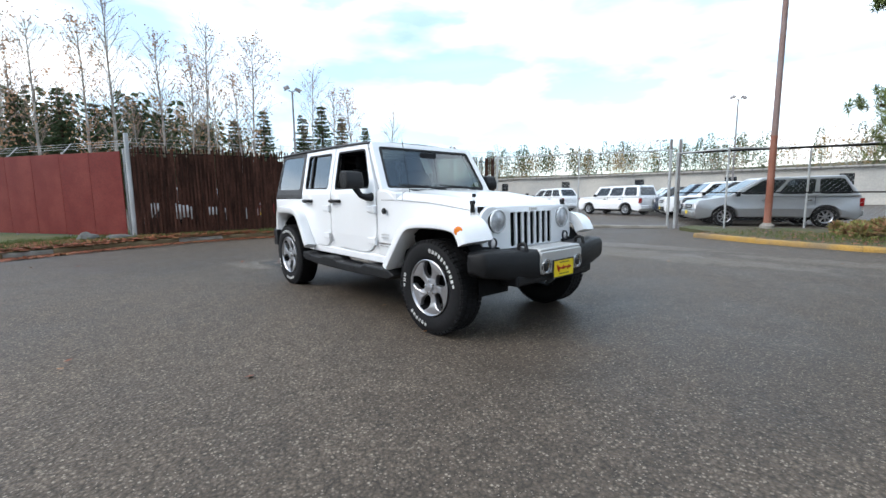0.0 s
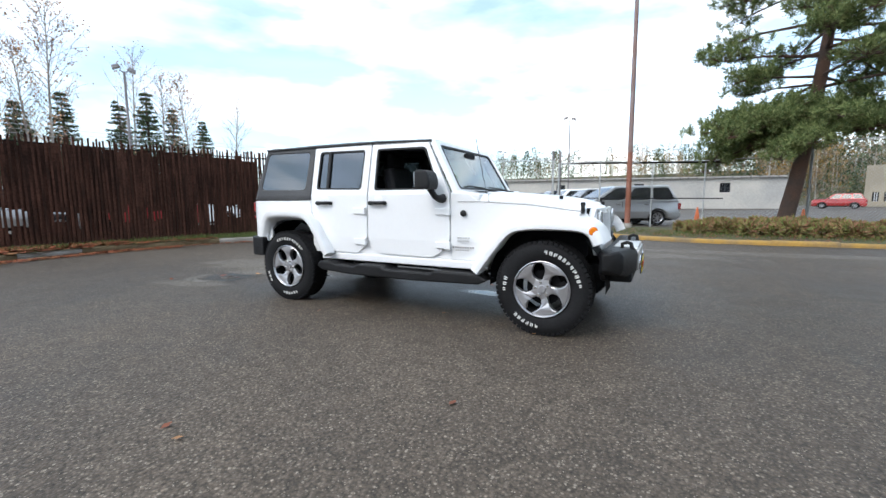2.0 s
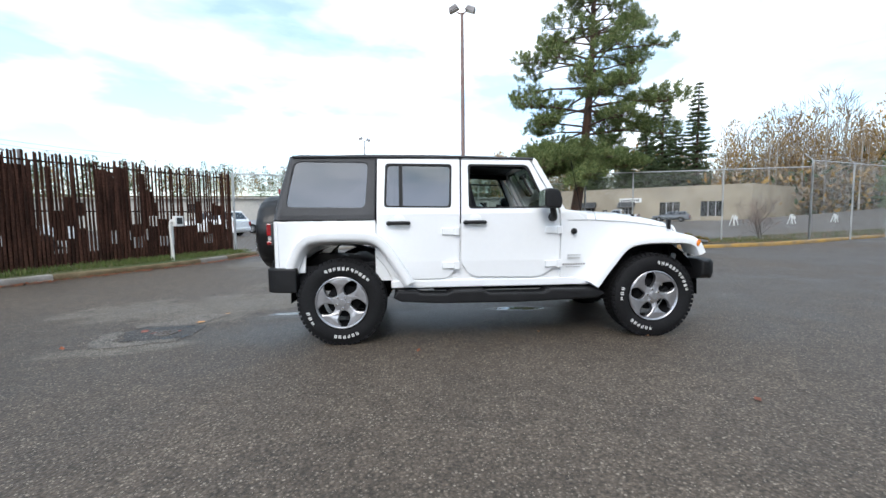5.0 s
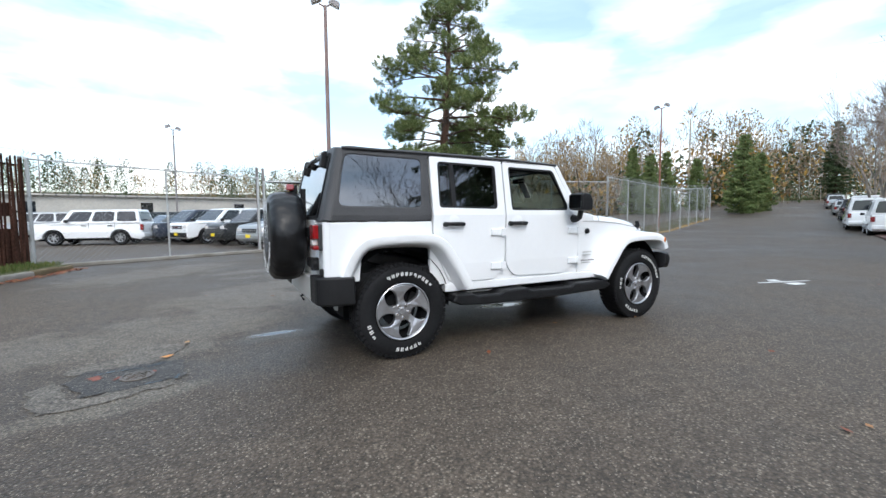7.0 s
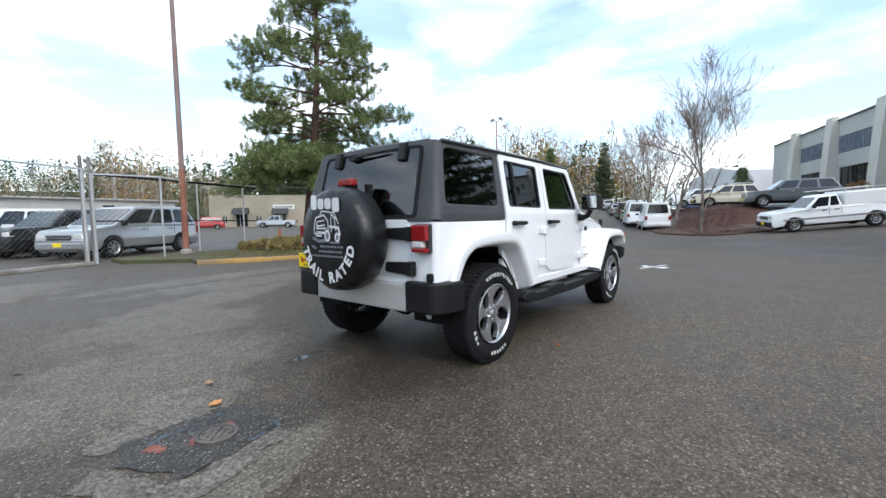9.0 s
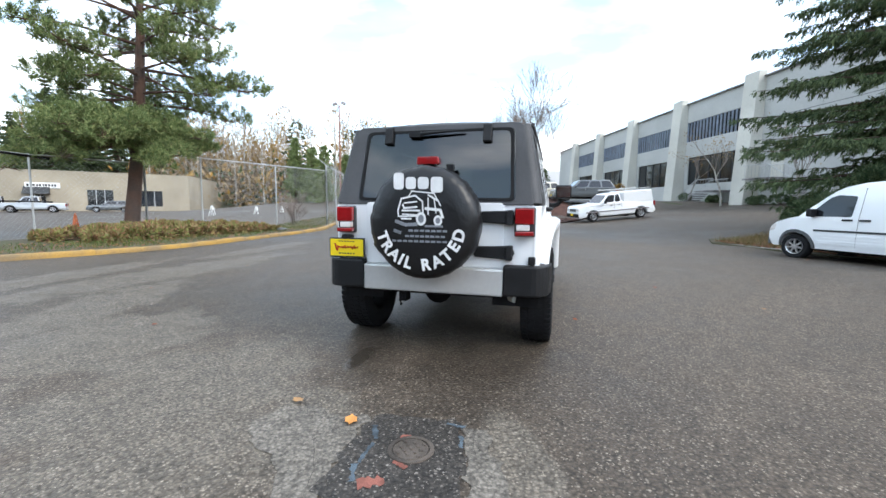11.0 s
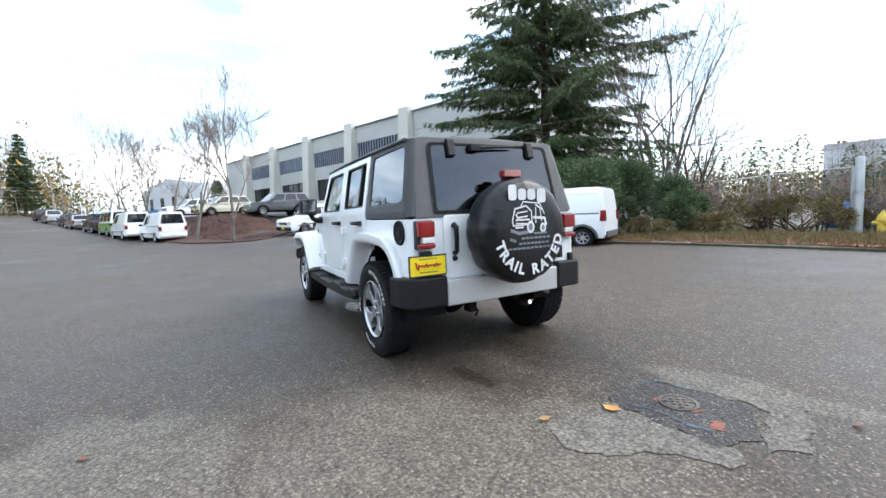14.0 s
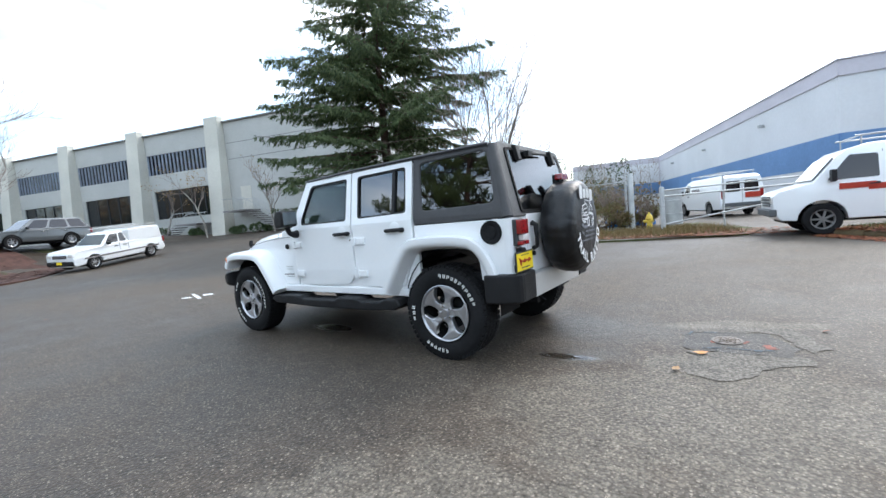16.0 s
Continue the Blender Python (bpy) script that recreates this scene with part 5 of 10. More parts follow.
ws_out = rounded([(-0.775, 1.19), (0.775, 1.19), (0.705, 1.715), (-0.705, 1.715)], [0, 0, 0.04, 0.04], 3)
ws_in = rounded([(-0.695, 1.235), (0.695, 1.235), (0.635, 1.665), (-0.635, 1.665)], 0.04, 3)
frame_ob = part("windscreen_frame", plate(ws_out, [ws_in], (), screen, 0.06), M["white_paint"], car, bevel=0.012)
g = part("windscreen", plate([(u * 1.012, 1.45 + (w - 1.45) * 1.02) for u, w in ws_in], (), (), lambda u, w, t: (screen(u, w, t)[0] - 0.012, u, w), 0.006), M["screen_glass"], frame_ob, "clear flat windscreen")
g.visible_shadow = False
o = part("rear_glass_border", plate(rear_win, [[(u * 0.955, 1.43 + (w - 1.43) * 0.93) for u, w in rear_win]], (), lambda u, w, t: (rear_shape(u, w, t)[0] - 0.010, u, w), 0.003), M["tyre"], hardtop, "black printed glass border")
band = part("screen_border", plate(ws_in, [[(u * 0.955, 1.45 + (w - 1.45) * 0.91) for u, w in ws_in]], (), lambda u, w, t: (screen(u, w, t)[0] - 0.004, u, w), 0.004), M["black_plastic"], frame_ob)
for y0, y1 in ((0.55, 0.05), (-0.02, -0.50)):
    bm = bmesh.new()
    sweep(bm, [(0.74, y0, 1.222), (0.69, (y0 + y1) / 2, 1.245), (0.675, y1, 1.262)], [0.012, 0.009, 0.006], 6)
    sweep(bm, [(0.665, y0 - 0.15, 1.252), (0.655, y1 - 0.08, 1.268)], 0.008, 5)
    part("wiper", bm, M["black_plastic"], frame_ob)
bm = bmesh.new()
rod(bm, (0.86, -0.60, 1.19), (0.75, -0.60, 1.70), 0.003, seg=6)
part("aerial", bm, M["steel_dark"], car)
bm = bmesh.new()
prism(bm, [(0.60, 1.12), (0.86, 1.12), (0.86, 1.188), (0.62, 1.225)], -0.765, 0.765, "y")
part("cowl", bm, M["white_paint"], car, bevel=0.015)
bm = bmesh.new()
for k in range(8):
    box(bm, (0.72, -0.42 + 0.12 * k, 1.214), (0.07, 0.09, 0.004), (0, 15, 0))
part("cowl_vent", bm, M["black_plastic"], car)

# stickers seen behind the screen
bm = bmesh.new()
box(bm, (0, 0, 0), (0.005, 0.10, 0.23))
o = part("window_sticker", bm, M["sign"], frame_ob, "white paper sticker inside the screen")
o.matrix_basis = pose(screen(0, 1.50, 0)[0] - 0.03, -0.06, 1.50, 0, -29.5, 0)
bm = bmesh.new()
box(bm, (0, 0, 0), (0.005, 0.055, 0.055))
o = part("mirror_tag", bm, M["sign"], frame_ob)
o.matrix_basis = pose(screen(0, 1.28, 0)[0] - 0.02, 0.60, 1.285, 0, -29.5, 0)

# bonnet: lofted, with a crowned middle
bm = bmesh.new()
rows = []
for x, z, w in [(0.80, 1.195, 0.762), (1.0, 1.188, 0.745), (1.3, 1.165, 0.702), (1.55, 1.130, 0.665), (1.72, 1.092, 0.635), (1.80, 1.058, 0.60), (1.835, 1.020, 0.585)]:
    row = []
    for k in range(-10, 11):
        f = k / 10
        y = w * f
        dz = -0.012 * f * f
        if abs(f) < 0.62:
            dz += 0.022 * smooth_step(0.62, 0.50, abs(f)) * (1 if x < 1.78 else 0.5)
        if abs(f) > 0.88:
            dz -= 0.05 * ((abs(f) - 0.88) / 0.12) ** 2
        row.append(bm.verts.new((x, y, z + dz)))
    low = [bm.verts.new((x, -w * 1.0, 0.90)), bm.verts.new((x, w * 1.0, 0.90))]
    rows.append([low[0]] + row + [low[1]])
for a, b in zip(rows, rows[1:]):
    for k in range(len(a) - 1):
        bm.faces.new((a[k], b[k], b[k + 1], a[k + 1]))
bmesh.ops.recalc_face_normals(bm, faces=bm.faces[:])
if sum(f.normal.z for f in bm.faces) < 0:
    bmesh.ops.reverse_faces(bm, faces=bm.faces[:])
bonnet = part("bonnet", bm, M["white_paint"], car, smooth=50)
for s in (1, -1):
    bm = bmesh.new()
    box(bm, (1.735, s * 0.640, 1.055), (0.030, 0.024, 0.075))
    box(bm, (1.735, s * 0.640, 1.096), (0.034, 0.036, 0.030))
    sweep(bm, [(1.735, s * 0.655, 1.015), (1.745, s * 0.662, 1.06), (1.735, s * 0.650, 1.105)], 0.009, 6)
    part("bonnet_catch", bm, M["black_plastic"], bonnet, "black rubber bonnet catch", bevel=0.005)
    bm = bmesh.new()
    rod(bm, (1.5, s * 0.38, 1.12), (1.5, s * 0.38, 1.168), 0.018)
    part("bumper_stop", bm, M["black_plastic"], bonnet)
    bm = bmesh.new()
    lathe(bm, [(0.0, 0.02), (0.026, 0.016), (0.03, 0.0)], 16, "y", (0, 0, 0))
    o = part("body_plug", bm, M["black_plastic"], car, smooth=50)
    o.matrix_basis = pose(0.715, s * 0.80, 1.013, 0, 0, 0 if s > 0 else 180)
    # badges as plain bars
    bm = bmesh.new()
    for k in range(9):
        box(bm, (0.615 + 0.025 * k, s * 0.803, 0.700), (0.014, 0.006, 0.015))
    for k in range(6):
        box(bm, (0.645 + 0.024 * k, s * 0.803, 0.674), (0.013, 0.004, 0.007))
    part("name_badge", bm, M["grey_pole"], car)
    bm = bmesh.new()
    for k in range(5):
        box(bm, (0.665 + 0.027 * k, s * 0.802, 0.788), (0.018, 0.004, 0.014))
    box(bm, (0.715, s * 0.802, 0.758), (0.12, 0.004, 0.012))
    part("trim_badge", bm, M["silver"], car)

# grille with seven slots, lamps
def grille_shape(u, w, t):
    return (1.862 - 0.10 * (u / 0.66) ** 2 * 0.35 - (w - 0.85) * 0.04 - t, u, w)


slots = [rounded([(-0.300 + 0.0875 * k, 0.722), (-0.300 + 0.0875 * k + 0.060, 0.722), (-0.300 + 0.0875 * k + 0.060, 1.008), (-0.300 + 0.0875 * k, 1.008)], 0.014, 2) for k in range(7)]
slots = [[(u - 0.0035 + 0.0, w) for u, w in s_] for s_ in slots]
def ring_hole(cy, cz, r, n=20):
    return [(cy + r * math.cos(2 * math.pi * k / n), cz + r * math.sin(2 * math.pi * k / n)) for k in range(n)]


heads = [ring_hole(s * 0.465, 0.942, 0.098) for s in (1, -1)]
turns = [ring_hole(s * 0.522, 0.765, 0.045, 14) for s in (1, -1)]
g_out = rounded([(-0.585, 0.655), (0.585, 0.655), (0.655, 0.80), (0.635, 1.00), (0.56, 1.06), (-0.56, 1.06), (-0.635, 1.00), (-0.655, 0.80)], [0.06, 0.06, 0.05, 0.08, 0.06, 0.06, 0.08, 0.05], 4)
grille = part("grille", plate(g_out, slots + heads + turns, (), grille_shape, 0.022), M["white_paint"], car, "white seven-slot grille", bevel=0.005)
bm = bmesh.new()
box(bm, (1.770, 0, 0.86), (0.02, 1.22, 0.40))
part("grille_backing", bm, M["steel_dark"], grille)
bm = bmesh.new()
for k in range(14):
    box(bm, (1.80, 0, 0.735 + 0.0205 * k), (0.006, 0.66, 0.004))
part("grille_mesh", bm, M["steel_dark"], grille)
bm = bmesh.new()
for k in range(4):
    box(bm, (1.856, -0.045 + 0.03 * k, 1.033), (0.006, 0.02, 0.022))
part("emblem", bm, M["silver"], grille)
for s in (1, -1):
    hl = bmesh.new()
    lathe(hl, [(0.098, 0.0), (0.092, 0.012), (0.084, 0.012), (0.082, -0.008), (0.066, -0.022), (0.03, -0.030), (0.0, -0.030)], 28, "x", (1.85, s * 0.465, 0.942))
    head = part("headlight", hl, M["reflector"], grille, "round chrome headlight", smooth=50)
    bm = bmesh.new()
    lathe(bm, [(0.0, 0.024), (0.05, 0.019), (0.084, 0.005)], 28, "x", (1.85, s * 0.465, 0.942))
    o = part("headlight_lens", bm, M["lamp_face"], head, smooth=60)
    o.visible_shadow = False
    bm = bmesh.new()
    lathe(bm, [(0.0, 0.006), (0.020, 0.004), (0.026, -0.03)], 16, "x", (1.85, s * 0.465, 0.942))
    box(bm, (1.838, s * 0.465, 0.905), (0.01, 0.12, 0.006))
    sweep(bm, [(1.846, s * 0.465 + 0.055 * math.cos(k * 0.524), 0.942 + 0.055 * math.sin(k * 0.524)) for k in range(13)], 0.004, 5)
    part("bulb_shield", bm, M["rim_dark"], head, smooth=50)
    bm = bmesh.new()
    lathe(bm, [(0.046, -0.01), (0.044, 0.012), (0.036, 0.014), (0.034, 0.0)], 18, "x", (1.847, s * 0.522, 0.765))
    tn = part("turn_lamp", bm, M["rim_dark"], grille, "small round turn lamp", smooth=50)
    bm = bmesh.new()
    lathe(bm, [(0.035, 0.002), (0.02, 0.012), (0.0, 0.015)], 16, "x", (1.847, s * 0.522, 0.765))
    part("turn_lens", bm, M["clear_lens"], tn, smooth=60)

# wings and flares
def flare(name, spine, inner, cap_out):
    """An arch-shaped flare: outer line spine (x, z), from the body out."""
    out = []
    for s in (1, -1):
        b = bmesh.new()
        n = len(spine)
        rings = []
        for i, (x, z) in enumerate(spine):
            a, c = Vector(spine[max(i - 1, 0)]), Vector(spine[min(i + 1, n - 1)])
            t = (c - a).normalized()
            nx, nz = -t.y, t.x
            wide_in = inner + 0.10 * smooth_step(1.62, 1.86, x)
            tip = cap_out - 0.075 * smooth_step(-1.62, -1.92, x)
            prof = [(wide_in, 0.045), (wide_in + 0.05, 0.036), (tip - 0.04, 0.016), (tip - 0.012, 0.004), (tip, -0.022), (tip - 0.004, -0.065), (tip - 0.03, -0.078), (wide_in + 0.02, -0.05), (wide_in, -0.045)]
            rings.append([b.verts.new((x + nx * d, s * y, z + nz * d)) for y, d in prof])
        for p, q in zip(rings, rings[1:]):
            for k in range(len(p)):
                b.faces.new((p[k], p[(k + 1) % len(p)], q[(k + 1) % len(p)], q[k]))
        b.faces.new(rings[0])
        b.faces.new(rings[-1][::-1])
        bmesh.ops.recalc_face_normals(b, faces=b.faces[:])
        out.append(part(name, b, M["white_paint"], car, smooth=50))
    return out


rear_spine = fine_line([(-1.92, 0.60), (-1.875, 0.74), (-1.79, 0.90), (-1.66, 0.955), (-1.30, 0.960), (-1.13, 0.92), (-0.99, 0.74), (-0.87, 0.545)], 0.06)[::-1]
flare("rear_flare", rear_spine, 0.77, 0.936)
front_spine = fine_line([(1.93, 0.80), (1.885, 0.89), (1.80, 0.945), (1.62, 0.963), (1.32, 0.955), (1.15, 0.90), (1.0, 0.73), (0.85, 0.525)], 0.06)
flare("front_wing", front_spine[::-1], 0.56, 0.936)
for s in (1, -1):
    # inner arches
    for x0, r0 in ((AX, 0.50), (-AX, 0.49)):
        b = bmesh.new()
        prev = None
        for k in range(15):
            a = math.pi * (k / 14) * 1.06 - 0.09
            x, z = x0 + r0 * math.cos(a) * 0.98, HUB + 0.03 + r0 * math.sin(a)
            cur = (b.verts.new((x, s * 0.45, z)), b.verts.new((x, s * 0.79, z)))
            if prev:
                b.faces.new((prev[0], prev[1], cur[1], cur[0]))
            prev = cur
        part("wheel_arch", b, M["steel_dark"], car)
    b = bmesh.new()
    lathe(b, [(0.0, 0.014), (0.030, 0.010), (0.036, 0.0)], 18, "x", (0, 0, 0))
    o = part("side_marker", b, M["amber"], car, "round amber side marker", smooth=50)
    o.matrix_basis = pose(1.862, s * 0.922, 0.890, 0, 0, s * 62)
    # door mirrors
    b = bmesh.new()
    prism(b, rounded([(0.36, 1.235), (0.50, 1.225), (0.515, 1.30), (0.48, 1.395), (0.385, 1.405), (0.355, 1.38)], 0.03, 3), s * 0.885, s * 1.075, "y")
    mr = part("door_mirror", b, M["black_plastic"], car, "black door mirror", bevel=0.02, seg=3)
    b = bmesh.new()
    sweep(b, [(0.505, s * 0.80, 1.15), (0.50, s * 0.855, 1.145), (0.485, s * 0.915, 1.165), (0.455, s * 0.96, 1.24)], [0.045, 0.036, 0.028, 0.03], 8)
    part("mirror_arm", b, M["black_plastic"], mr, smooth=50)
    b = bmesh.new()
    box(b, (0.352, s * 0.98, 1.318), (0.006, 0.16, 0.13))
    part("mirror_glass", b, M["chrome"], mr)
    # running boards
    b = bmesh.new()
    pts = [(-1.0, 0.43), (-0.96, 0.49), (-0.80, 0.488), (-0.74, 0.462), (-0.50, 0.458), (-0.44, 0.484), (-0.17, 0.486), (-0.11, 0.455), (0.40, 0.452), (0.46, 0.482), (0.90, 0.478), (0.99, 0.43), (0.90, 0.385), (0.2, 0.365), (-0.6, 0.370), (-0.92, 0.39)]
    prism(b, pts, s * 0.70, s * 0.905, "y")
    part("side_step", b, M["black_plastic"], car, "black moulded side step", bevel=0.018, seg=3)
    # frame rails and underside
    b = bmesh.new()
    box(b, (0, s * 0.42, 0.50), (3.9, 0.08, 0.13))
    part("chassis_rail", b, M["steel_dark"], car)

# axles, driveline, exhaust
for x in (AX, -AX):
    bm = bmesh.new()
    rod(bm, (x, -0.72, HUB - 0.02), (x, 0.72, HUB - 0.02), 0.042, seg=10)
    lathe(bm, [(0.0, -0.12), (0.08, -0.10), (0.13, 0.0), (0.08, 0.10), (0.0, 0.12)], 14, "x", (x, 0.12, HUB - 0.02))
    part("axle", bm, M["steel_dark"], car, smooth=50)
bm = bmesh.new()
box(bm, (0.15, 0.0, 0.46), (1.5, 0.5, 0.16))
part("gearbox_plate", bm, M["steel_dark"], car)
bm = bmesh.new()
sweep(bm, [(0.4, 0.25, 0.47), (-1.0, 0.3, 0.45), (-1.75, -0.35, 0.48), (-1.95, -0.62, 0.43)], 0.028, 8)
part("exhaust_pipe", bm, M["galv"], car)
bm = bmesh.new()
rod(bm, (-1.8, -0.50, 0.50), (-1.8, 0.45, 0.50), 0.10, seg=12)
part("silencer", bm, M["steel_dark"], car)
bm = bmesh.new()
box(bm, (-1.98, 0.25, 0.42), (0.10, 0.06, 0.08))
sweep(bm, [(-2.02, 0.25, 0.44), (-2.09, 0.25, 0.40), (-2.06, 0.25, 0.36)], 0.012, 6)
part("tow_hook", bm, M["steel_dark"], car)

# bumpers
bm = bmesh.new()
rows = []
for y, x0, x1, z0, z1 in [(-0.90, 1.93, 2.0, 0.585, 0.715), (-0.84, 1.90, 2.075, 0.545, 0.735), (-0.62, 1.90, 2.115, 0.510, 0.732), (-0.40, 1.90, 2.145, 0.490, 0.718), (0.0, 1.90, 2.152, 0.485, 0.715),
                          (0.40, 1.90, 2.145, 0.490, 0.718), (0.62, 1.90, 2.115, 0.510, 0.732), (0.84, 1.90, 2.075, 0.545, 0.735), (0.90, 1.93, 2.0, 0.585, 0.715)]:
    rows.append([bm.verts.new(p) for p in ((x0, y, z0), (x1 - 0.02, y, z0), (x1, y, z0 + 0.05), (x1, y, z1 - 0.04), (x1 - 0.03, y, z1), (x0, y, z1))])
for a, b in zip(rows, rows[1:]):
    for k in range(6):
        bm.faces.new((a[k], a[(k + 1) % 6], b[(k + 1) % 6], b[k]))
bm.faces.new(rows[0]), bm.faces.new(rows[-1][::-1])
bmesh.ops.recalc_face_normals(bm, faces=bm.faces[:])
fb = part("front_bumper", bm, M["black_plastic"], car, "black textured front bumper", bevel=0.012, smooth=40)
bm = bmesh.new()
prism(bm, rounded([(-0.285, 0.515), (0.285, 0.515), (0.295, 0.56), (0.30, 0.700), (-0.30, 0.700), (-0.295, 0.56)], 0.025, 3), 2.12, 2.164, "x")
prism(bm, [(-0.30, 0.700), (0.30, 0.700), (0.28, 0.724), (-0.28, 0.724)], 1.95, 2.15, "x")
part("bumper_applique", bm, M["silver"], fb, "silver bumper centre piece", bevel=0.01)
bm = bmesh.new()
box(bm, (2.0, 0, 0.49), (0.25, 1.1, 0.09))
part("air_dam", bm, M["black_plastic"], fb, bevel=0.02)
for s in (1, -1):
    bm = bmesh.new()
    lathe(bm, [(0.062, 0.0), (0.060, 0.012), (0.050, 0.012), (0.046, -0.02), (0.0, -0.03)], 22, "x", (2.160, s * 0.232, 0.580))
    fg = part("fog_lamp", bm, M["chrome"], fb, "round chrome-ringed fog lamp", smooth=45)
    bm = bmesh.new()
    lathe(bm, [(0.0, 0.012), (0.03, 0.009), (0.05, 0.0)], 18, "x", (2.162, s * 0.232, 0.580))
    o = part("fog_lens", bm, M["window"], fg, smooth=50)
    o.visible_shadow = False
    bm = bmesh.new()
    sweep(bm, [(2.03, s * 0.42, 0.70), (2.03, s * 0.42, 0.755), (2.07, s * 0.42, 0.77), (2.10, s * 0.42, 0.76), (2.11, s * 0.42, 0.71)], 0.016, 7)
    part("tow_loop", bm, M["black_plastic"], fb, smooth=60)


def dealer_plate(at, rz, parent):
    """Yellow plate in a dark frame; its script stands as plain red strokes."""
    bm = bmesh.new()
    box(bm, (0, 0, 0), (0.010, 0.305, 0.155))
    p = part("number_plate", bm, M["trim_dark"], parent, "yellow dealer plate in a black frame", bevel=0.004)
    p.matrix_basis = pose(*at, 0, 0, rz)
    bm = bmesh.new()
    box(bm, (0.004, 0, 0), (0.008, 0.282, 0.132))
    part("plate_face", bm, M["yellow"], p)
    bm = bmesh.new()
    rnd = random.Random(4)
    x = -0.105
    pts = []
    for k in range(26):
        pts.append((0.0095, x + 0.0082 * k, 0.015 * math.sin(k * 1.9) * (0.6 + 0.5 * math.sin(k * 0.7)) + (0.022 if k < 4 else 0.0) * math.cos(k) + 0.004))
    sweep(bm, pts, 0.0062, 5)
    part("script", bm, M["red_print"], p)
    bm = bmesh.new()
    for k in range(6):
        box(bm, (0.0085, -0.06 + 0.024 * k, -0.045), (0.001, 0.017, 0.010))
        box(bm, (0.0085, -0.06 + 0.024 * k, 0.050), (0.001, 0.017, 0.008))
    part("small_print", bm, M["trim_dark"], p)["kind"] = "stuff"


dealer_plate((2.172, 0.0, 0.545), 0, fb)

bm = bmesh.new()
prism(bm, [(-0.548, 0.482), (0.535, 0.482), (0.535, 0.678), (-0.548, 0.678)], -2.135, -1.98, "x")
rb = part("rear_bumper", bm, M["silver"], car, "silver and black rear bumper", bevel=0.012)
for s in (1, -1):
    bm = bmesh.new()
    ya, yb = (0.535, 0.885) if s > 0 else (0.548, 0.885)
    prism(bm, rounded([(-2.145, s * ya), (-2.145, s * (yb - 0.085)), (-2.05, s * (yb - 0.02)), (-1.86, s * yb), (-1.86, s * ya)], [0.0, 0.05, 0.05, 0, 0], 3), 0.490, 0.712, "z")
    part("bumper_corner", bm, M["black_plastic"], rb, "black plastic bumper corner", bevel=0.015)

# tailgate, lamps, hinges
bm = plate(rounded([(-0.760, 0.665), (0.760, 0.665), (0.760, 1.14), (-0.760, 1.14)], [0.02] * 4, 2), (), (), lambda u, w, t: (-2.078 + t, u, w), 0.04)
part("rear_panel", bm, M["white_paint"], car, bevel=0.01)
bm = plate(rounded([(-0.540, 0.685), (0.525, 0.685), (0.525, 1.155), (-0.540, 1.155)], 0.03, 3), (), (), lambda u, w, t: (-2.090 + t, u, w), 0.03)
gate = part("tailgate", bm, M["white_paint"], car, "white side-hinged tailgate", bevel=0.01)
for z in (1.052, 0.80):
    bm = bmesh.new()
    prism(bm, rounded([(-0.33, z - 0.035), (-0.60, z - 0.05), (-0.625, z), (-0.60, z + 0.05), (-0.33, z + 0.04)], 0.012, 2), -2.125, -2.09, "x")
    box(bm, (-2.11, -0.585, z), (0.06, 0.05, 0.105))
    part("gate_hinge", bm, M["black_plastic"], gate, "black tailgate hinge", bevel=0.008)
bm = bmesh.new()
sweep(bm, [(-2.095, 0.44, 1.08), (-2.13, 0.44, 1.06), (-2.135, 0.44, 0.97), (-2.13, 0.44, 0.89), (-2.095, 0.44, 0.87)], [0.024, 0.022, 0.018, 0.018, 0.020], 8)
lathe(bm, [(0, -0.02), (0.018, -0.02), (0.02, 0.0)], 12, "x", (-2.09, 0.44, 0.83))
part("gate_handle", bm, M["black_plastic"], gate, "black tailgate handle", smooth=50)
for s in (1, -1):
    bm = bmesh.new()
    box(bm, (-2.085, s * 0.690, 1.020), (0.05, 0.146, 0.206))
    tl = part("tail_lamp", bm, M["trim_dark"], car, "square red tail lamp with a white reverse light", bevel=0.01)
    bm = bmesh.new()
    box(bm, (-2.125, s * 0.690, 1.062), (0.05, 0.130, 0.112))
    box(bm, (-2.125, s * 0.690, 0.940), (0.05, 0.130, 0.032))
    part("red_lens", bm, M["red_lens"], tl, bevel=0.008)
    bm = bmesh.new()
    box(bm, (-2.125, s * 0.680, 0.981), (0.048, 0.092, 0.042))
    part("reverse_lens", bm, M["clear_lens"], tl, bevel=0.006)
    bm = bmesh.new()
    box(bm, (-2.08, s * 0.745, 0.745), (0.05, 0.05, 0.06))
    part("step_pad", bm, M["black_plastic"], car, bevel=0.01)
bm = bmesh.new()
box(bm, (-2.10, 0.685, 0.865), (0.05, 0.09, 0.07))
box(bm, (-2.095, 0.685, 0.80), (0.02, 0.10, 0.10))
part("plate_bracket", bm, M["black_plastic"], car, bevel=0.01)
dealer_plate((-2.12, 0.682, 0.798), 180, car)
bm = bmesh.new()
lathe(bm, [(0.0, 0.002), (0.055, 0.002), (0.062, 0.006), (0.088, 0.012), (0.094, -0.004)], 26, "y", (-1.915, 0.804, 1.036))
lathe(bm, [(0.0, 0.012), (0.046, 0.010), (0.05, 0.0)], 20, "y", (-1.915, 0.804, 1.036))
part("fuel_cap", bm, M["tyre"], car, "round black fuel filler", smooth=45)

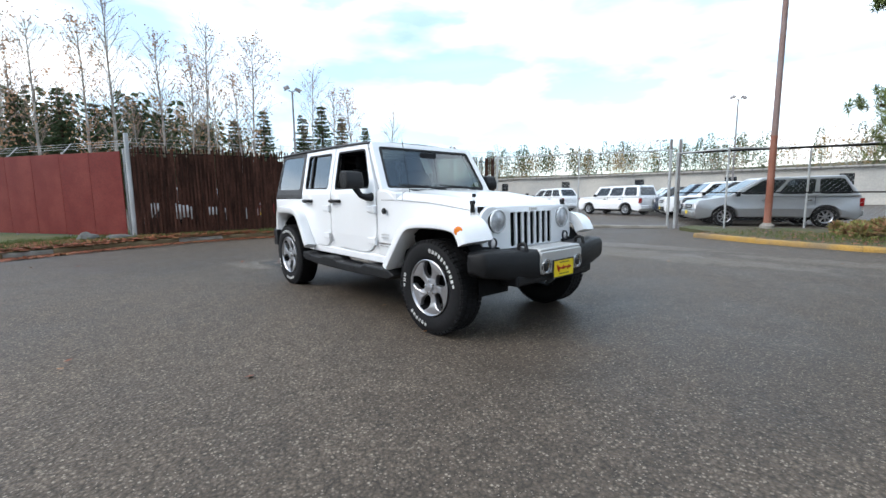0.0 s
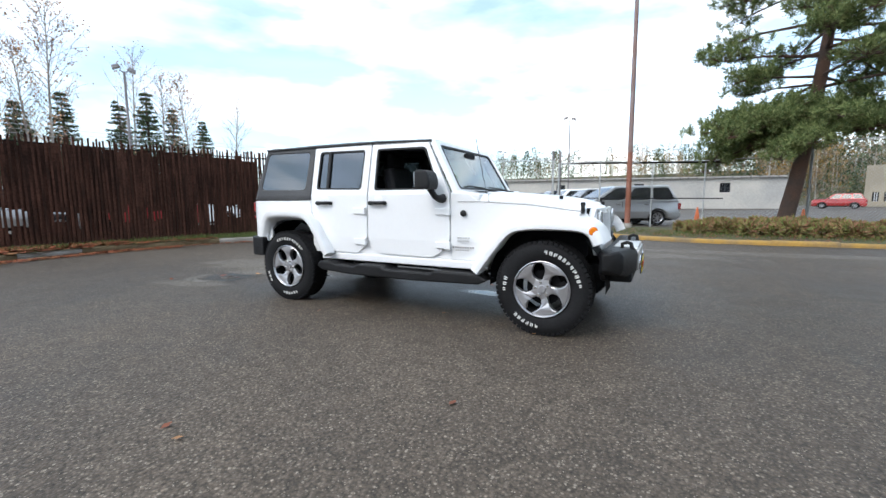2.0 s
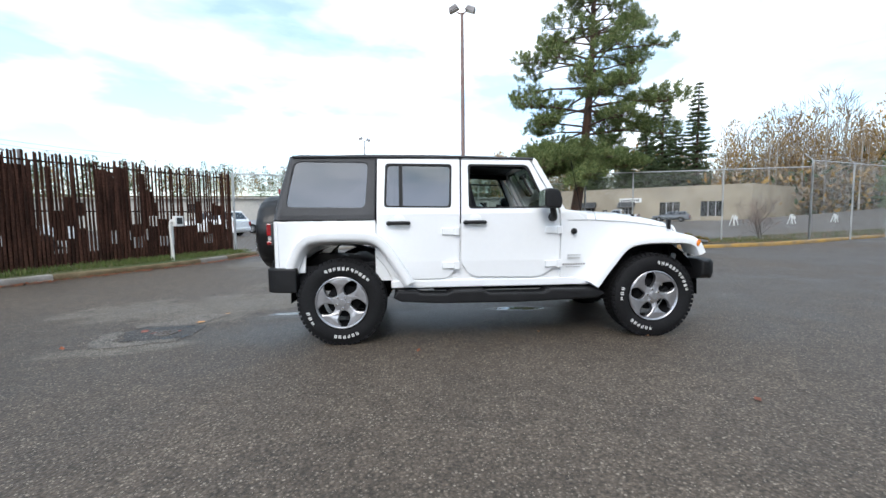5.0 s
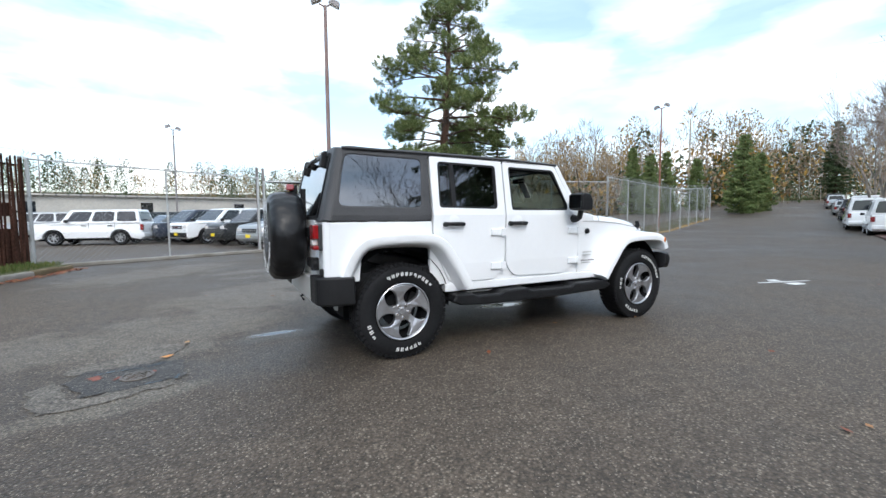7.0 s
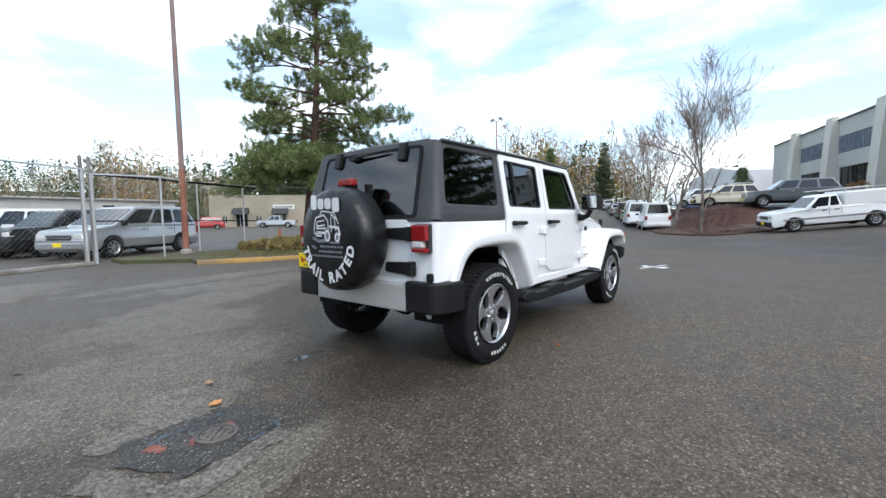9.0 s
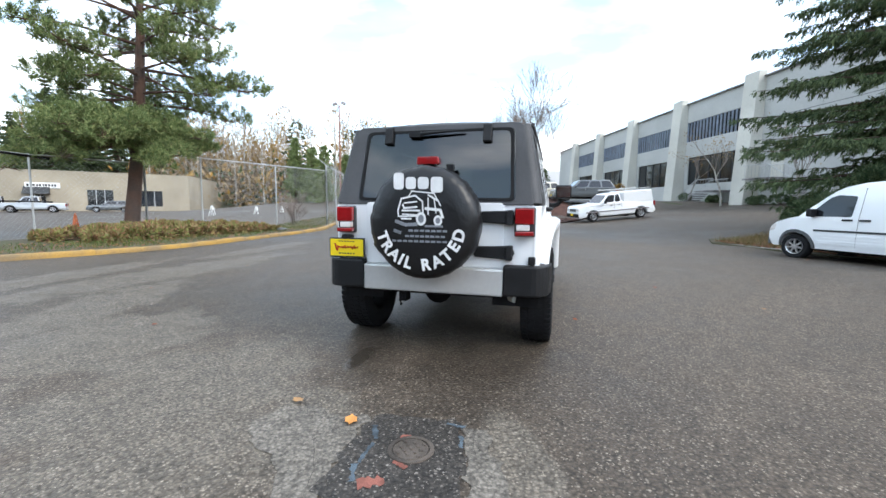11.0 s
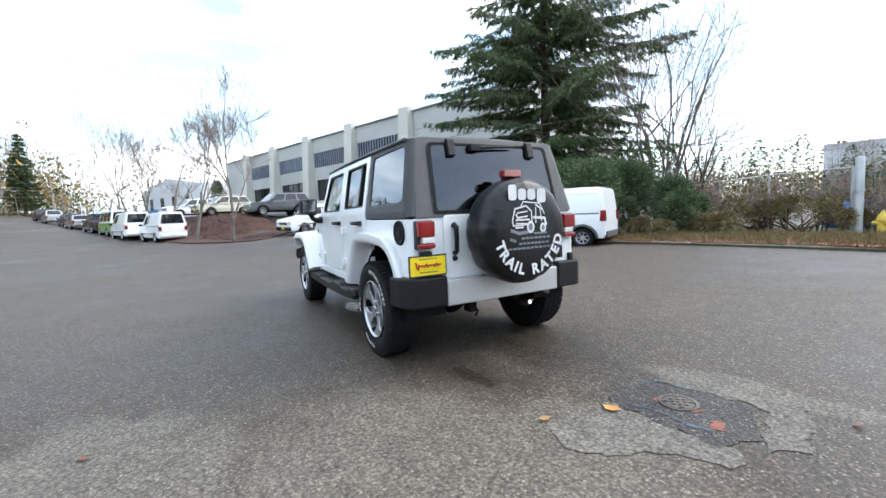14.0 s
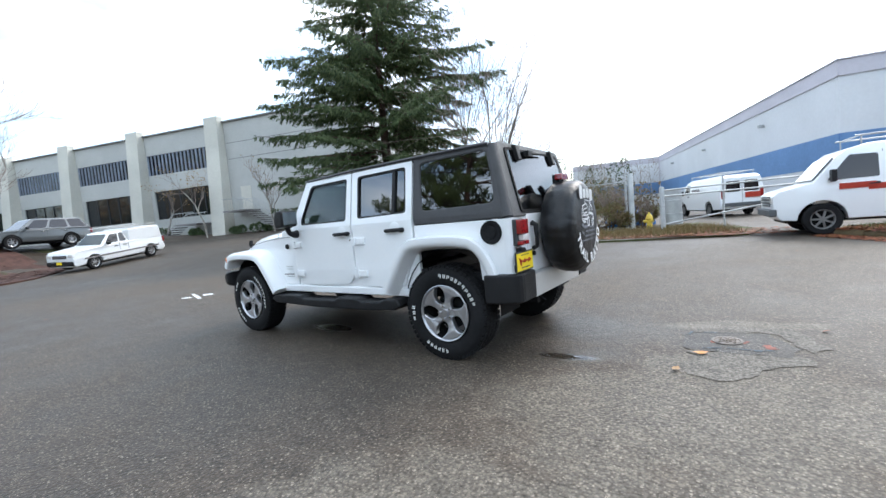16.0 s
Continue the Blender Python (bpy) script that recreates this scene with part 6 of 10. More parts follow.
# spare wheel in its printed cover
SP = (-2.255, -0.015, 1.012)
bm = bmesh.new()
prof = [(0.0, -0.158), (0.10, -0.158), (0.26, -0.153), (0.345, -0.138), (0.382, -0.105), (0.396, -0.04), (0.394, 0.05), (0.382, 0.10), (0.35, 0.13), (0.2, 0.14), (0.0, 0.14)]
rings = lathe(bm, prof, 120, "x", SP)
for v in bm.verts:
    r = math.hypot(v.co.y - SP[1], v.co.z - SP[2])
    if r > 0.30:
        a = math.atan2(v.co.z - SP[2], v.co.y - SP[1])
        k = 1 + 0.006 * math.sin(a * 15 + 4 * math.sin(a * 3) + 8 * v.co.x) + 0.004 * math.sin(a * 26 + 3 * math.sin(a * 5) - 20 * v.co.x) + 0.020 * noise.noise((v.co.x * 9, v.co.y * 9, v.co.z * 9))
        v.co.y, v.co.z = SP[1] + (v.co.y - SP[1]) * k, SP[2] + (v.co.z - SP[2]) * k
spare = part("spare_wheel_cover", bm, M["cover"], car, "black vinyl spare wheel cover with white print", smooth=60)
bm = bmesh.new()
rod(bm, (-2.13, -0.015, 1.012), (-2.05, -0.015, 1.012), 0.10, seg=14)
box(bm, (-2.11, -0.15, 1.28), (0.04, 0.05, 0.30))
part("spare_carrier", bm, M["black_plastic"], gate)
bm = bmesh.new()
prism(bm, rounded([(-0.097, 1.420), (0.069, 1.420), (0.064, 1.474), (-0.092, 1.474)], 0.01, 2), -2.24, -2.175, "x")
part("brake_lamp", bm, M["red_lens"], gate, "red high brake lamp", bevel=0.006)
bm = bmesh.new()
box(bm, (-2.17, -0.015, 1.41), (0.06, 0.08, 0.12))
part("brake_lamp_stalk", bm, M["black_plastic"], gate)

FX = SP[0] - 0.1595
# bold logo as four plain rounded blocks
bm = bmesh.new()
lift = [0]


def stroke(b, pts, w):
    pts = [Vector(p) for p in pts]
    for p, q in zip(pts, pts[1:]):
        lift[0] += 1
        x = FX - 0.00006 * lift[0]
        d = (q - p)
        n = Vector((-d.y, d.x)).normalized() * w / 2
        e = d.normalized() * w * 0.25
        b.faces.new([b.verts.new((x, SP[1] + v.x, SP[2] + v.y)) for v in (p - n - e, q - n + e, q + n + e, p + n - e)])


def blot(b, cx, cz, rx, rz, n=16):
    lift[0] += 1
    x = FX - 0.00006 * lift[0]
    b.faces.new([b.verts.new((x, SP[1] + cx + rx * math.cos(2 * math.pi * k / n), SP[2] + cz + rz * math.sin(2 * math.pi * k / n))) for k in range(n)])


for y0, y1, z0, z1 in ((0.112, 0.186, 0.226, 0.338), (0.026, 0.100, 0.228, 0.308), (-0.062, 0.014, 0.228, 0.308), (-0.160, -0.076, 0.205, 0.308)):
    lift[0] += 1
    bm.faces.new([bm.verts.new((FX - 0.00006 * lift[0], SP[1] + y, SP[2] + z)) for y, z in rounded([(y0, z0), (y1, z0), (y1, z1), (y0, z1)], 0.024, 4)])
part("logo", bm, M["print"], spare)
# drawing of a car in light strokes
bm = bmesh.new()
for pts, w in ([[(0.155, 0.085), (0.13, 0.165), (0.03, 0.185), (-0.02, 0.145)], 0.018], [[(0.075, 0.185), (0.055, 0.215), (-0.10, 0.20), (-0.145, 0.12)], 0.014], [[(-0.02, 0.145), (-0.025, 0.05), (0.15, 0.045)], 0.016],
               [[(0.15, 0.045), (0.155, 0.085)], 0.016], [[(-0.04, 0.10), (-0.145, 0.09), (-0.16, 0.04)], 0.03], [[(0.0, 0.085), (0.125, 0.085)], 0.020], [[(0.0, 0.055), (0.125, 0.060)], 0.014], [[(0.02, 0.145), (0.11, 0.135)], 0.016],
               [[(-0.06, 0.17), (-0.06, 0.06)], 0.016], [[(-0.10, 0.165), (-0.115, 0.07)], 0.014], [[(0.12, 0.125), (0.11, 0.10), (0.02, 0.11)], 0.020], [[(-0.06, 0.19), (-0.13, 0.15)], 0.02], [[(0.13, 0.03), (0.06, 0.03)], 0.02]):
    stroke(bm, pts, w * 0.62)
blot(bm, -0.010, 0.030, 0.036, 0.046), blot(bm, -0.128, 0.020, 0.030, 0.036)
part("car_drawing", bm, M["print"], spare)["kind"] = "stuff"
bm = bmesh.new()
blot(bm, -0.010, 0.030, 0.020, 0.028), blot(bm, -0.128, 0.020, 0.016, 0.020)
stroke(bm, [(0.17, 0.012), (0.10, -0.012), (0.02, -0.006)], 0.024), stroke(bm, [(-0.04, -0.018), (-0.16, -0.018)], 0.014)
for z, n, x0, st in ((-0.050, 7, 0.075, 0.040), (-0.088, 8, 0.10, 0.036), (-0.122, 10, 0.195, 0.040)):
    for k in range(n):
        stroke(bm, [(x0 - st * k, z), (x0 - st * k - st * 0.60, z)], 0.015)
stroke(bm, [(0.18, -0.052), (0.135, -0.066)], 0.022)
part("small_print", bm, M["print_grey"], spare)["kind"] = "stuff"


def letter_mesh(ch, size, mat_):
    cu = bpy.data.curves.new("letter", "FONT")
    cu.body, cu.size, cu.align_x, cu.align_y, cu.extrude, cu.offset = ch, size, "CENTER", "CENTER", 0.0006, 0.0042
    ob = new("letter", cu)
    dg = bpy.context.evaluated_depsgraph_get()
    me = bpy.data.meshes.new_from_object(ob.evaluated_get(dg))
    bpy.data.objects.remove(ob)
    me.materials.clear()
    me.materials.append(mat_)
    return me


WORDS = "TRAILRATED"
TURNS = (200, 214.5, 230, 242, 253, 279, 296, 312, 328, 344.5)
for ch, turn in zip(WORDS, TURNS):
    a = radians(turn)
    # seen from behind the car, y runs to the left
    r = 0.286
    u, w = r * math.cos(a), r * math.sin(a)
    o = new("letter", letter_mesh(ch, 0.108, M["print"]))
    o.parent = spare
    o.matrix_basis = Matrix.Translation((FX - 0.001, SP[1] - u, SP[2] + w)) @ Matrix(((0, 0, -1, 0), (-1, 0, 0, 0), (0, 1, 0, 0), (0, 0, 0, 1))) @ pose(0, 0, 0, 0, 0, math.degrees(a) + 90)

# wheels
def wheel_meshes():
    meshes = []
    # tyre, outer face towards -y
    bm = bmesh.new()
    prof = [(0.232, 0.10), (0.262, 0.122), (0.33, 0.130), (0.375, 0.120), (0.396, 0.098), (0.402, 0.05), (0.403, 0.0), (0.402, -0.05), (0.396, -0.098), (0.375, -0.120), (0.33, -0.130), (0.262, -0.122), (0.232, -0.10)]
    prof = [(r if r < 0.25 else 0.232 + (r - 0.232) * 0.958, y * (1.0 if abs(y) < 0.06 else 0.96)) for r, y in prof]
    lathe(bm, prof, 56, "y")
    for k in range(56):
        a = 2 * math.pi * (k + 0.5) / 56
        for y, off in ((-0.085, 0.0), (-0.03, 0.5), (0.03, 0.0), (0.085, 0.5)):
            aa = a + off * math.pi / 56
            box(bm, (0.394 * math.cos(aa), y, 0.394 * math.sin(aa)), (0.012, 0.042, 0.033), (0, -math.degrees(aa), 0))
        box(bm, (0.381 * math.cos(a), -0.106, 0.381 * math.sin(a)), (0.016, 0.016, 0.024 if k % 2 else 0.034), (0, -math.degrees(a), 0))
    meshes.append(("tyre", bm, M["tyre"], 50))
    # raised white lettering as plain blocks, with dark insides
    bm = bmesh.new()
    def block(a0, a1, r0, r1):
        y = -0.1272
        corners = []
        for r, a in ((r0, a0), (r1, a0), (r1, a1), (r0, a1)):
            corners.append(bm.verts.new((r * math.cos(a), y - 0.0012 + max(0.0, r - 0.330) * 0.28, r * math.sin(a))))
        bm.faces.new(corners)
    pick = random.Random(12)
    for start, n, stp in ((1.95, 11, 0.128), (5.10, 6, 0.128), (3.70, 3, 0.15)):
        for k in range(n):
            a = start - stp * k
            w = stp * 0.66
            for part_of in range(2):
                wide = w * pick.uniform(0.30, 0.42)
                block(a - w * 0.5 * part_of, a - w * 0.5 * part_of - wide, 0.298 + pick.choice((0, 0, 0.010)), 0.329)
    bmesh.ops.recalc_face_normals(bm, faces=bm.faces[:])
    meshes.append(("tyre_lettering", bm, M["tyre_white"], 0))
    # rim barrel
    bm = bmesh.new()
    lathe(bm, [(0.236, -0.112), (0.238, -0.119), (0.233, -0.122), (0.226, -0.117), (0.222, -0.105)], 48, "y")
    meshes.append(("rim", bm, M["rim"], 40))
    bm = bmesh.new()
    lathe(bm, [(0.215, -0.106), (0.205, 0.06), (0.232, 0.10)], 40, "y")
    meshes.append(("barrel", bm, M["steel_dark"], 40))
    bm = bmesh.new()
    lathe(bm, [(0.0, -0.01), (0.150, -0.01), (0.150, 0.01), (0.0, 0.01)], 30, "y")
    rod(bm, (0, 0.01, 0), (0, 0.1, 0), 0.09, seg=16)
    box(bm, (0.12, -0.005, 0.07), (0.07, 0.06, 0.12), (0, 30, 0))
    meshes.append(("brake_disc", bm, M["steel_dark"], 40))
    return meshes


def spoke_mesh(k):
    bm = bmesh.new()
    a0 = 2 * math.pi * k / 5 + math.pi / 2
    c, s_ = math.cos(a0), math.sin(a0)
    # broad at the rim, narrow at the waist
    out = [(0.030, -0.042), (0.070, -0.034), (0.095, -0.022), (0.13, -0.024), (0.16, -0.046), (0.182, -0.086), (0.190, -0.118), (0.222, -0.05), (0.224, 0.0), (0.216, 0.06), (0.198, 0.105), (0.178, 0.066), (0.15, 0.046), (0.12, 0.038), (0.090, 0.036), (0.070, 0.036), (0.030, 0.046)]
    front = []
    back = []
    for r, w in out:
        x, z = r * c - w * s_, r * s_ + w * c
        d = -0.108 + 0.016 * smooth_step(0.20, 0.08, r)
        front.append(bm.verts.new((x, d, z)))
        back.append(bm.verts.new((x, d + 0.05, z)))
    bm.faces.new(front), bm.faces.new(back[::-1])
    n = len(out)
    for i in range(n):
        bm.faces.new((front[i], back[i], back[(i + 1) % n], front[(i + 1) % n]))
    bmesh.ops.recalc_face_normals(bm, faces=bm.faces[:])
    return bm


def hub_mesh():
    bm = bmesh.new()
    lathe(bm, [(0.0, -0.112), (0.030, -0.111), (0.034, -0.104), (0.034, -0.085)], 20, "y")
    lathe(bm, [(0.078, -0.092), (0.060, -0.094), (0.0, -0.094)], 20, "y")
    return bm


def nut_mesh(k):
    bm = bmesh.new()
    a = 2 * math.pi * (k + 0.5) / 5 + math.pi / 2
    rod(bm, (0.056 * math.cos(a), -0.088, 0.056 * math.sin(a)), (0.056 * math.cos(a), -0.108, 0.056 * math.sin(a)), 0.012, seg=6)
    return bm


first = None
for x, s in ((AX, -1), (AX, 1), (-AX, -1), (-AX, 1)):
    turn = pose(x, s * 0.770, HUB, 0, 7 + 31 * (x > 0) + 12 * s, 0 if s < 0 else 180)
    if first is None:
        tyre_data = [(n, b, m, sm) for n, b, m, sm in wheel_meshes()]
        w = thing("wheel", (0, 0, 0), "alloy wheel with a white-lettered off-road tyre", "")
        del w["label"]
        w.parent = car
        made = {}
        for n, b, m, sm in tyre_data:
            made[n] = part(n, b, m, w, smooth=sm if sm else None)
            if n == "tyre_lettering":
                made[n]["kind"] = "stuff"
        for k in range(5):
            part("spoke", spoke_mesh(k), M["rim"], w, bevel=0.008)
        part("hub_cap", hub_mesh(), M["rim"], w, smooth=40)
        for k in range(5):
            part("wheel_nut", nut_mesh(k), M["chrome"], w)
        first = w
        w.matrix_basis = turn
    else:
        w = copy_thing(first, turn)

# inside: seats, dashboard, wheel, roll bars
def seat(x, y, wide=0.5):
    b = bmesh.new()
    box(b, (x, y, 0.86), (0.50, wide, 0.16))
    st = part("seat", b, M["seat"], car, bevel=0.05, seg=3)
    b = bmesh.new()
    box(b, (x - 0.27, y, 1.18), (0.13, wide * 0.95, 0.60), (0, -14, 0), 0.9)
    part("backrest", b, M["seat"], st, bevel=0.04, seg=3)
    b = bmesh.new()
    box(b, (x - 0.36, y, 1.55), (0.09, 0.25, 0.17), (0, -8, 0))
    part("headrest", b, M["seat"], st, bevel=0.035, seg=3)


for x, y, wd in ((0.05, 0.36, 0.5), (0.05, -0.36, 0.5), (-0.85, 0.30, 0.62), (-0.85, -0.36, 0.55)):
    seat(x, y, wd)
bm = bmesh.new()
prism(bm, rounded([(0.40, 0.85), (0.66, 0.85), (0.66, 1.20), (0.52, 1.225), (0.42, 1.16)], 0.04, 3), -0.70, 0.70, "y")
dash = part("dashboard", bm, M["interior"], car, bevel=0.02)
bm = bmesh.new()
mt = pose(0.30, 0.37, 1.13, 0, 62, 0)
ring = [mt @ Vector((0.185 * math.cos(2 * math.pi * k / 24), 0.185 * math.sin(2 * math.pi * k / 24), 0)) for k in range(25)]
sweep(bm, ring, 0.016, 8)
rod(bm, mt @ Vector((-0.18, 0, 0)), mt @ Vector((0.18, 0, 0)), 0.02)
rod(bm, mt @ Vector((0, 0, 0)), (0.5, 0.37, 1.02), 0.04)
part("steering_wheel", bm, M["interior"], car, smooth=60)
for s in (1, -1):
    bm = bmesh.new()
    sweep(bm, [(0.36, s * 0.60, 1.64), (-0.40, s * 0.60, 1.68), (-1.15, s * 0.60, 1.68), (-1.75, s * 0.62, 1.10)], 0.03, 8)
    sweep(bm, [(-0.42, s * 0.60, 1.68), (-0.45, s * 0.68, 0.75)], 0.03, 8)
    part("roll_bar", bm, M["interior"], car, smooth=60)
for x in (-0.42, -1.15):
    bm = bmesh.new()
    rod(bm, (x, -0.6, 1.68), (x, 0.6, 1.68), 0.03)
    part("cross_bar", bm, M["interior"], car, smooth=60)
bm = bmesh.new()
box(bm, (0.42, 0.0, 1.60), (0.03, 0.22, 0.06))
part("rear_view_mirror", bm, M["interior"], car, bevel=0.01)
bm = bmesh.new()
box(bm, (-0.35, 0, 0.735), (2.3, 1.5, 0.02))
part("carpet", bm, M["interior"], car)
bm = bmesh.new()
box(bm, (1.3, 0, 0.80), (0.9, 1.05, 0.40))
part("engine_bay", bm, M["steel_dark"], car)


# ---- trees, woods, shrubs ----
def frames_for(d, rng):
    """Two unit vectors square to each direction, turned at random."""
    ref = np.where(np.abs(d[:, 2:3]) > 0.9, np.array([[1.0, 0, 0]]), np.array([[0, 0, 1.0]]))
    u = np.cross(d, ref)
    u /= np.linalg.norm(u, axis=1, keepdims=True) + 1e-9
    v = np.cross(d, u)
    a = rng.uniform(0, 2 * np.pi, (len(d), 1))
    return u * np.cos(a) + v * np.sin(a), -u * np.sin(a) + v * np.cos(a)


def blades(p, d, length, width, rng):
    """Long pointed leaves or needle sprays: each a bent pair of triangles from p along d."""
    n = len(p)
    u, v = frames_for(d, rng)
    L, W = np.reshape(length, (-1, 1)) * np.ones((n, 1)), np.reshape(width, (-1, 1)) * np.ones((n, 1))
    mid = p + d * L * 0.45 + v * L * 0.06
    verts = np.stack([p, mid + u * W / 2, p + d * L, mid - u * W / 2], 1).reshape(-1, 3)
    faces = np.arange(4 * n).reshape(-1, 4)
    return verts, faces


def unit(v):
    return v / (np.linalg.norm(v, axis=1, keepdims=True) + 1e-9)


def limbs(segs, sides=5):
    """Tapered bars from rows of (a, b, ra, rb)."""
    a, b = np.array([s[0] for s in segs], float), np.array([s[1] for s in segs], float)
    ra, rb = np.array([s[2] for s in segs], float), np.array([s[3] for s in segs], float)
    d = unit(b - a)
    ref = np.where(np.abs(d[:, 2:3]) > 0.9, np.array([[1.0, 0, 0]]), np.array([[0, 0, 1.0]]))
    u = unit(np.cross(d, ref))
    v = np.cross(d, u)
    ang = 2 * np.pi * np.arange(sides) / sides
    ring = u[:, None] * np.cos(ang)[None, :, None] + v[:, None] * np.sin(ang)[None, :, None]
    verts = np.concatenate([a[:, None] + ring * ra[:, None, None], b[:, None] + ring * rb[:, None, None]], 1).reshape(-1, 3)
    base = (np.arange(len(segs)) * 2 * sides)[:, None, None]
    k = np.arange(sides)
    quad = np.stack([k, (k + 1) % sides, (k + 1) % sides + sides, k + sides], 1)[None]
    return verts, (base + quad).reshape(-1, 4)


def trunk_mesh(name, pts, radii, mat_, root, seg=10):
    bm = bmesh.new()
    sweep(bm, pts, list(radii), seg)
    for v in bm.verts:
        v.co += Vector((noise.noise(v.co * 1.7), noise.noise(v.co * 1.7 + Vector((5, 0, 0))), 0)) * 0.03
    return part(name, bm, mat_, root, smooth=60)


def spruce(at, high, reach, seed, dense=1.0, size=1.0, name="spruce_tree", label="tall dark green spruce with drooping branches", low=0.1, mat_=None, step=0.030):
    rng = np.random.default_rng(seed)
    root = thing(name, at, label, "tree")
    trunk_mesh("trunk", [(0, 0, -0.2), (0.05, 0.03, high * 0.3), (-0.04, 0.05, high * 0.7), (0, 0, high)], [high * 0.022, high * 0.017, high * 0.009, 0.02], M["bark"], root)
    P, D, S, segs = [], [], [], []
    z = high * low
    while z < high * 0.985:
        f = z / high
        n = 5 if f < 0.85 else 4
        a0 = rng.uniform(0, 6.28)
        for k in range(n):
            if rng.random() < 0.12:
                continue
            a = a0 + 6.28 * k / n + rng.uniform(-0.5, 0.5)
            L = reach * (1 - f) ** 0.72 * rng.uniform(0.62, 1.1) * (0.75 + 0.25 * min(1, (f - low) / 0.12)) + 0.12
            out = np.array([math.cos(a), math.sin(a), 0])
            m = max(4, int(L / 0.16))
            s = np.linspace(0.12, 1, m)
            rise = (0.12 - 0.55 * s + 0.42 * s * s) * L * 0.75
            line = np.array([0, 0, z]) + out * (L * s)[:, None] + np.array([0, 0, 1]) * rise[:, None]
            line += rng.normal(0, 0.02, line.shape)
            for i in range(0, m - 1, 2):
                j = min(i + 2, m - 1)
                segs.append((line[i], line[j], 0.03 * L / 3 * (1 - s[i]) + 0.006, 0.03 * L / 3 * (1 - s[j]) + 0.004))
            side = np.array([-out[1], out[0], 0])
            per = max(3, int(9 * dense))
            for i in range(m):
                wide = 0.42 * L * (1 - s[i]) ** 0.7 + 0.10
                q = rng.uniform(-1, 1, per)
                p = line[i] + side * (q * wide * 0.75)[:, None] + out * (np.abs(q) * -0.05 + rng.uniform(-0.08, 0.08, per))[:, None]
                p[:, 2] -= np.abs(q) * wide * 0.28 + rng.uniform(0, 0.10, per)
                d = out * 0.75 + side * (q * 0.8)[:, None] + np.array([0, 0, -0.55]) + rng.normal(0, 0.28, (per, 3))
                P.append(p), D.append(d), S.append(np.full(per, 1.0))
        z += high * step * rng.uniform(0.8, 1.25) + 0.05
    P, D = np.concatenate(P), unit(np.concatenate(D))
    v, f = blades(P, D, rng.uniform(0.16, 0.34, len(P)) * size, rng.uniform(0.035, 0.08, len(P)) * size, rng)
    vb, fb = limbs(segs)
    soup("branchwork", vb, fb, M["bark"], root)
    soup("needle_canopy", v, f, mat_ or M["spruce"], root)
    return root


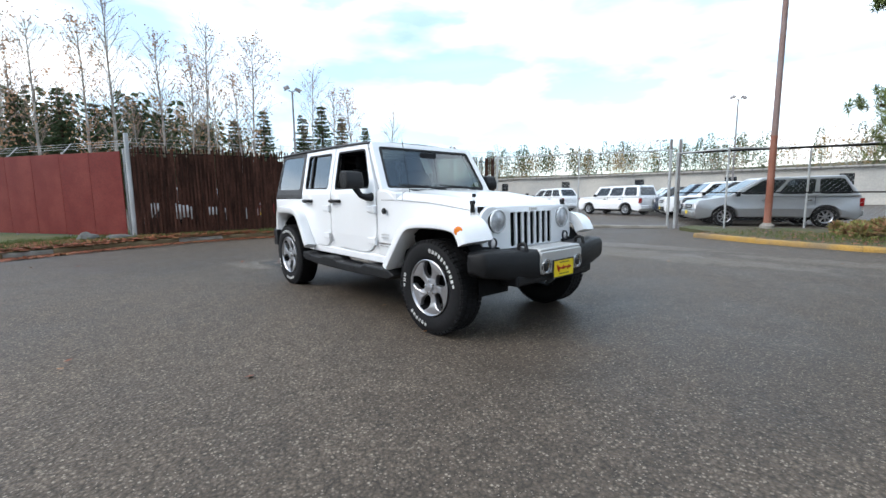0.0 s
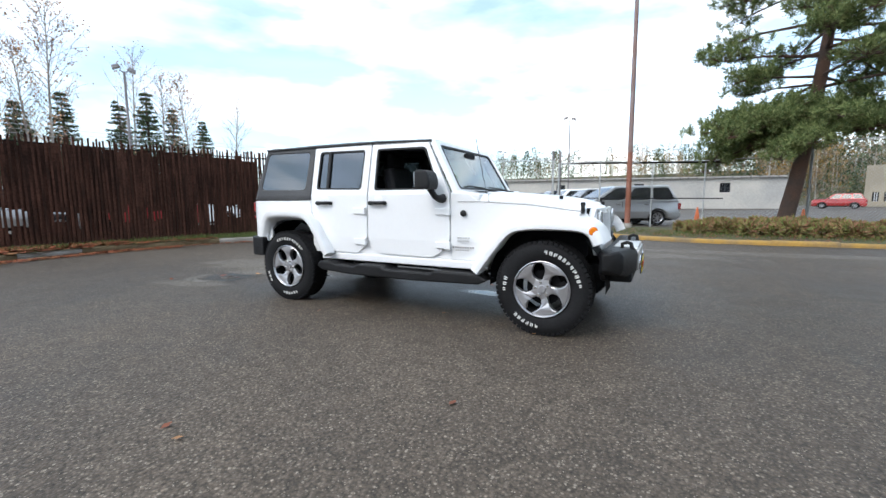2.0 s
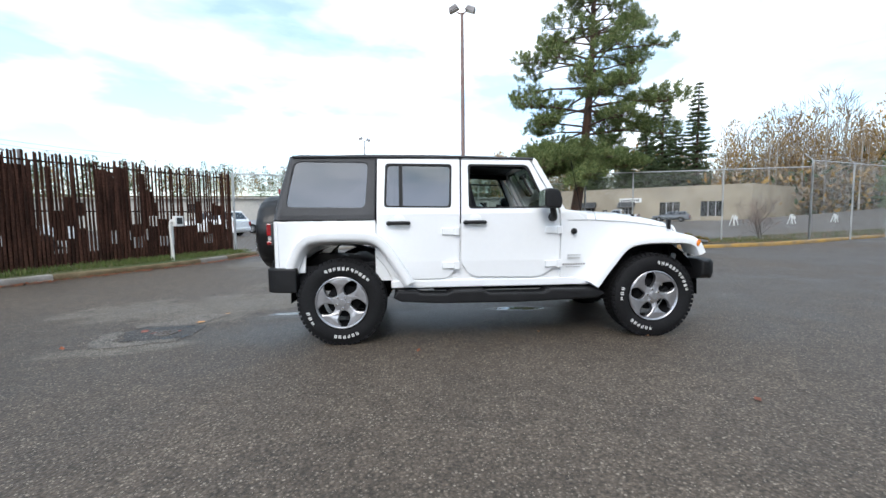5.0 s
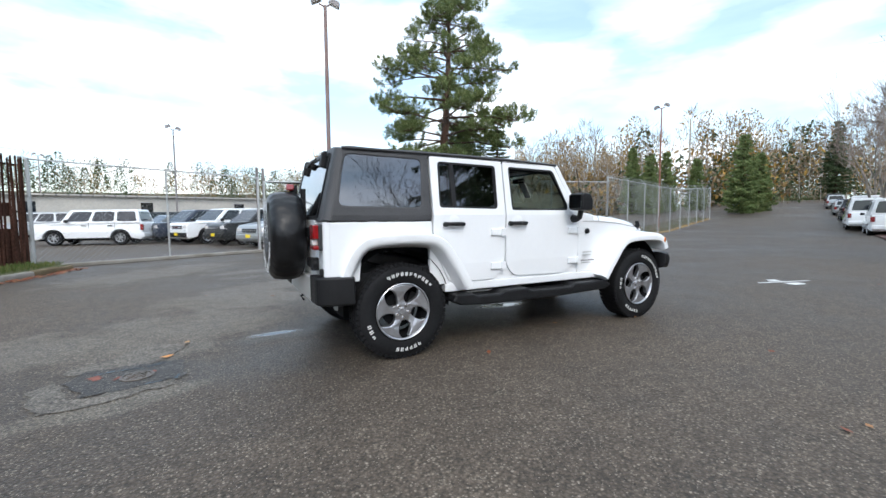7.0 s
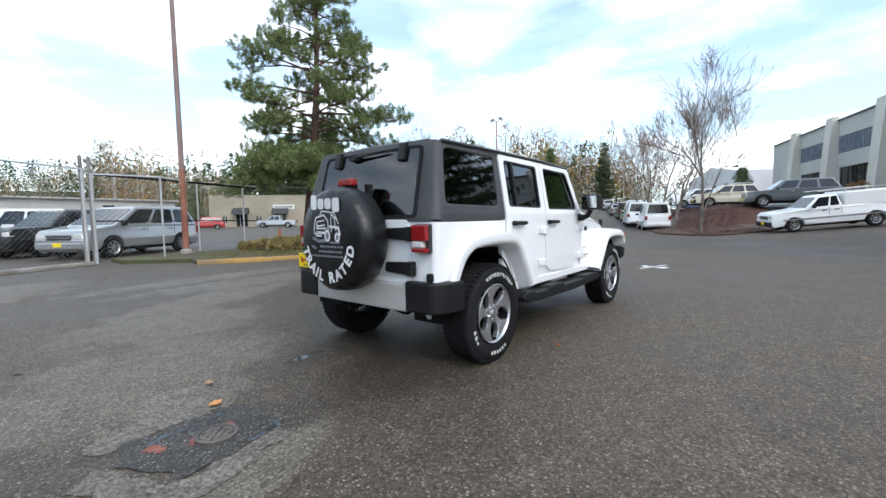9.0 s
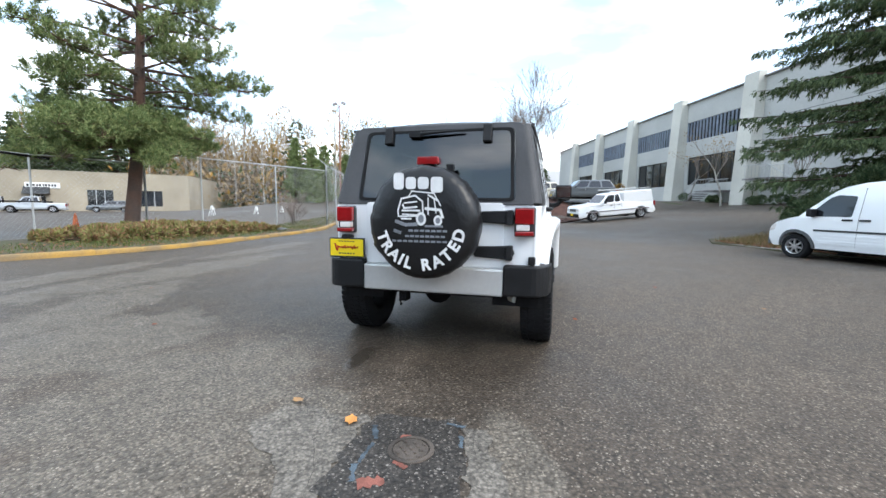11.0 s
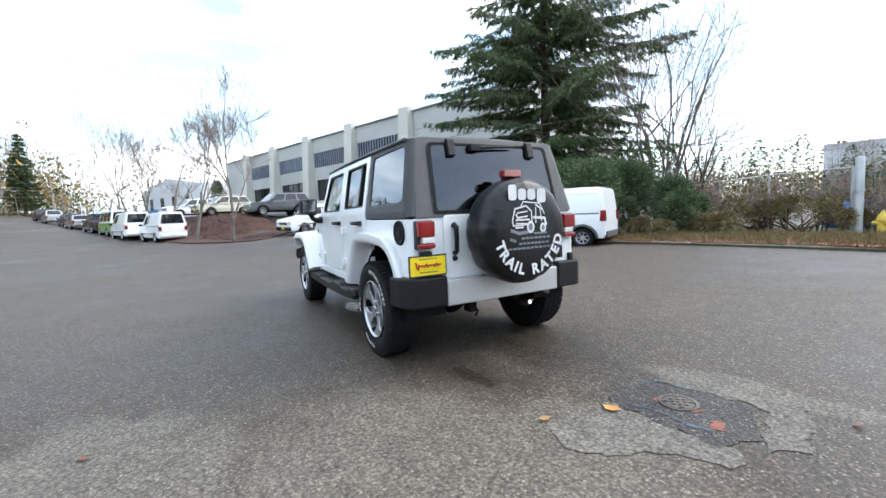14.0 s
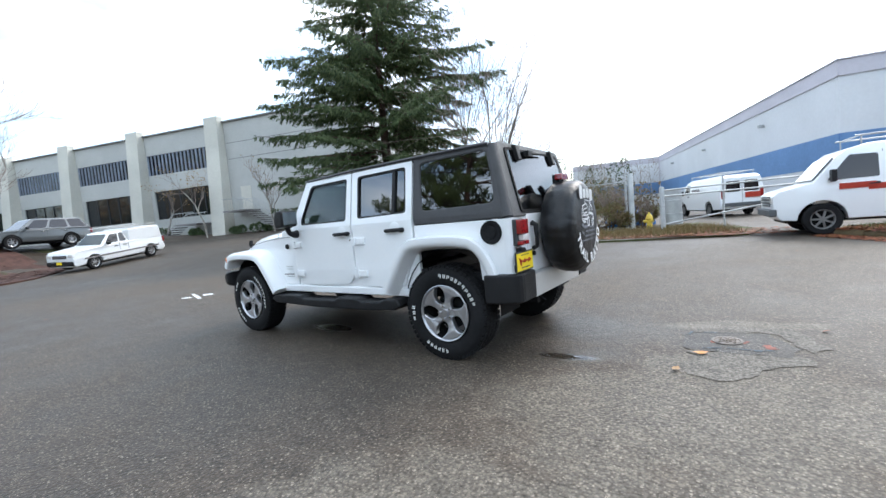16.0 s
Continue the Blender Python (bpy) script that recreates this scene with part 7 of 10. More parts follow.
def pine(at, high, seed, lean=(0.0, 0.0)):
    """An open pine: a bushy low skirt, a bare stretch of trunk, then long limbs that each carry dense needle clouds towards the end."""
    rng = np.random.default_rng(seed)
    root = thing("pine_tree", at, "tall leaning pine with reddish bark and open green crown", "tree")
    def axis(z):
        f = z / high
        return np.array([lean[0] * (1 - (1 - f) ** 2) + 0.10 * math.sin(3 * f), lean[1] * f + 0.1 * math.sin(4 * f + 1), z])
    zs = np.linspace(-0.15, high, 14)
    trunk_mesh("trunk", [axis(z) for z in zs], [0.21 * (1 - 0.86 * (max(z, 0) / high)) + 0.03 for z in zs], M["pine_bark"], root, 12)
    P, D, segs = [], [], []

    def pad(c, size, out, flat=0.62):
        """A cloud of upturned shoots, long along the limb; each shoot is a brush of needles."""
        k = int(30 * size * size) + 7
        side = np.array([-out[1], out[0], 0])
        a, r = rng.uniform(0, 6.28, k), np.sqrt(rng.uniform(0.0, 1, k))
        base = (out * (np.cos(a) * r * 0.85)[:, None] + side * (np.sin(a) * r * 0.70)[:, None]) * size
        base[:, 2] += (rng.uniform(-0.35, 1.0, k) * (1 - r * r * 0.85)) * flat * size
        grow = unit(unit(base + 1e-6) * 0.55 + np.array([0, 0, 0.75]) + rng.normal(0, 0.25, base.shape))
        for j in range(0, k, 3):
            segs.append((c - np.array([0, 0, 0.05]), c + base[j], 0.010, 0.005))
        per = 38
        q = np.repeat(base, per, 0) + np.repeat(grow, per, 0) * rng.uniform(-0.09, 0.15, (k * per, 1))
        d = unit(np.repeat(grow, per, 0) * 0.55 + rng.normal(0, 0.60, (k * per, 3)))
        P.append(c + q), D.append(d)

    def limb(z, a, L, droop, pads, size, first=0.45):
        o = axis(z)
        out = np.array([math.cos(a), math.sin(a), 0])
        pts = [o, o + out * L * 0.5 + np.array([0, 0, droop * L * 0.40 + 0.12]), o + out * L + np.array([0, 0, droop * L])]
        pts[1][:2] += rng.normal(0, 0.10, 2)
        segs.append((pts[0], pts[1], 0.024 + 0.011 * L, 0.014 + 0.007 * L))
        segs.append((pts[1], pts[2], 0.014 + 0.007 * L, 0.010))
        side = np.array([-out[1], out[0], 0])
        for i in range(pads):
            t = first + (1.0 - first) * (i + 0.8) / pads
            c = (pts[0] * (1 - 2 * t) + pts[1] * 2 * t) if t < 0.5 else (pts[1] * (2 - 2 * t) + pts[2] * (2 * t - 1))
            c2 = c + side * rng.normal(0, 0.13 * L * (1.1 - 0.6 * t)) + np.array([0, 0, rng.uniform(0.0, 0.14)])
            segs.append((c - out * 0.35 * t, c2, 0.016, 0.008))
            pad(c2, size * rng.uniform(0.8, 1.15), out)

    # the bushy skirt, lower on the side towards the yard
    for k in range(26):
        a = radians(rng.uniform(118, 250) if k < 15 else rng.uniform(-110, 118))
        z = rng.uniform(2.7, 3.7)
        west = 0.5 - 0.5 * math.cos(a)
        L = rng.uniform(1.2, 2.2) + 1.5 * west * rng.uniform(0.3, 1.0)
        limb(z, a, L, rng.uniform(-0.40, 0.02) if west > 0.5 else rng.uniform(-0.15, 0.10), 4, 0.72, 0.25)
    for k in range(9):
        limb(rng.uniform(3.1, 3.7), k * 0.7 + rng.uniform(-0.2, 0.2), rng.uniform(0.7, 1.5), rng.uniform(0.10, 0.40), 2, 0.60, 0.5)
    # the open crown in loose tiers
    for z, reach, n, size, pads in ((4.6, 2.8, 6, 0.80, 2), (5.4, 3.1, 6, 0.86, 3), (6.1, 3.0, 6, 0.80, 2), (6.9, 2.7, 6, 0.76, 2), (7.6, 2.5, 6, 0.74, 2), (8.3, 2.1, 6, 0.70, 2), (8.9, 1.8, 6, 0.68, 1), (9.4, 1.5, 6, 0.66, 1), (9.9, 1.15, 5, 0.62, 1), (10.3, 0.8, 5, 0.58, 1), (10.8, 0.4, 3, 0.50, 1)):
        a0 = rng.uniform(0, 6.28)
        for j in range(n):
            a = a0 + 6.28 * j / n + rng.uniform(-0.35, 0.35)
            L = reach * rng.uniform(0.72, 1.12)
            limb(z + rng.uniform(-0.3, 0.3), a, L, rng.uniform(-0.20, 0.04) if z < 6.2 else rng.uniform(-0.10, 0.16), pads, size, 0.58 if pads > 1 else 0.7)
    pad(axis(high - 0.1), 0.42, np.array([1.0, 0, 0]), 0.8)
    # dead inner twigs
    for k in range(60):
        z = rng.uniform(3.9, 9.2)
        a, L = rng.uniform(0, 6.28), rng.uniform(0.4, 1.3)
        segs.append((axis(z), axis(z) + np.array([math.cos(a) * L, math.sin(a) * L, rng.uniform(-0.35, 0.25)]), 0.014, 0.004))
    P, D = np.concatenate(P), np.concatenate(D)
    v, f = blades(P, D, rng.uniform(0.11, 0.19, len(P)), rng.uniform(0.016, 0.028, len(P)), rng)
    vb, fb = limbs(segs, 5)
    soup("branchwork", vb, fb, M["pine_bark"], root)
    soup("needle_canopy", v, f, M["pine"], root)


def great_spruce(at, high, reach, seed):
    """A broad old spruce: long boughs with side twigs that hang in fringes."""
    rng = np.random.default_rng(seed)
    root = thing("spruce_tree", at, "tall dark green spruce with drooping branches", "tree")
    trunk_mesh("trunk", [(0, 0, -0.2), (0.05, 0.03, high * 0.3), (-0.04, 0.05, high * 0.7), (0, 0, high)], [high * 0.019, high * 0.015, high * 0.008, 0.02], M["bark"], root)
    P, D, segs = [], [], []
    z = high * 0.07
    while z < high * 0.985:
        f = z / high
        n = 7 if f < 0.8 else 5
        a0 = rng.uniform(0, 6.28)
        for k in range(n):
            if rng.random() < 0.22:
                continue
            a = a0 + 6.28 * k / n + rng.uniform(-0.45, 0.45)
            L = reach * min(1.0, (1 - f) * 2.15) ** 0.9 * rng.uniform(0.38, 1.12) + 0.15
            out = np.array([math.cos(a), math.sin(a), 0])
            side = np.array([-out[1], out[0], 0])
            m = max(4, int(L / 0.20))
            s_ = np.linspace(0.10, 1, m)
            rise = (0.22 * s_ - 0.62 * s_ * s_ + 0.34 * s_ ** 3) * L * rng.uniform(0.5, 1.2) + rng.uniform(0.0, 0.22) * L * s_ * (0.4 + f)
            line = np.array([0, 0, z + rng.uniform(-0.25, 0.25)]) + out * (L * s_)[:, None] + np.array([0, 0, 1]) * rise[:, None]
            line += rng.normal(0, 0.03, line.shape)
            for i in range(0, m - 1, 2):
                j = min(i + 2, m - 1)
                segs.append((line[i], line[j], 0.011 * L * (1 - s_[i]) + 0.008, 0.011 * L * (1 - s_[j]) + 0.005))
            for i in range(m):
                for sg in (-1, 1):
                    if rng.random() < 0.18:
                        continue
                    tw = (0.20 * L * (1 - s_[i]) ** 0.6 + 0.22) * rng.uniform(0.45, 1.1)
                    dirn = unit((out * 0.75 + side * sg * rng.uniform(0.5, 1.1) + np.array([0, 0, rng.uniform(-0.35, 0.05)]))[None])[0]
                    q = int(tw / 0.060) + 2
                    t = np.linspace(0.05, 1, q)[:, None]
                    p = line[i] + dirn * tw * t + np.array([0, 0, -0.30]) * tw * t * t
                    rep_ = 3
                    p = np.repeat(p, rep_, 0) + rng.normal(0, 0.025, (q * rep_, 3))
                    hang = rng.uniform(0.15, 1.3, (q * rep_, 1))
                    d = unit(dirn * 0.7 + np.array([0, 0, -1.0]) * hang + rng.normal(0, 0.35, (q * rep_, 3)))
                    P.append(p), D.append(d)
        z += 0.36 * rng.uniform(0.8, 1.25)
    P, D = np.concatenate(P), np.concatenate(D)
    v, f = blades(P, D, rng.uniform(0.13, 0.26, len(P)), rng.uniform(0.030, 0.055, len(P)), rng)
    vb, fb = limbs(segs, 5)
    soup("branchwork", vb, fb, M["bark"], root)
    soup("needle_canopy", v, f, M["spruce"], root)
    return root


def branching(rng, base, d, L, r, depth, out, up=0.12, spread=0.55, tips=None, kids=(2, 4)):
    """Bare limbs, forking again and again, as rows for limbs()."""
    p = np.array(base, float)
    d = np.array(d, float)
    n = 3
    joints = [p]
    for k in range(n):
        d = d + rng.normal(0, 0.10, 3) + np.array([0, 0, up * 0.3])
        d /= np.linalg.norm(d)
        q = p + d * L / n
        out.append((p, q, r * (1 - 0.25 * k / n), r * (1 - 0.25 * (k + 1) / n)))
        p = q
        joints.append(p)
    if depth == 0:
        if tips is not None:
            tips.append(p)
        return
    for k in range(rng.integers(*kids)):
        nd = d + rng.normal(0, spread, 3) + np.array([0, 0, up])
        nd /= np.linalg.norm(nd)
        start = joints[-1] if k == 0 else joints[rng.integers(1, n + 1)]
        branching(rng, start, nd, L * rng.uniform(0.55, 0.82), r * rng.uniform(0.42, 0.62), depth - 1, out, up, spread, tips, kids)


def bare_tree(at, high, seed, stems=1, depth=5, mat_=None, label="", name="bare_tree", spread=0.5, leaves=0, r=0.09, leaf_mat=None, up=0.14, kids=(2, 5)):
    rng = np.random.default_rng(seed)
    root = thing(name, at, label or "leafless tree with fine grey twigs", "tree")
    segs, tips = [], []
    for s in range(stems):
        d = np.array([rng.normal(0, 0.16 if stems > 1 else 0.04), rng.normal(0, 0.16 if stems > 1 else 0.04), 1.0])
        branching(rng, (rng.normal(0, 0.1) * (stems > 1), rng.normal(0, 0.1) * (stems > 1), -0.1), d, high * 0.36, r, depth, segs, up, spread, tips, kids)
    big = [s for s in segs if s[2] > r * 0.4]
    thin = [s for s in segs if s[2] <= r * 0.4]
    v, f = limbs(big, 7)
    soup("trunk", v, f, mat_ or M["bark_grey"], root)
    v, f = limbs([(a, b, max(ra, 0.006), max(rb, 0.005)) for a, b, ra, rb in thin], 3)
    soup("twigwork", v, f, M["twig"], root)
    if leaves:
        t = np.array(tips)
        p = t[rng.integers(0, len(t), leaves)] + rng.normal(0, 0.16, (leaves, 3))
        v, f = blades(p, unit(rng.normal(0, 1, (leaves, 3))), rng.uniform(0.08, 0.16, leaves), 0.08, rng)
        soup("leafage", v, f, leaf_mat or M["far_gold"], root)
    return root


def slim_tree(at, high, seed, leaves, label):
    """A tall single stem with many fine side twigs and a few last leaves."""
    rng = np.random.default_rng(seed)
    root = thing("birch_tree", at, label, "tree")
    n = 10
    line = [np.array([0, 0, -0.1])]
    bend = rng.normal(0, 0.02, 2)
    for k in range(1, n + 1):
        bend = bend + rng.normal(0, 0.012, 2)
        line.append(np.array([line[-1][0] + bend[0] * high / n, line[-1][1] + bend[1] * high / n, high * k / n]))
    r0 = 0.0085 * high
    stem = [(line[k], line[k + 1], r0 * (1 - 0.9 * k / n) + 0.01, r0 * (1 - 0.9 * (k + 1) / n) + 0.01) for k in range(n)]
    twigs, tips = [], []
    for k in range(70):
        f = 0.28 + 0.70 * (k + rng.uniform(0, 1)) / 70
        i = min(n - 1, int(f * n))
        o = line[i] + (line[i + 1] - line[i]) * (f * n - i)
        a = k * 2.4 + rng.uniform(-0.6, 0.6)
        L = high * (0.05 + 0.17 * math.sin(math.pi * min(1, (1.02 - f) / 0.8)) ** 0.9) * rng.uniform(0.5, 1.1)
        d = unit(np.array([[math.cos(a), math.sin(a), rng.uniform(0.8, 1.7)]]))[0]
        m = o + d * L * 0.5
        e = m + unit((d + np.array([0, 0, 0.35]))[None])[0] * L * 0.5
        twigs += [(o, m, 0.022, 0.015), (m, e, 0.015, 0.006)]
        tips.append(e)
        for j in range(5):
            q = o + (m - o) * rng.uniform(0.4, 1) if j < 2 else m + (e - m) * rng.uniform(0, 0.9)
            t = q + unit((d + rng.normal(0, 0.45, 3))[None])[0] * L * rng.uniform(0.18, 0.42)
            twigs.append((q, t, 0.012, 0.006))
            tips.append(t)
    v, f = limbs(stem, 8)
    soup("trunk", v, f, M["birch"], root)
    v, f = limbs(twigs, 4)
    soup("twigwork", v, f, M["twig"], root)
    if leaves:
        t = np.array(tips)
        p = t[rng.integers(0, len(t), leaves)] + rng.normal(0, 0.14, (leaves, 3))
        v, f = blades(p, unit(rng.normal(0, 1, (leaves, 3))), rng.uniform(0.15, 0.27, leaves), 0.13, rng)
        soup("leafage", v, f, M["last_leaf"], root)


def mound(name, at, size, n, mat_, seed, blade=(0.16, 0.34), wide=(0.04, 0.09), label="", stems=True, lift=0.45, kind="", fine=1.0):
    """A shrub: stems from the base and sprays that stand out from an uneven dome."""
    rng = np.random.default_rng(seed)
    root = thing(name, at, label, "shrub", kind=kind)
    lobes = max(5, int(size[0] * size[1] * 2.2 * fine * fine))
    centre = np.stack([rng.uniform(-0.75, 0.75, lobes) * size[0], rng.uniform(-0.75, 0.75, lobes) * size[1], np.zeros(lobes)], 1)
    rr = np.hypot(centre[:, 0] / size[0], centre[:, 1] / size[1])
    centre[:, 2] = size[2] * (0.62 - 0.42 * rr ** 2) * rng.uniform(0.7, 1.15, lobes)
    rad = np.array([size[0], size[1], size[2]]).mean() * rng.uniform(0.24, 0.40, lobes) / fine
    k = rng.integers(0, lobes, n)
    d = unit(rng.normal(0, 1, (n, 3)) + np.array([0, 0, lift]))
    p = centre[k] + d * (rad[k] * rng.uniform(0.35, 1.0, n) ** 0.5)[:, None]
    ok = p[:, 2] > 0.02
    p, d = p[ok], d[ok]
    v, f = blades(p, unit(d + rng.normal(0, 0.35, d.shape)), rng.uniform(*blade, len(p)), rng.uniform(*wide, len(p)), rng)
    soup("foliage", v, f, mat_, root)
    if stems:
        segs = [((rng.normal(0, 0.15), rng.normal(0, 0.15), 0), c, 0.03, 0.008) for c in centre]
        v, f = limbs(segs, 4)
        soup("stemwork", v, f, M["bark"], root)
    return root


def polar(az, dist, eye=(4.1, -3.07)):
    return eye[0] + dist * math.cos(radians(az)), eye[1] + dist * math.sin(radians(az))


# the pine on the verge and the spruce behind the van
pine((5.75, 12.75, 0.08), 11.2, 7, (0.80, 0.2))
great_spruce((12.4, -14.0, 0.0), 17.2, 6.1, 11)
bare_tree((9.1, -18.8, 0.0), 13.5, 3, stems=9, depth=5, label="many-stemmed leafless tree with fine twigs", mat_=M["bark_grey"], r=0.075, spread=0.40, up=0.10)
for k, (x, y, h) in enumerate([(1.2, -15.4, 2.9), (2.6, -14.4, 2.2), (3.2, -16.6, 3.2), (0.4, -16.4, 2.6), (4.4, -15.0, 2.4), (5.6, -16.6, 3.4), (-0.2, -14.9, 1.9)]):
    bare_tree((x, y, 0.03), h * 0.72, 140 + k, stems=7, depth=4, label="thin brown saplings in the undergrowth", name="sapling", mat_=M["bark"], r=0.020, spread=0.34, up=0.22, leaves=120, leaf_mat=M["thicket"])
bare_tree((-13.0, -19.0, 0.0), 12.0, 17, stems=3, depth=5, label="tall leafless tree beyond the lot", mat_=M["bark"], r=0.16, spread=0.46)
bare_tree((7.8, -19.5, 0.0), 7.5, 5, stems=4, depth=4, label="small leafless tree in the undergrowth", mat_=M["bark"], r=0.06, spread=0.42, up=0.22)

# slim trees in the mulch bed
for k, (x, y, h, sd) in enumerate([(22.9, 0.9, 9.0, 21), (26.0, 2.9, 9.2, 22), (29.5, 4.4, 9.0, 23), (33.5, 6.0, 9.5, 24), (37.5, 7.6, 9.5, 25), (42.0, 9.2, 9.5, 26), (47.0, 10.6, 9.5, 27)]):
    bare_tree((x, y, height(x, y)), h, sd, depth=6, spread=0.40, r=0.095, label="slim leafless street tree in the mulch bed", leaves=40 if k % 3 == 2 else 0, up=0.20, kids=(3, 5) if k < 2 else (2, 5))
for x, y, h, sd, lv in [(32.2, -13.2, 6.5, 31, 260), (37.0, -12.2, 5.2, 32, 30), (26.4, -15.6, 6.4, 33, 60)]:
    bare_tree((x, y, height(x, y)), h, sd, depth=4, spread=0.45, mat_=M["birch"], label="slim white birch with a few orange leaves", name="birch_tree", leaves=lv, r=0.085)
x, y = polar(15.8, 110, (-4.9, 1.8))
spruce((x, y, height(x, y)), 15.5, 3.0, 37, 1.2, 2.2, label="tall lone fir at the end of the road", low=0.1, mat_=M["far_green"])
spruce((52, 1.0, height(52, 1.0)), 4.6, 1.5, 35, 0.7, 1.5, label="young dark spruce before the offices")

# tall thin trees behind the fences
for k, (px, top, d) in enumerate([(18, 22, 42), (88, 45, 50), (45, 75, 55), (178, 55, 46), (218, 8, 40), (312, 78, 48), (350, 110, 52), (378, 62, 46), (440, 140, 55), (458, 88, 50), (562, 140, 60), (602, 170, 62), (636, 172, 62), (690, 184, 70), (-60, 30, 44), (-130, 60, 48), (262, 180, 50)]):
    az = 138.3 + math.degrees(math.atan((784 - px) / 742))
    x, y = polar(az, d)
    h = 1.14 + d * (350 - top) / math.hypot(742, px - 784) * 0.97
    slim_tree((x, y, 0), h * 1.03, 50 + k, (900, 200, 380)[k % 3] if k not in (4, 13) else 40, "tall thin pale-barked tree with sparse autumn leaves")

# single dark firs that stand above the slat fence
for k, (px, top, d) in enumerate([(578, 196, 60), (545, 212, 62), (478, 208, 58), (428, 222, 60), (378, 225, 60), (612, 222, 66), (652, 236, 70), (300, 205, 52), (268, 198, 55), (130, 160, 60), (55, 172, 52), (190, 190, 60), (100, 185, 66)]):
    az = 138.3 + math.degrees(math.atan((784 - px) / 742))
    x, y = polar(az, d)
    h = 1.14 + d * (350 - top) / math.hypot(742, px - 784)
    spruce((x, y, 0), h * 1.06, h * 0.20, 80 + k, 1.3, 1.5, name="fir_tree", label="distant dark green fir above the fence", low=0.06, mat_=M["far_green"])

# firs and yellow trees past the tan store
for k, (az, d, h, rr) in enumerate([(62.7, 105, 17, 4.4), (60.3, 100, 23, 5.0), (58.6, 102, 27, 4.8), (57.2, 108, 22, 4.4), (55.0, 104, 29, 5.2), (66.0, 105, 15, 4.2), (38, 62, 11, 2.4), (36, 60, 9.5, 2.2), (34.2, 64, 10, 2.4), (31, 70, 9.0, 2.2), (26.4, 58, 11.0, 2.9), (24.9, 63, 8.6, 2.3)]):
    x, y = polar(az, d, (-1.0, -3.0))
    near = d < 80
    spruce((x, y, height(x, y)), h * (0.85 if near else 1), rr * (0.8 if near else 1), 120 + k, 1.3 if near else 1.0, 1.5 if near else 2.3, name="fir_tree", label="green fir at the edge of the woods", low=0.05 if near else 0.22, step=0.026 if near else 0.024, mat_=M["mid_green" if near else "far_green"])


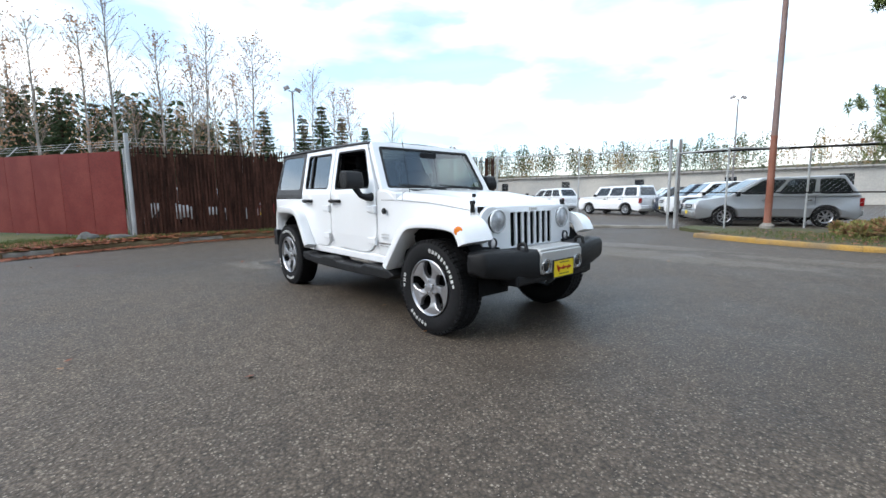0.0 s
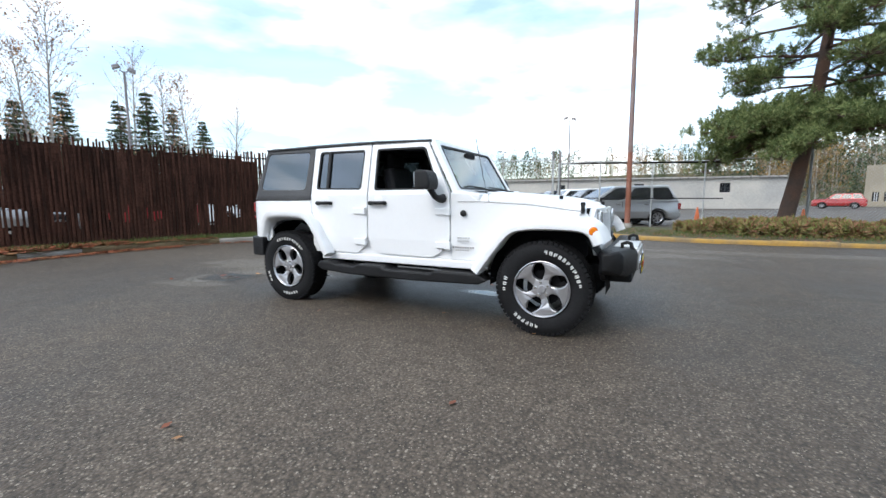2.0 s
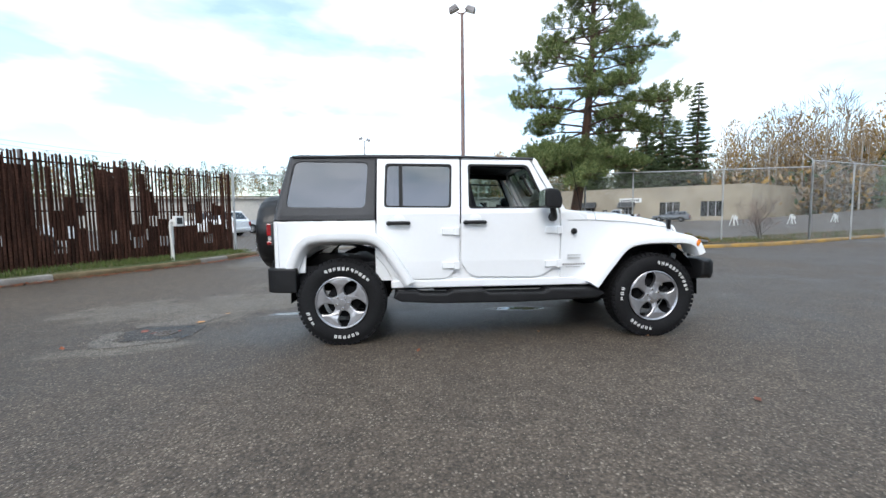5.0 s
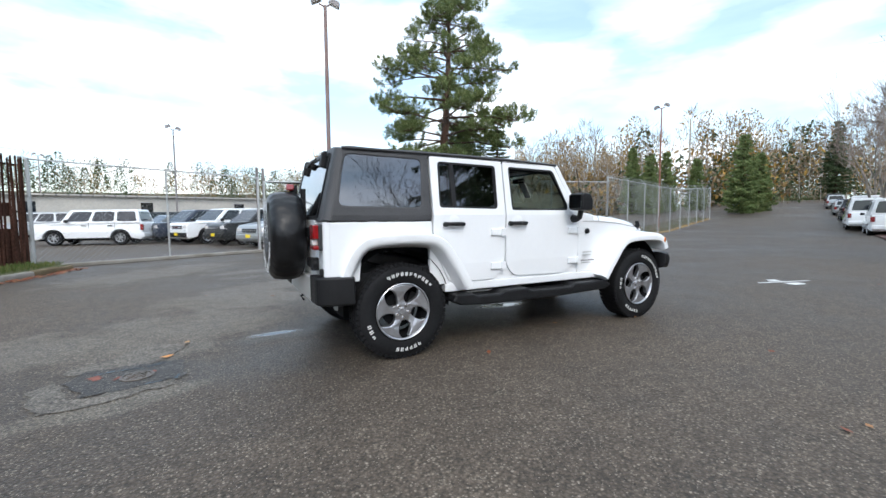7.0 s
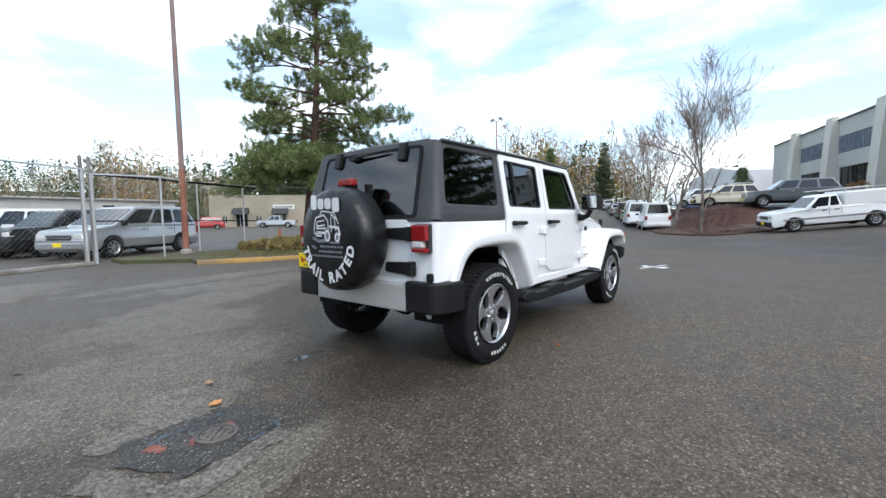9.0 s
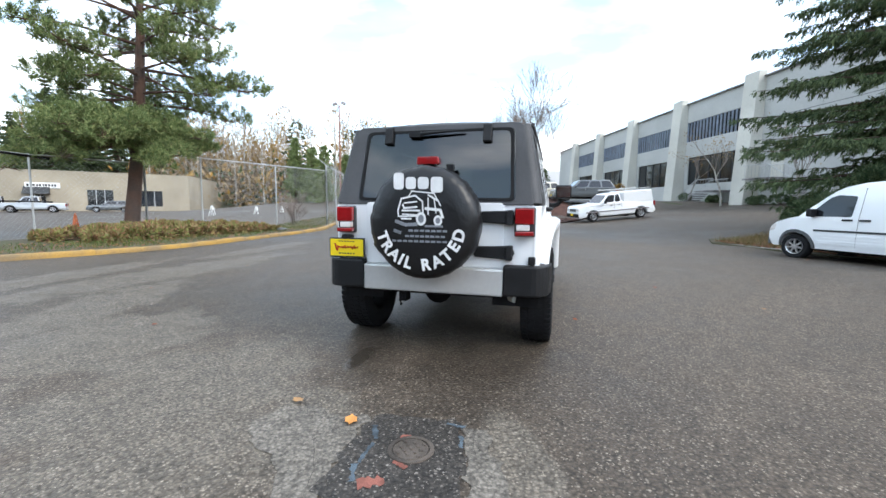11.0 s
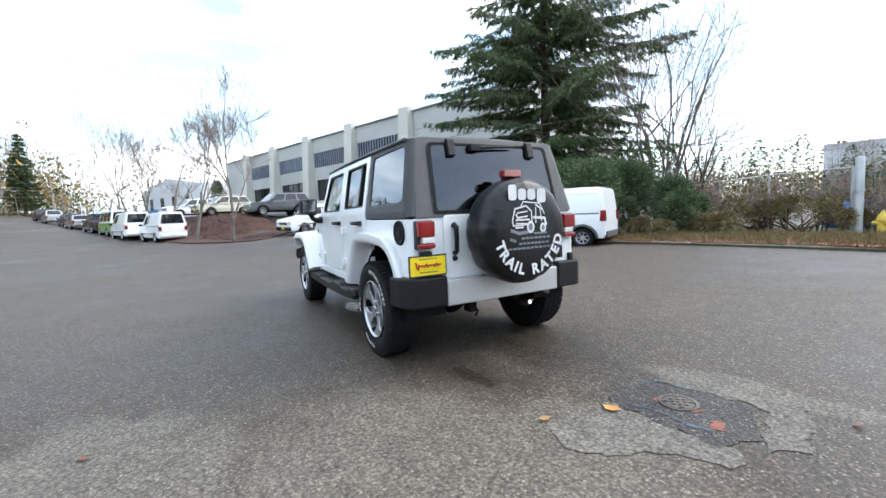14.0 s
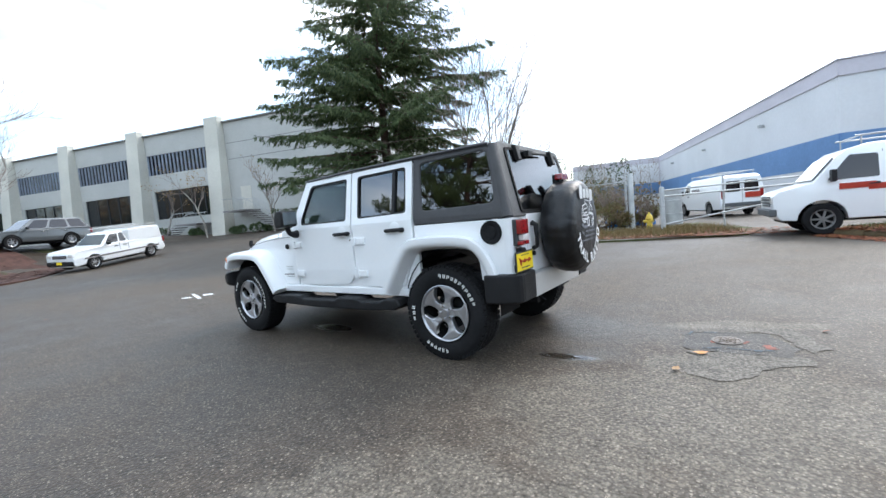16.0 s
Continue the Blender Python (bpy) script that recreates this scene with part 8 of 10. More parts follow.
def far_woods():
    """Woods far off: many small trees of three kinds, each kind one mesh."""
    rng = np.random.default_rng(9)
    parts = {"far_green": [], "far_gold": [], "far_brown": []}
    trunks = []
    # az from, to, distance, heights, kinds, number
    bands = [(-180, -150, 95, (9, 14), "gbn", 26), (150, 180, 90, (9, 15), "ggbn", 46), (166, 192, 80, (12, 19), "gbgbgo", 120), (126, 150, 130, (6, 10), "gbn", 30), (66, 132, 150, (7, 12), "bogbgo", 250), (46, 80, 125, (10, 19), "bbogb", 100), (36, 52, 105, (13, 22), "oobb", 110), (44, 72, 108, (7, 12), "gbgogb", 150), (72, 92, 140, (6, 9), "gbog", 50),
             (22, 40, 88, (10, 18), "obgbo", 60), (14, 26, 128, (12, 20), "bbobg", 50), (2, 16, 140, (10, 16), "bbg", 30), (-84, -60, 70, (6, 9), "gbbg", 60), (-80, -50, 62, (3, 5.0), "bbgb", 110), (18, 74, 98, (3, 6.5), "gbgb", 190), (-60, -48, 70, (7, 10), "bgb", 36), (-112, -84, 150, (10, 14), "bgb", 20), (-150, -112, 110, (8, 14), "gb", 24)]
    for a0, a1, dist, hs, kinds, n in bands:
        for k in range(n):
            az, d = rng.uniform(a0, a1), dist * rng.uniform(0.9, 1.25)
            x, y = polar(az, d, (0, 0))
            z, h = height(x, y) - 0.3, rng.uniform(*hs)
            kind = kinds[rng.integers(0, len(kinds))]
            m = (200 if kind == "g" else 280 if kind == "o" else 150) if h > 6.6 else 90
            f = rng.uniform(0, 1, m)
            a = rng.uniform(0, 6.28, m)
            if kind == "g":
                r = h * 0.19 * (1 - f) ** 0.8 * rng.uniform(0.4, 1.05, m) + 0.1
                p = np.stack([r * np.cos(a), r * np.sin(a), h * (0.06 + 0.94 * f)], 1)
                dd = np.stack([np.cos(a), np.sin(a), np.full(m, -0.45)], 1)
                L, W = h * 0.062, h * 0.030
                key = "far_green"
            else:
                f = 0.28 + 0.72 * f
                r = h * 0.17 * np.sin(np.pi * np.clip(f, 0, 1) ** 1.2) ** 0.7 * np.sqrt(rng.uniform(0.05, 1, m)) + 0.1
                p = np.stack([r * np.cos(a), r * np.sin(a), h * f], 1)
                dd = np.stack([np.cos(a) * 0.5, np.sin(a) * 0.5, np.full(m, 0.9)], 1) + rng.normal(0, 0.3, (m, 3))
                key = "far_gold" if kind == "o" else "far_brown"
                L, W = (h * 0.027, h * 0.013) if kind == "o" else (h * 0.11, h * 0.0055)
                trunks.append((np.array([x, y, z]), np.array([x + rng.normal(0, 0.3), y + rng.normal(0, 0.3), z + h * 0.93]), 0.011 * h, 0.003 * h))
            v, fc = blades(p + np.array([x, y, z]), unit(dd), L * rng.uniform(0.6, 1.3, m), W, rng)
            parts[key].append(v)
            # thicket at the foot
            low = h * (rng.uniform(0.55, 0.95) if dist > 120 else rng.uniform(0.35, 0.62))
            q = rng.normal(0, 1, (84, 3)) * np.array([h * 0.20, h * 0.20, 0])
            q[:, 2] = low * rng.uniform(0, 1, 84) ** 0.8
            v, fc = blades(q + np.array([x, y, z]), unit(rng.normal(0, 1, (84, 3)) + np.array([0, 0, 0.8])), h * rng.uniform(0.045, 0.085, 84), h * 0.030, rng)
            parts[("far_green", "far_brown", "far_brown", "far_gold")[rng.integers(0, 4)] if kind != "g" else "far_green"].append(v)
    names = {"far_green": ("distant_firs", "far dark evergreen woods"), "far_gold": ("distant_autumn_trees", "far golden autumn woods"), "far_brown": ("distant_bare_trees", "far bare brown woods")}
    for key, vs in parts.items():
        v = np.concatenate(vs)
        ob = soup(names[key][0], v, np.arange(len(v)).reshape(-1, 4), M[key])
        tagged(ob, names[key][1], "woods", kind="stuff")
    v, f = limbs(trunks, 4)
    tagged(soup("distant_trunks", v, f, M["birch"]), "far pale tree trunks", "woods", kind="stuff")


far_woods()

# shrubs
mound("juniper_shrub", (7.3, -12.0, 0), (3.3, 2.2, 3.7), 46000, M["juniper"], 41, (0.10, 0.24), (0.025, 0.055), "large spreading dark green juniper behind the van")
mound("juniper_shrub", (10.6, -10.6, 0), (2.2, 1.8, 2.7), 22000, M["juniper"], 42, (0.10, 0.24), (0.025, 0.055), "dark green juniper below the spruce")
mound("juniper_shrub", (12.9, -9.6, 0), (1.5, 1.4, 1.7), 9000, M["juniper"], 43, (0.10, 0.22), (0.025, 0.055), "dark green juniper at the drive")
mound("juniper_shrub", (4.9, -12.4, 0), (1.9, 1.3, 2.1), 16000, M["juniper"], 44, (0.10, 0.24), (0.025, 0.055), "low spreading juniper at the verge")
for k, (x, y, s) in enumerate([(4.9, -10.9, (1.6, 0.8, 0.8)), (2.9, -12.8, (1.4, 1.0, 1.0)), (1.6, -14.6, (1.6, 1.0, 1.5)), (3.4, -15.8, (1.7, 1.0, 1.7)), (0.2, -15.6, (0.9, 0.7, 1.3)), (5.8, -17.2, (1.8, 1.0, 1.9)), (7.8, -10.0, (1.2, 0.5, 0.6))]):
    mound("bramble", (x, y, 0.03), (s[0] * 1.1, s[1] * 1.2, s[2]), 5600, M["thicket"], 60 + k, (0.06, 0.20), (0.012, 0.045), "tangle of brown and green autumn undergrowth", fine=1.8)
for k, (x, y, s) in enumerate([(4.5, 11.5, (1.3, 0.9, 0.8)), (5.3, 11.3, (1.4, 0.9, 0.95)), (6.2, 11.2, (1.5, 0.8, 0.9)), (7.1, 11.0, (1.4, 0.8, 0.8)), (8.0, 10.9, (1.3, 0.7, 0.65)), (3.8, 11.9, (1.0, 0.8, 0.6)), (5.8, 11.9, (1.3, 0.7, 0.95)), (8.8, 10.8, (1.0, 0.5, 0.4))]):
    mound("verge_shrub", (x, y, 0.08), (s[0] * 1.35, s[1] * 1.9, s[2] * 0.52), 7500, M["verge_leaf"], 70 + k, (0.05, 0.15), (0.025, 0.06), "low green and russet ground shrub under the pine", fine=2.4)
for k, (x, y, s) in enumerate([(34.5, -13.4, (0.8, 0.6, 0.8)), (30.5, -15.0, (1.0, 0.6, 0.7)), (28.6, -15.6, (1.1, 0.6, 0.9)), (25.8, -16.6, (1.2, 0.7, 0.8)), (38.2, -12.3, (0.7, 0.5, 0.9))]):
    mound("clipped_shrub", (x, y, height(x, y)), s, 1500, M["juniper"], 90 + k, (0.10, 0.2), (0.04, 0.08), "rounded evergreen shrub by the office wall")
mound("golden_shrub", (48.0, -7.6, height(48, -7.6)), (0.9, 0.9, 2.6), 1500, M["far_gold"], 96, (0.12, 0.25), (0.05, 0.1), "golden autumn shrub at the office corner")


def scatter(name, label, area, n, seed, mat_, size, flat=True, lift=0.0, density=None):
    """Loose leaves or grass within an area given by a function of two random numbers."""
    rng = np.random.default_rng(seed)
    uv = rng.uniform(0, 1, (n, 2))
    p = np.array([area(a, b) for a, b in uv])
    p[:, 2] += lift
    if flat:
        a = rng.uniform(0, 6.28, n)
        d = unit(np.stack([np.cos(a), np.sin(a), rng.normal(0.05, 0.16, n)], 1))
        u = unit(np.cross(d, np.array([0, 0, 1.0])) + rng.normal(0, 0.12, (n, 3)))
        s = rng.uniform(*size, (n, 1))
        c = p + np.array([0, 0, 0.012])
        v = np.stack([c - d * s, c + u * s * 0.62, c + d * s * 0.9, c - u * s * 0.62], 1).reshape(-1, 3)
        v[:, 2] = np.maximum(v[:, 2], np.repeat(p[:, 2], 4) + 0.004)
        f = np.arange(4 * n).reshape(-1, 4)
    else:
        d = unit(np.stack([rng.normal(0, 0.35, n), rng.normal(0, 0.35, n), np.ones(n)], 1))
        v, f = blades(p, d, rng.uniform(*size, n), 0.012, rng)
    ob = soup(name, v, f, mat_)
    return tagged(ob, label, "ground cover", kind="stuff")


def along(line, offset0, offset1, lift):
    pts = [Vector(p) for p in line]
    def at(a, b):
        f = a * (len(pts) - 1)
        i = min(int(f), len(pts) - 2)
        p = pts[i].lerp(pts[i + 1], f - i)
        t = (pts[i + 1] - pts[i]).normalized()
        o = offset0 + (offset1 - offset0) * b
        x, y = p.x - t.y * o, p.y + t.x * o
        return (x, y, height(x, y) + lift)
    return at


scatter("grass_blades", "long rough grass at the foot of the fence", along(KERB_WEST, 0.2, 2.6, 0.11), 30000, 1, M["grass_blade"], (0.05, 0.16), False)
scatter("fallen_leaves", "russet fallen leaves along the kerb", along(KERB_WEST, -0.3, 0.5, 0.0), 5000, 2, M["fallen"], (0.025, 0.055), lift=0.004)
scatter("fallen_leaves", "russet fallen leaves on the grass", along(KERB_WEST[:15], -0.05, 2.0, 0.13), 6000, 3, M["fallen"], (0.045, 0.085))
scatter("fallen_leaves", "drift of red fallen leaves beside the driveway", lambda a, b: (-4.6 + 4.2 * a, -9.9 - 2.2 * b * b, 0.06), 1800, 4, M["fallen"], (0.03, 0.07))
scatter("fallen_leaves", "scattered leaves on the verge", along(KERB_EAST, 0.15, 3.0, 0.105), 6500, 5, M["fallen"], (0.025, 0.055))
scatter("fallen_leaves", "scattered leaves on the south verge", along(KERB_SOUTH, -0.1, 3.4, 0.10), 9000, 6, M["fallen"], (0.035, 0.07))
scatter("grass_blades", "rough grass on the verge by the light pole", along(KERB_EAST, 0.25, 2.6, 0.10), 12000, 7, M["grass_blade"], (0.04, 0.13), False)
scatter("grass_blades", "weeds and grass on the south verge", along(KERB_SOUTH, 0.1, 3.4, 0.05), 22000, 8, M["straw"], (0.06, 0.30), False)
scatter("fallen_leaves", "few scattered leaves over the asphalt", lambda a, b: (-9 + 18 * a, -9 + 18 * b, 0.001), 46, 10, M["fallen"], (0.018, 0.04))
scatter("fallen_leaves", "russet leaves blown against the kerb", along(KERB_WEST[:14], -0.5, -0.06, 0.0), 3200, 31, M["fallen"], (0.04, 0.075), lift=0.004)
scatter("fallen_leaves", "thick russet leaves before the red fence", along(KERB_WEST[:13], 0.1, 1.7, 0.16), 5500, 32, M["fallen"], (0.05, 0.095))
scatter("mulch_chips", "coarse red-brown bark chips on the bank", lambda a, b: (lambda x, y: (x, y, height(x, y) + 0.10))(23.0 + 24 * a - 1.6 * (b - 0.5), -0.9 + 8.6 * a + 3.6 * (b - 0.5)), 6000, 12, M["soil"], (0.04, 0.09))


def single_leaf(at, size, rz, mat_, label):
    bm = bmesh.new()
    vs = []
    for k in range(12):
        a = 2 * math.pi * k / 12
        r = size * (1.0, 0.70, 0.92, 0.74, 0.80, 0.66)[k % 6]
        vs.append(bm.verts.new((r * math.cos(a), r * 0.75 * math.sin(a), 0.012 + 0.02 * math.cos(2 * a) * size * 6 * 0.3)))
    c = bm.verts.new((0, 0, 0.006))
    for k in range(12):
        bm.faces.new((c, vs[k], vs[(k + 1) % 12]))
    ob = link("leaf", bm, mat_, smooth=60)
    ob.matrix_basis = pose(*at, 0, 0, rz)
    return tagged(ob, label, "leaf")


M["leaf_orange"] = material("orange_leaf", (0.62, 0.27, 0.07), 0.6, var=0.2, scale=40)
M["leaf_tan"] = material("tan_leaf", (0.45, 0.25, 0.10), 0.6, var=0.2, scale=40)
M["leaf_red"] = material("red_leaf", (0.36, 0.07, 0.05), 0.6, var=0.25, scale=40)
single_leaf((-3.21, 0.095, 0.008), 0.055, 20, M["leaf_orange"], "curled orange leaf lying on the asphalt")
single_leaf((-3.09, 0.49, 0.008), 0.042, 70, M["leaf_tan"], "pale tan leaf lying on the asphalt")
bare_tree((13.3, 11.9, 0.1), 2.1, 61, stems=6, depth=4, label="small leafless shrub on the verge", r=0.022, spread=0.5)


# ---- parked vehicles ----
def paint(name, col, metal=0.3):
    return material(name, col, 0.3, metal, var=0.03, scale=2, coat=0.7)


PAINT = {"white": M["white_paint"], "silver": paint("silver_paint", (0.40, 0.41, 0.42), 0.6), "grey": paint("grey_paint", (0.13, 0.14, 0.145), 0.5), "black": paint("black_paint", (0.016, 0.017, 0.019), 0.2),
         "navy": paint("dark_blue_paint", (0.02, 0.028, 0.05), 0.3), "cream": paint("cream_paint", (0.62, 0.58, 0.46), 0.0), "red": paint("red_paint", (0.34, 0.02, 0.02), 0.2), "green": paint("pale_green_paint", (0.24, 0.38, 0.12), 0.0), "tan": paint("tan_paint", (0.36, 0.31, 0.23), 0.4)}
WHEEL_DATA = {}


def plain_wheel(r, w):
    key = (round(r, 3), round(w, 3))
    if key not in WHEEL_DATA:
        out = []
        bm = bmesh.new()
        lathe(bm, [(r * 0.62, w / 2 - 0.01), (r * 0.7, w / 2), (r * 0.92, w / 2), (r, w * 0.36), (r, -w * 0.36), (r * 0.92, -w / 2), (r * 0.7, -w / 2), (r * 0.62, -w / 2 + 0.01)], 28, "y")
        out.append(("tyre", bm, M["tyre"]))
        bm = bmesh.new()
        lathe(bm, [(r * 0.64, -w / 2 + 0.02), (r * 0.62, -w / 2 - 0.004), (r * 0.56, -w / 2 + 0.012), (r * 0.52, 0.0)], 28, "y")
        lathe(bm, [(0.0, -w / 2 + 0.005), (r * 0.14, -w / 2 + 0.008), (r * 0.16, -w / 2 + 0.04)], 14, "y")
        for k in range(7):
            a = 2 * math.pi * k / 7
            box(bm, (r * 0.36 * math.cos(a), -w / 2 + 0.028, r * 0.36 * math.sin(a)), (r * 0.46, 0.03, r * 0.12), (0, -math.degrees(a), 0))
        out.append(("rim", bm, M["rim"]))
        bm = bmesh.new()
        lathe(bm, [(r * 0.54, -w * 0.12), (0, -w * 0.12)], 20, "y")
        out.append(("brake_disc", bm, M["steel_dark"]))
        WHEEL_DATA[key] = []
        for nm, b, m in out:
            me = bpy.data.meshes.new(nm)
            b.normal_update()
            b.to_mesh(me)
            b.free()
            me.materials.append(m)
            me.shade_smooth()
            me.set_sharp_from_angle(angle=radians(45))
            WHEEL_DATA[key].append((nm, me))
    return WHEEL_DATA[key]


def lerp3(a, b, t):
    return Vector(a).lerp(Vector(b), t)


def on_quad(q, u, v, out=0.0):
    """The place at (u, v) of a four-cornered face, lifted out along its normal."""
    p = lerp3(lerp3(q[0], q[1], u), lerp3(q[3], q[2], u), v)
    n = (Vector(q[1]) - Vector(q[0])).cross(Vector(q[3]) - Vector(q[0])).normalized()
    return p + n * out


def pane(root, name, q, u0, u1, v0, v1, mat_, out=0.008, label="", parent=None):
    bm = bmesh.new()
    pts = rounded([(u0, v0), (u1, v0), (u1, v1), (u0, v1)], [min(0.06, (u1 - u0) * 0.3)] * 4, 2)
    lo, hi = [bm.verts.new(on_quad(q, u, v, -0.006)) for u, v in pts], [bm.verts.new(on_quad(q, u, v, out)) for u, v in pts]
    n = len(pts)
    bm.faces.new(hi)
    for k in range(n):
        bm.faces.new((lo[k], lo[(k + 1) % n], hi[(k + 1) % n], hi[k]))
    bmesh.ops.recalc_face_normals(bm, faces=bm.faces[:])
    return part(name, bm, mat_, parent or root, label)


def vehicle(name, at, rz, label, category, colour, L=4.7, W=1.85, H=1.7, belt=1.0, nose=0.85, hood=1.05, wheelbase=2.75, r=0.36, roof=None, screen_x=None, sides=3, front=0.92, group="", rack=False, second=None, rear_glass=True,
            side_panes=None, bed=None, pitch=0.0, roll=0.0, stripe=False, tail_high=False, dark_tail=False, blank_rear=False):
    """A parked road vehicle, nose to +x. hood: x of the screen's foot from the nose; roof: x from front and rear of the roof's ends."""
    root = thing(name, at, label, category, group, rz)
    root.matrix_basis = pose(*at, roll, pitch, rz)
    col = PAINT[colour]
    x1, x0 = L / 2, -L / 2
    fw = x1 - front
    rw = fw - wheelbase
    sx = x1 - hood
    rf, rr = roof or (sx - 0.75, x0 + 0.55)
    # lower body with wheel openings in its outline
    def arch(cx, n=9):
        R = r + 0.065
        return [(cx + R * math.cos(math.pi * k / n), r * 0.92 + R * math.sin(math.pi * k / n)) for k in range(n + 1)]
    low = 0.24
    top_rear = belt
    top = [(x1 - 0.02, nose - 0.12), (x1 - 0.12, nose), (sx, belt)] if bed is None else [(x1 - 0.02, nose - 0.12), (x1 - 0.12, nose), (sx, belt)]
    outline = [(x0 + 0.02, low + 0.12), (x0 + 0.10, low)] + [p for p in arch(rw)[::-1] if p[1] > low] + [p for p in arch(fw)[::-1] if p[1] > low] + [(x1 - 0.10, low), (x1, low + 0.15), (x1, nose - 0.3)] + top + [(x0 + 0.04, top_rear), (x0, top_rear - 0.15)]
    bm = bmesh.new()
    prism(bm, outline, -W / 2, W / 2, "y")
    bmesh.ops.bisect_plane(bm, geom=bm.verts[:] + bm.edges[:] + bm.faces[:], plane_co=(0, 0, 0.62), plane_no=(0, 0, 1))
    for v in bm.verts:
        if v.co.z > 0.7:
            v.co.y *= 0.965
        if v.co.z < 0.35:
            v.co.y *= 0.96
        if v.co.x > x1 - 0.2 or v.co.x < x0 + 0.12:
            v.co.y *= 0.90
    body = part("body", bm, col, root, bevel=0.045, seg=3, smooth=45)
    bm = bmesh.new()
    box(bm, (0, 0, 0.40), (L - 0.5, W - 0.42, 0.36))
    part("underbody", bm, M["steel_dark"], root)
    # cabin
    wb, wt = W / 2 * 0.955, W / 2 * 0.955 - min(0.22, 0.20 * (H - belt) / 0.65)
    cab_rear = x0 + 0.06 if bed is None else bed
    B = [Vector((sx, -wb, belt - 0.03)), Vector((cab_rear, -wb, belt - 0.03)), Vector((cab_rear, wb, belt - 0.03)), Vector((sx, wb, belt - 0.03))]
    T = [Vector((rf, -wt, H - 0.04)), Vector((rr, -wt, H)), Vector((rr, wt, H)), Vector((rf, wt, H - 0.04))]
    bm = bmesh.new()
    vb, vt = [bm.verts.new(p) for p in B], [bm.verts.new(p) for p in T]
    bm.faces.new(vt)
    bm.faces.new(vb[::-1])
    for k in range(4):
        bm.faces.new((vb[k], vb[(k + 1) % 4], vt[(k + 1) % 4], vt[k]))
    bmesh.ops.recalc_face_normals(bm, faces=bm.faces[:])
    cabin = part("cabin", bm, second or col, root, bevel=0.05, seg=3, smooth=45)
    # faces as seen from outside, anticlockwise: right side, left side, screen, back
    R_ = [B[1], B[0], T[0], T[1]]
    L_ = [B[3], B[2], T[2], T[3]]
    F_ = [B[0], B[3], T[3], T[0]]
    K_ = [B[2], B[1], T[1], T[2]]
    pane(root, "windscreen", F_, 0.05, 0.95, 0.10, 0.90, M["window"], label="dark windscreen")
    if rear_glass and not blank_rear:
        pane(root, "rear_window", K_, 0.09, 0.91, 0.16, 0.84, M["window"])
    spans = side_panes or {2: [(0.06, 0.48), (0.52, 0.90)], 3: [(0.04, 0.30), (0.34, 0.62), (0.66, 0.93)], 1: [(0.62, 0.90)]}[sides]
    for u0, u1 in spans:
        w1 = pane(root, "side_window", R_, u0, u1, 0.14, 0.86, M["window"])
        w2 = pane(root, "side_window", L_, 1 - u1, 1 - u0, 0.14, 0.86, M["window"])
    # lamps, bumpers, grille, mirrors, handles
    for s in (1, -1):
        bm = bmesh.new()
        prism(bm, rounded([(s * W * 0.44, nose - 0.27), (s * W * 0.27, nose - 0.25), (s * W * 0.27, nose - 0.13), (s * W * 0.42, nose - 0.10)], 0.03, 2), x1 - 0.16, x1 + 0.006, "x")
        part("headlamp", bm, M["clear_lens"], root, bevel=0.02)
        bm = bmesh.new()
        zt = belt - 0.22 if not tail_high else belt + 0.12
        box(bm, (x0 + 0.03, s * W * 0.415, zt), (0.12, W * 0.10, 0.28))
        part("tail_lamp", bm, M["red_lens"], root, bevel=0.02)
        bm = bmesh.new()
        box(bm, (sx - 0.33, s * (W / 2 + 0.08), belt + 0.07), (0.11, 0.20, 0.15))
        part("door_mirror", bm, M["black_plastic"] if colour != "white" else M["black_plastic"], root, bevel=0.03)
        for k in range(min(2, len(spans))):
            bm = bmesh.new()
            u = spans[-1 - k][0]
            hx = cab_rear + (sx - cab_rear) * u + 0.14
            box(bm, (hx, s * (W / 2 * 0.965 + 0.012), belt - 0.14), (0.20, 0.03, 0.04))
            part("door_handle", bm, M["chrome"] if colour in ("grey", "silver") else M["black_plastic"], root, bevel=0.01)
            bm = bmesh.new()
            gx = cab_rear + (sx - cab_rear) * u - 0.05
            box(bm, (gx, s * W / 2 * 0.966, (belt + 0.42) / 2 + 0.02), (0.012, 0.008, belt - 0.46))
            part("door_gap", bm, M["trim_dark"], root)
        if stripe:
            bm = bmesh.new()
            box(bm, (0.0, s * (W / 2 + 0.004), 0.60), (L * 0.82, 0.02, 0.07))
            part("side_strip", bm, M["grey_pole"], root)
    bm = bmesh.new()
    box(bm, (x1 - 0.02, 0, low + 0.20), (0.16, W * 0.86, 0.22))
    part("front_bumper", bm, M["black_plastic"] if colour in ("white", "cream", "black") else col, root, bevel=0.04)
    bm = bmesh.new()
    box(bm, (x0 + 0.02, 0, low + 0.22), (0.16, W * 0.88, 0.22))
    part("rear_bumper", bm, M["black_plastic"] if dark_tail else col, root, bevel=0.04)
    bm = bmesh.new()
    box(bm, (x1 - 0.03, 0, nose - 0.22), (0.09, W * 0.46, 0.16))
    gr = part("grille", bm, M["trim_dark"], root, bevel=0.015)
    bm = bmesh.new()
    box(bm, (x1 + 0.018, 0, nose - 0.22), (0.01, W * 0.44, 0.03))
    part("grille_bar", bm, M["chrome"], gr)
    for x, s in ((x1 + 0.065, 1), (x0 - 0.065, -1)):
        bm = bmesh.new()
        box(bm, (x, 0, low + 0.24), (0.01, 0.30, 0.13))
        part("number_plate", bm, M["sign"] if s < 0 else M["yellow"], root)
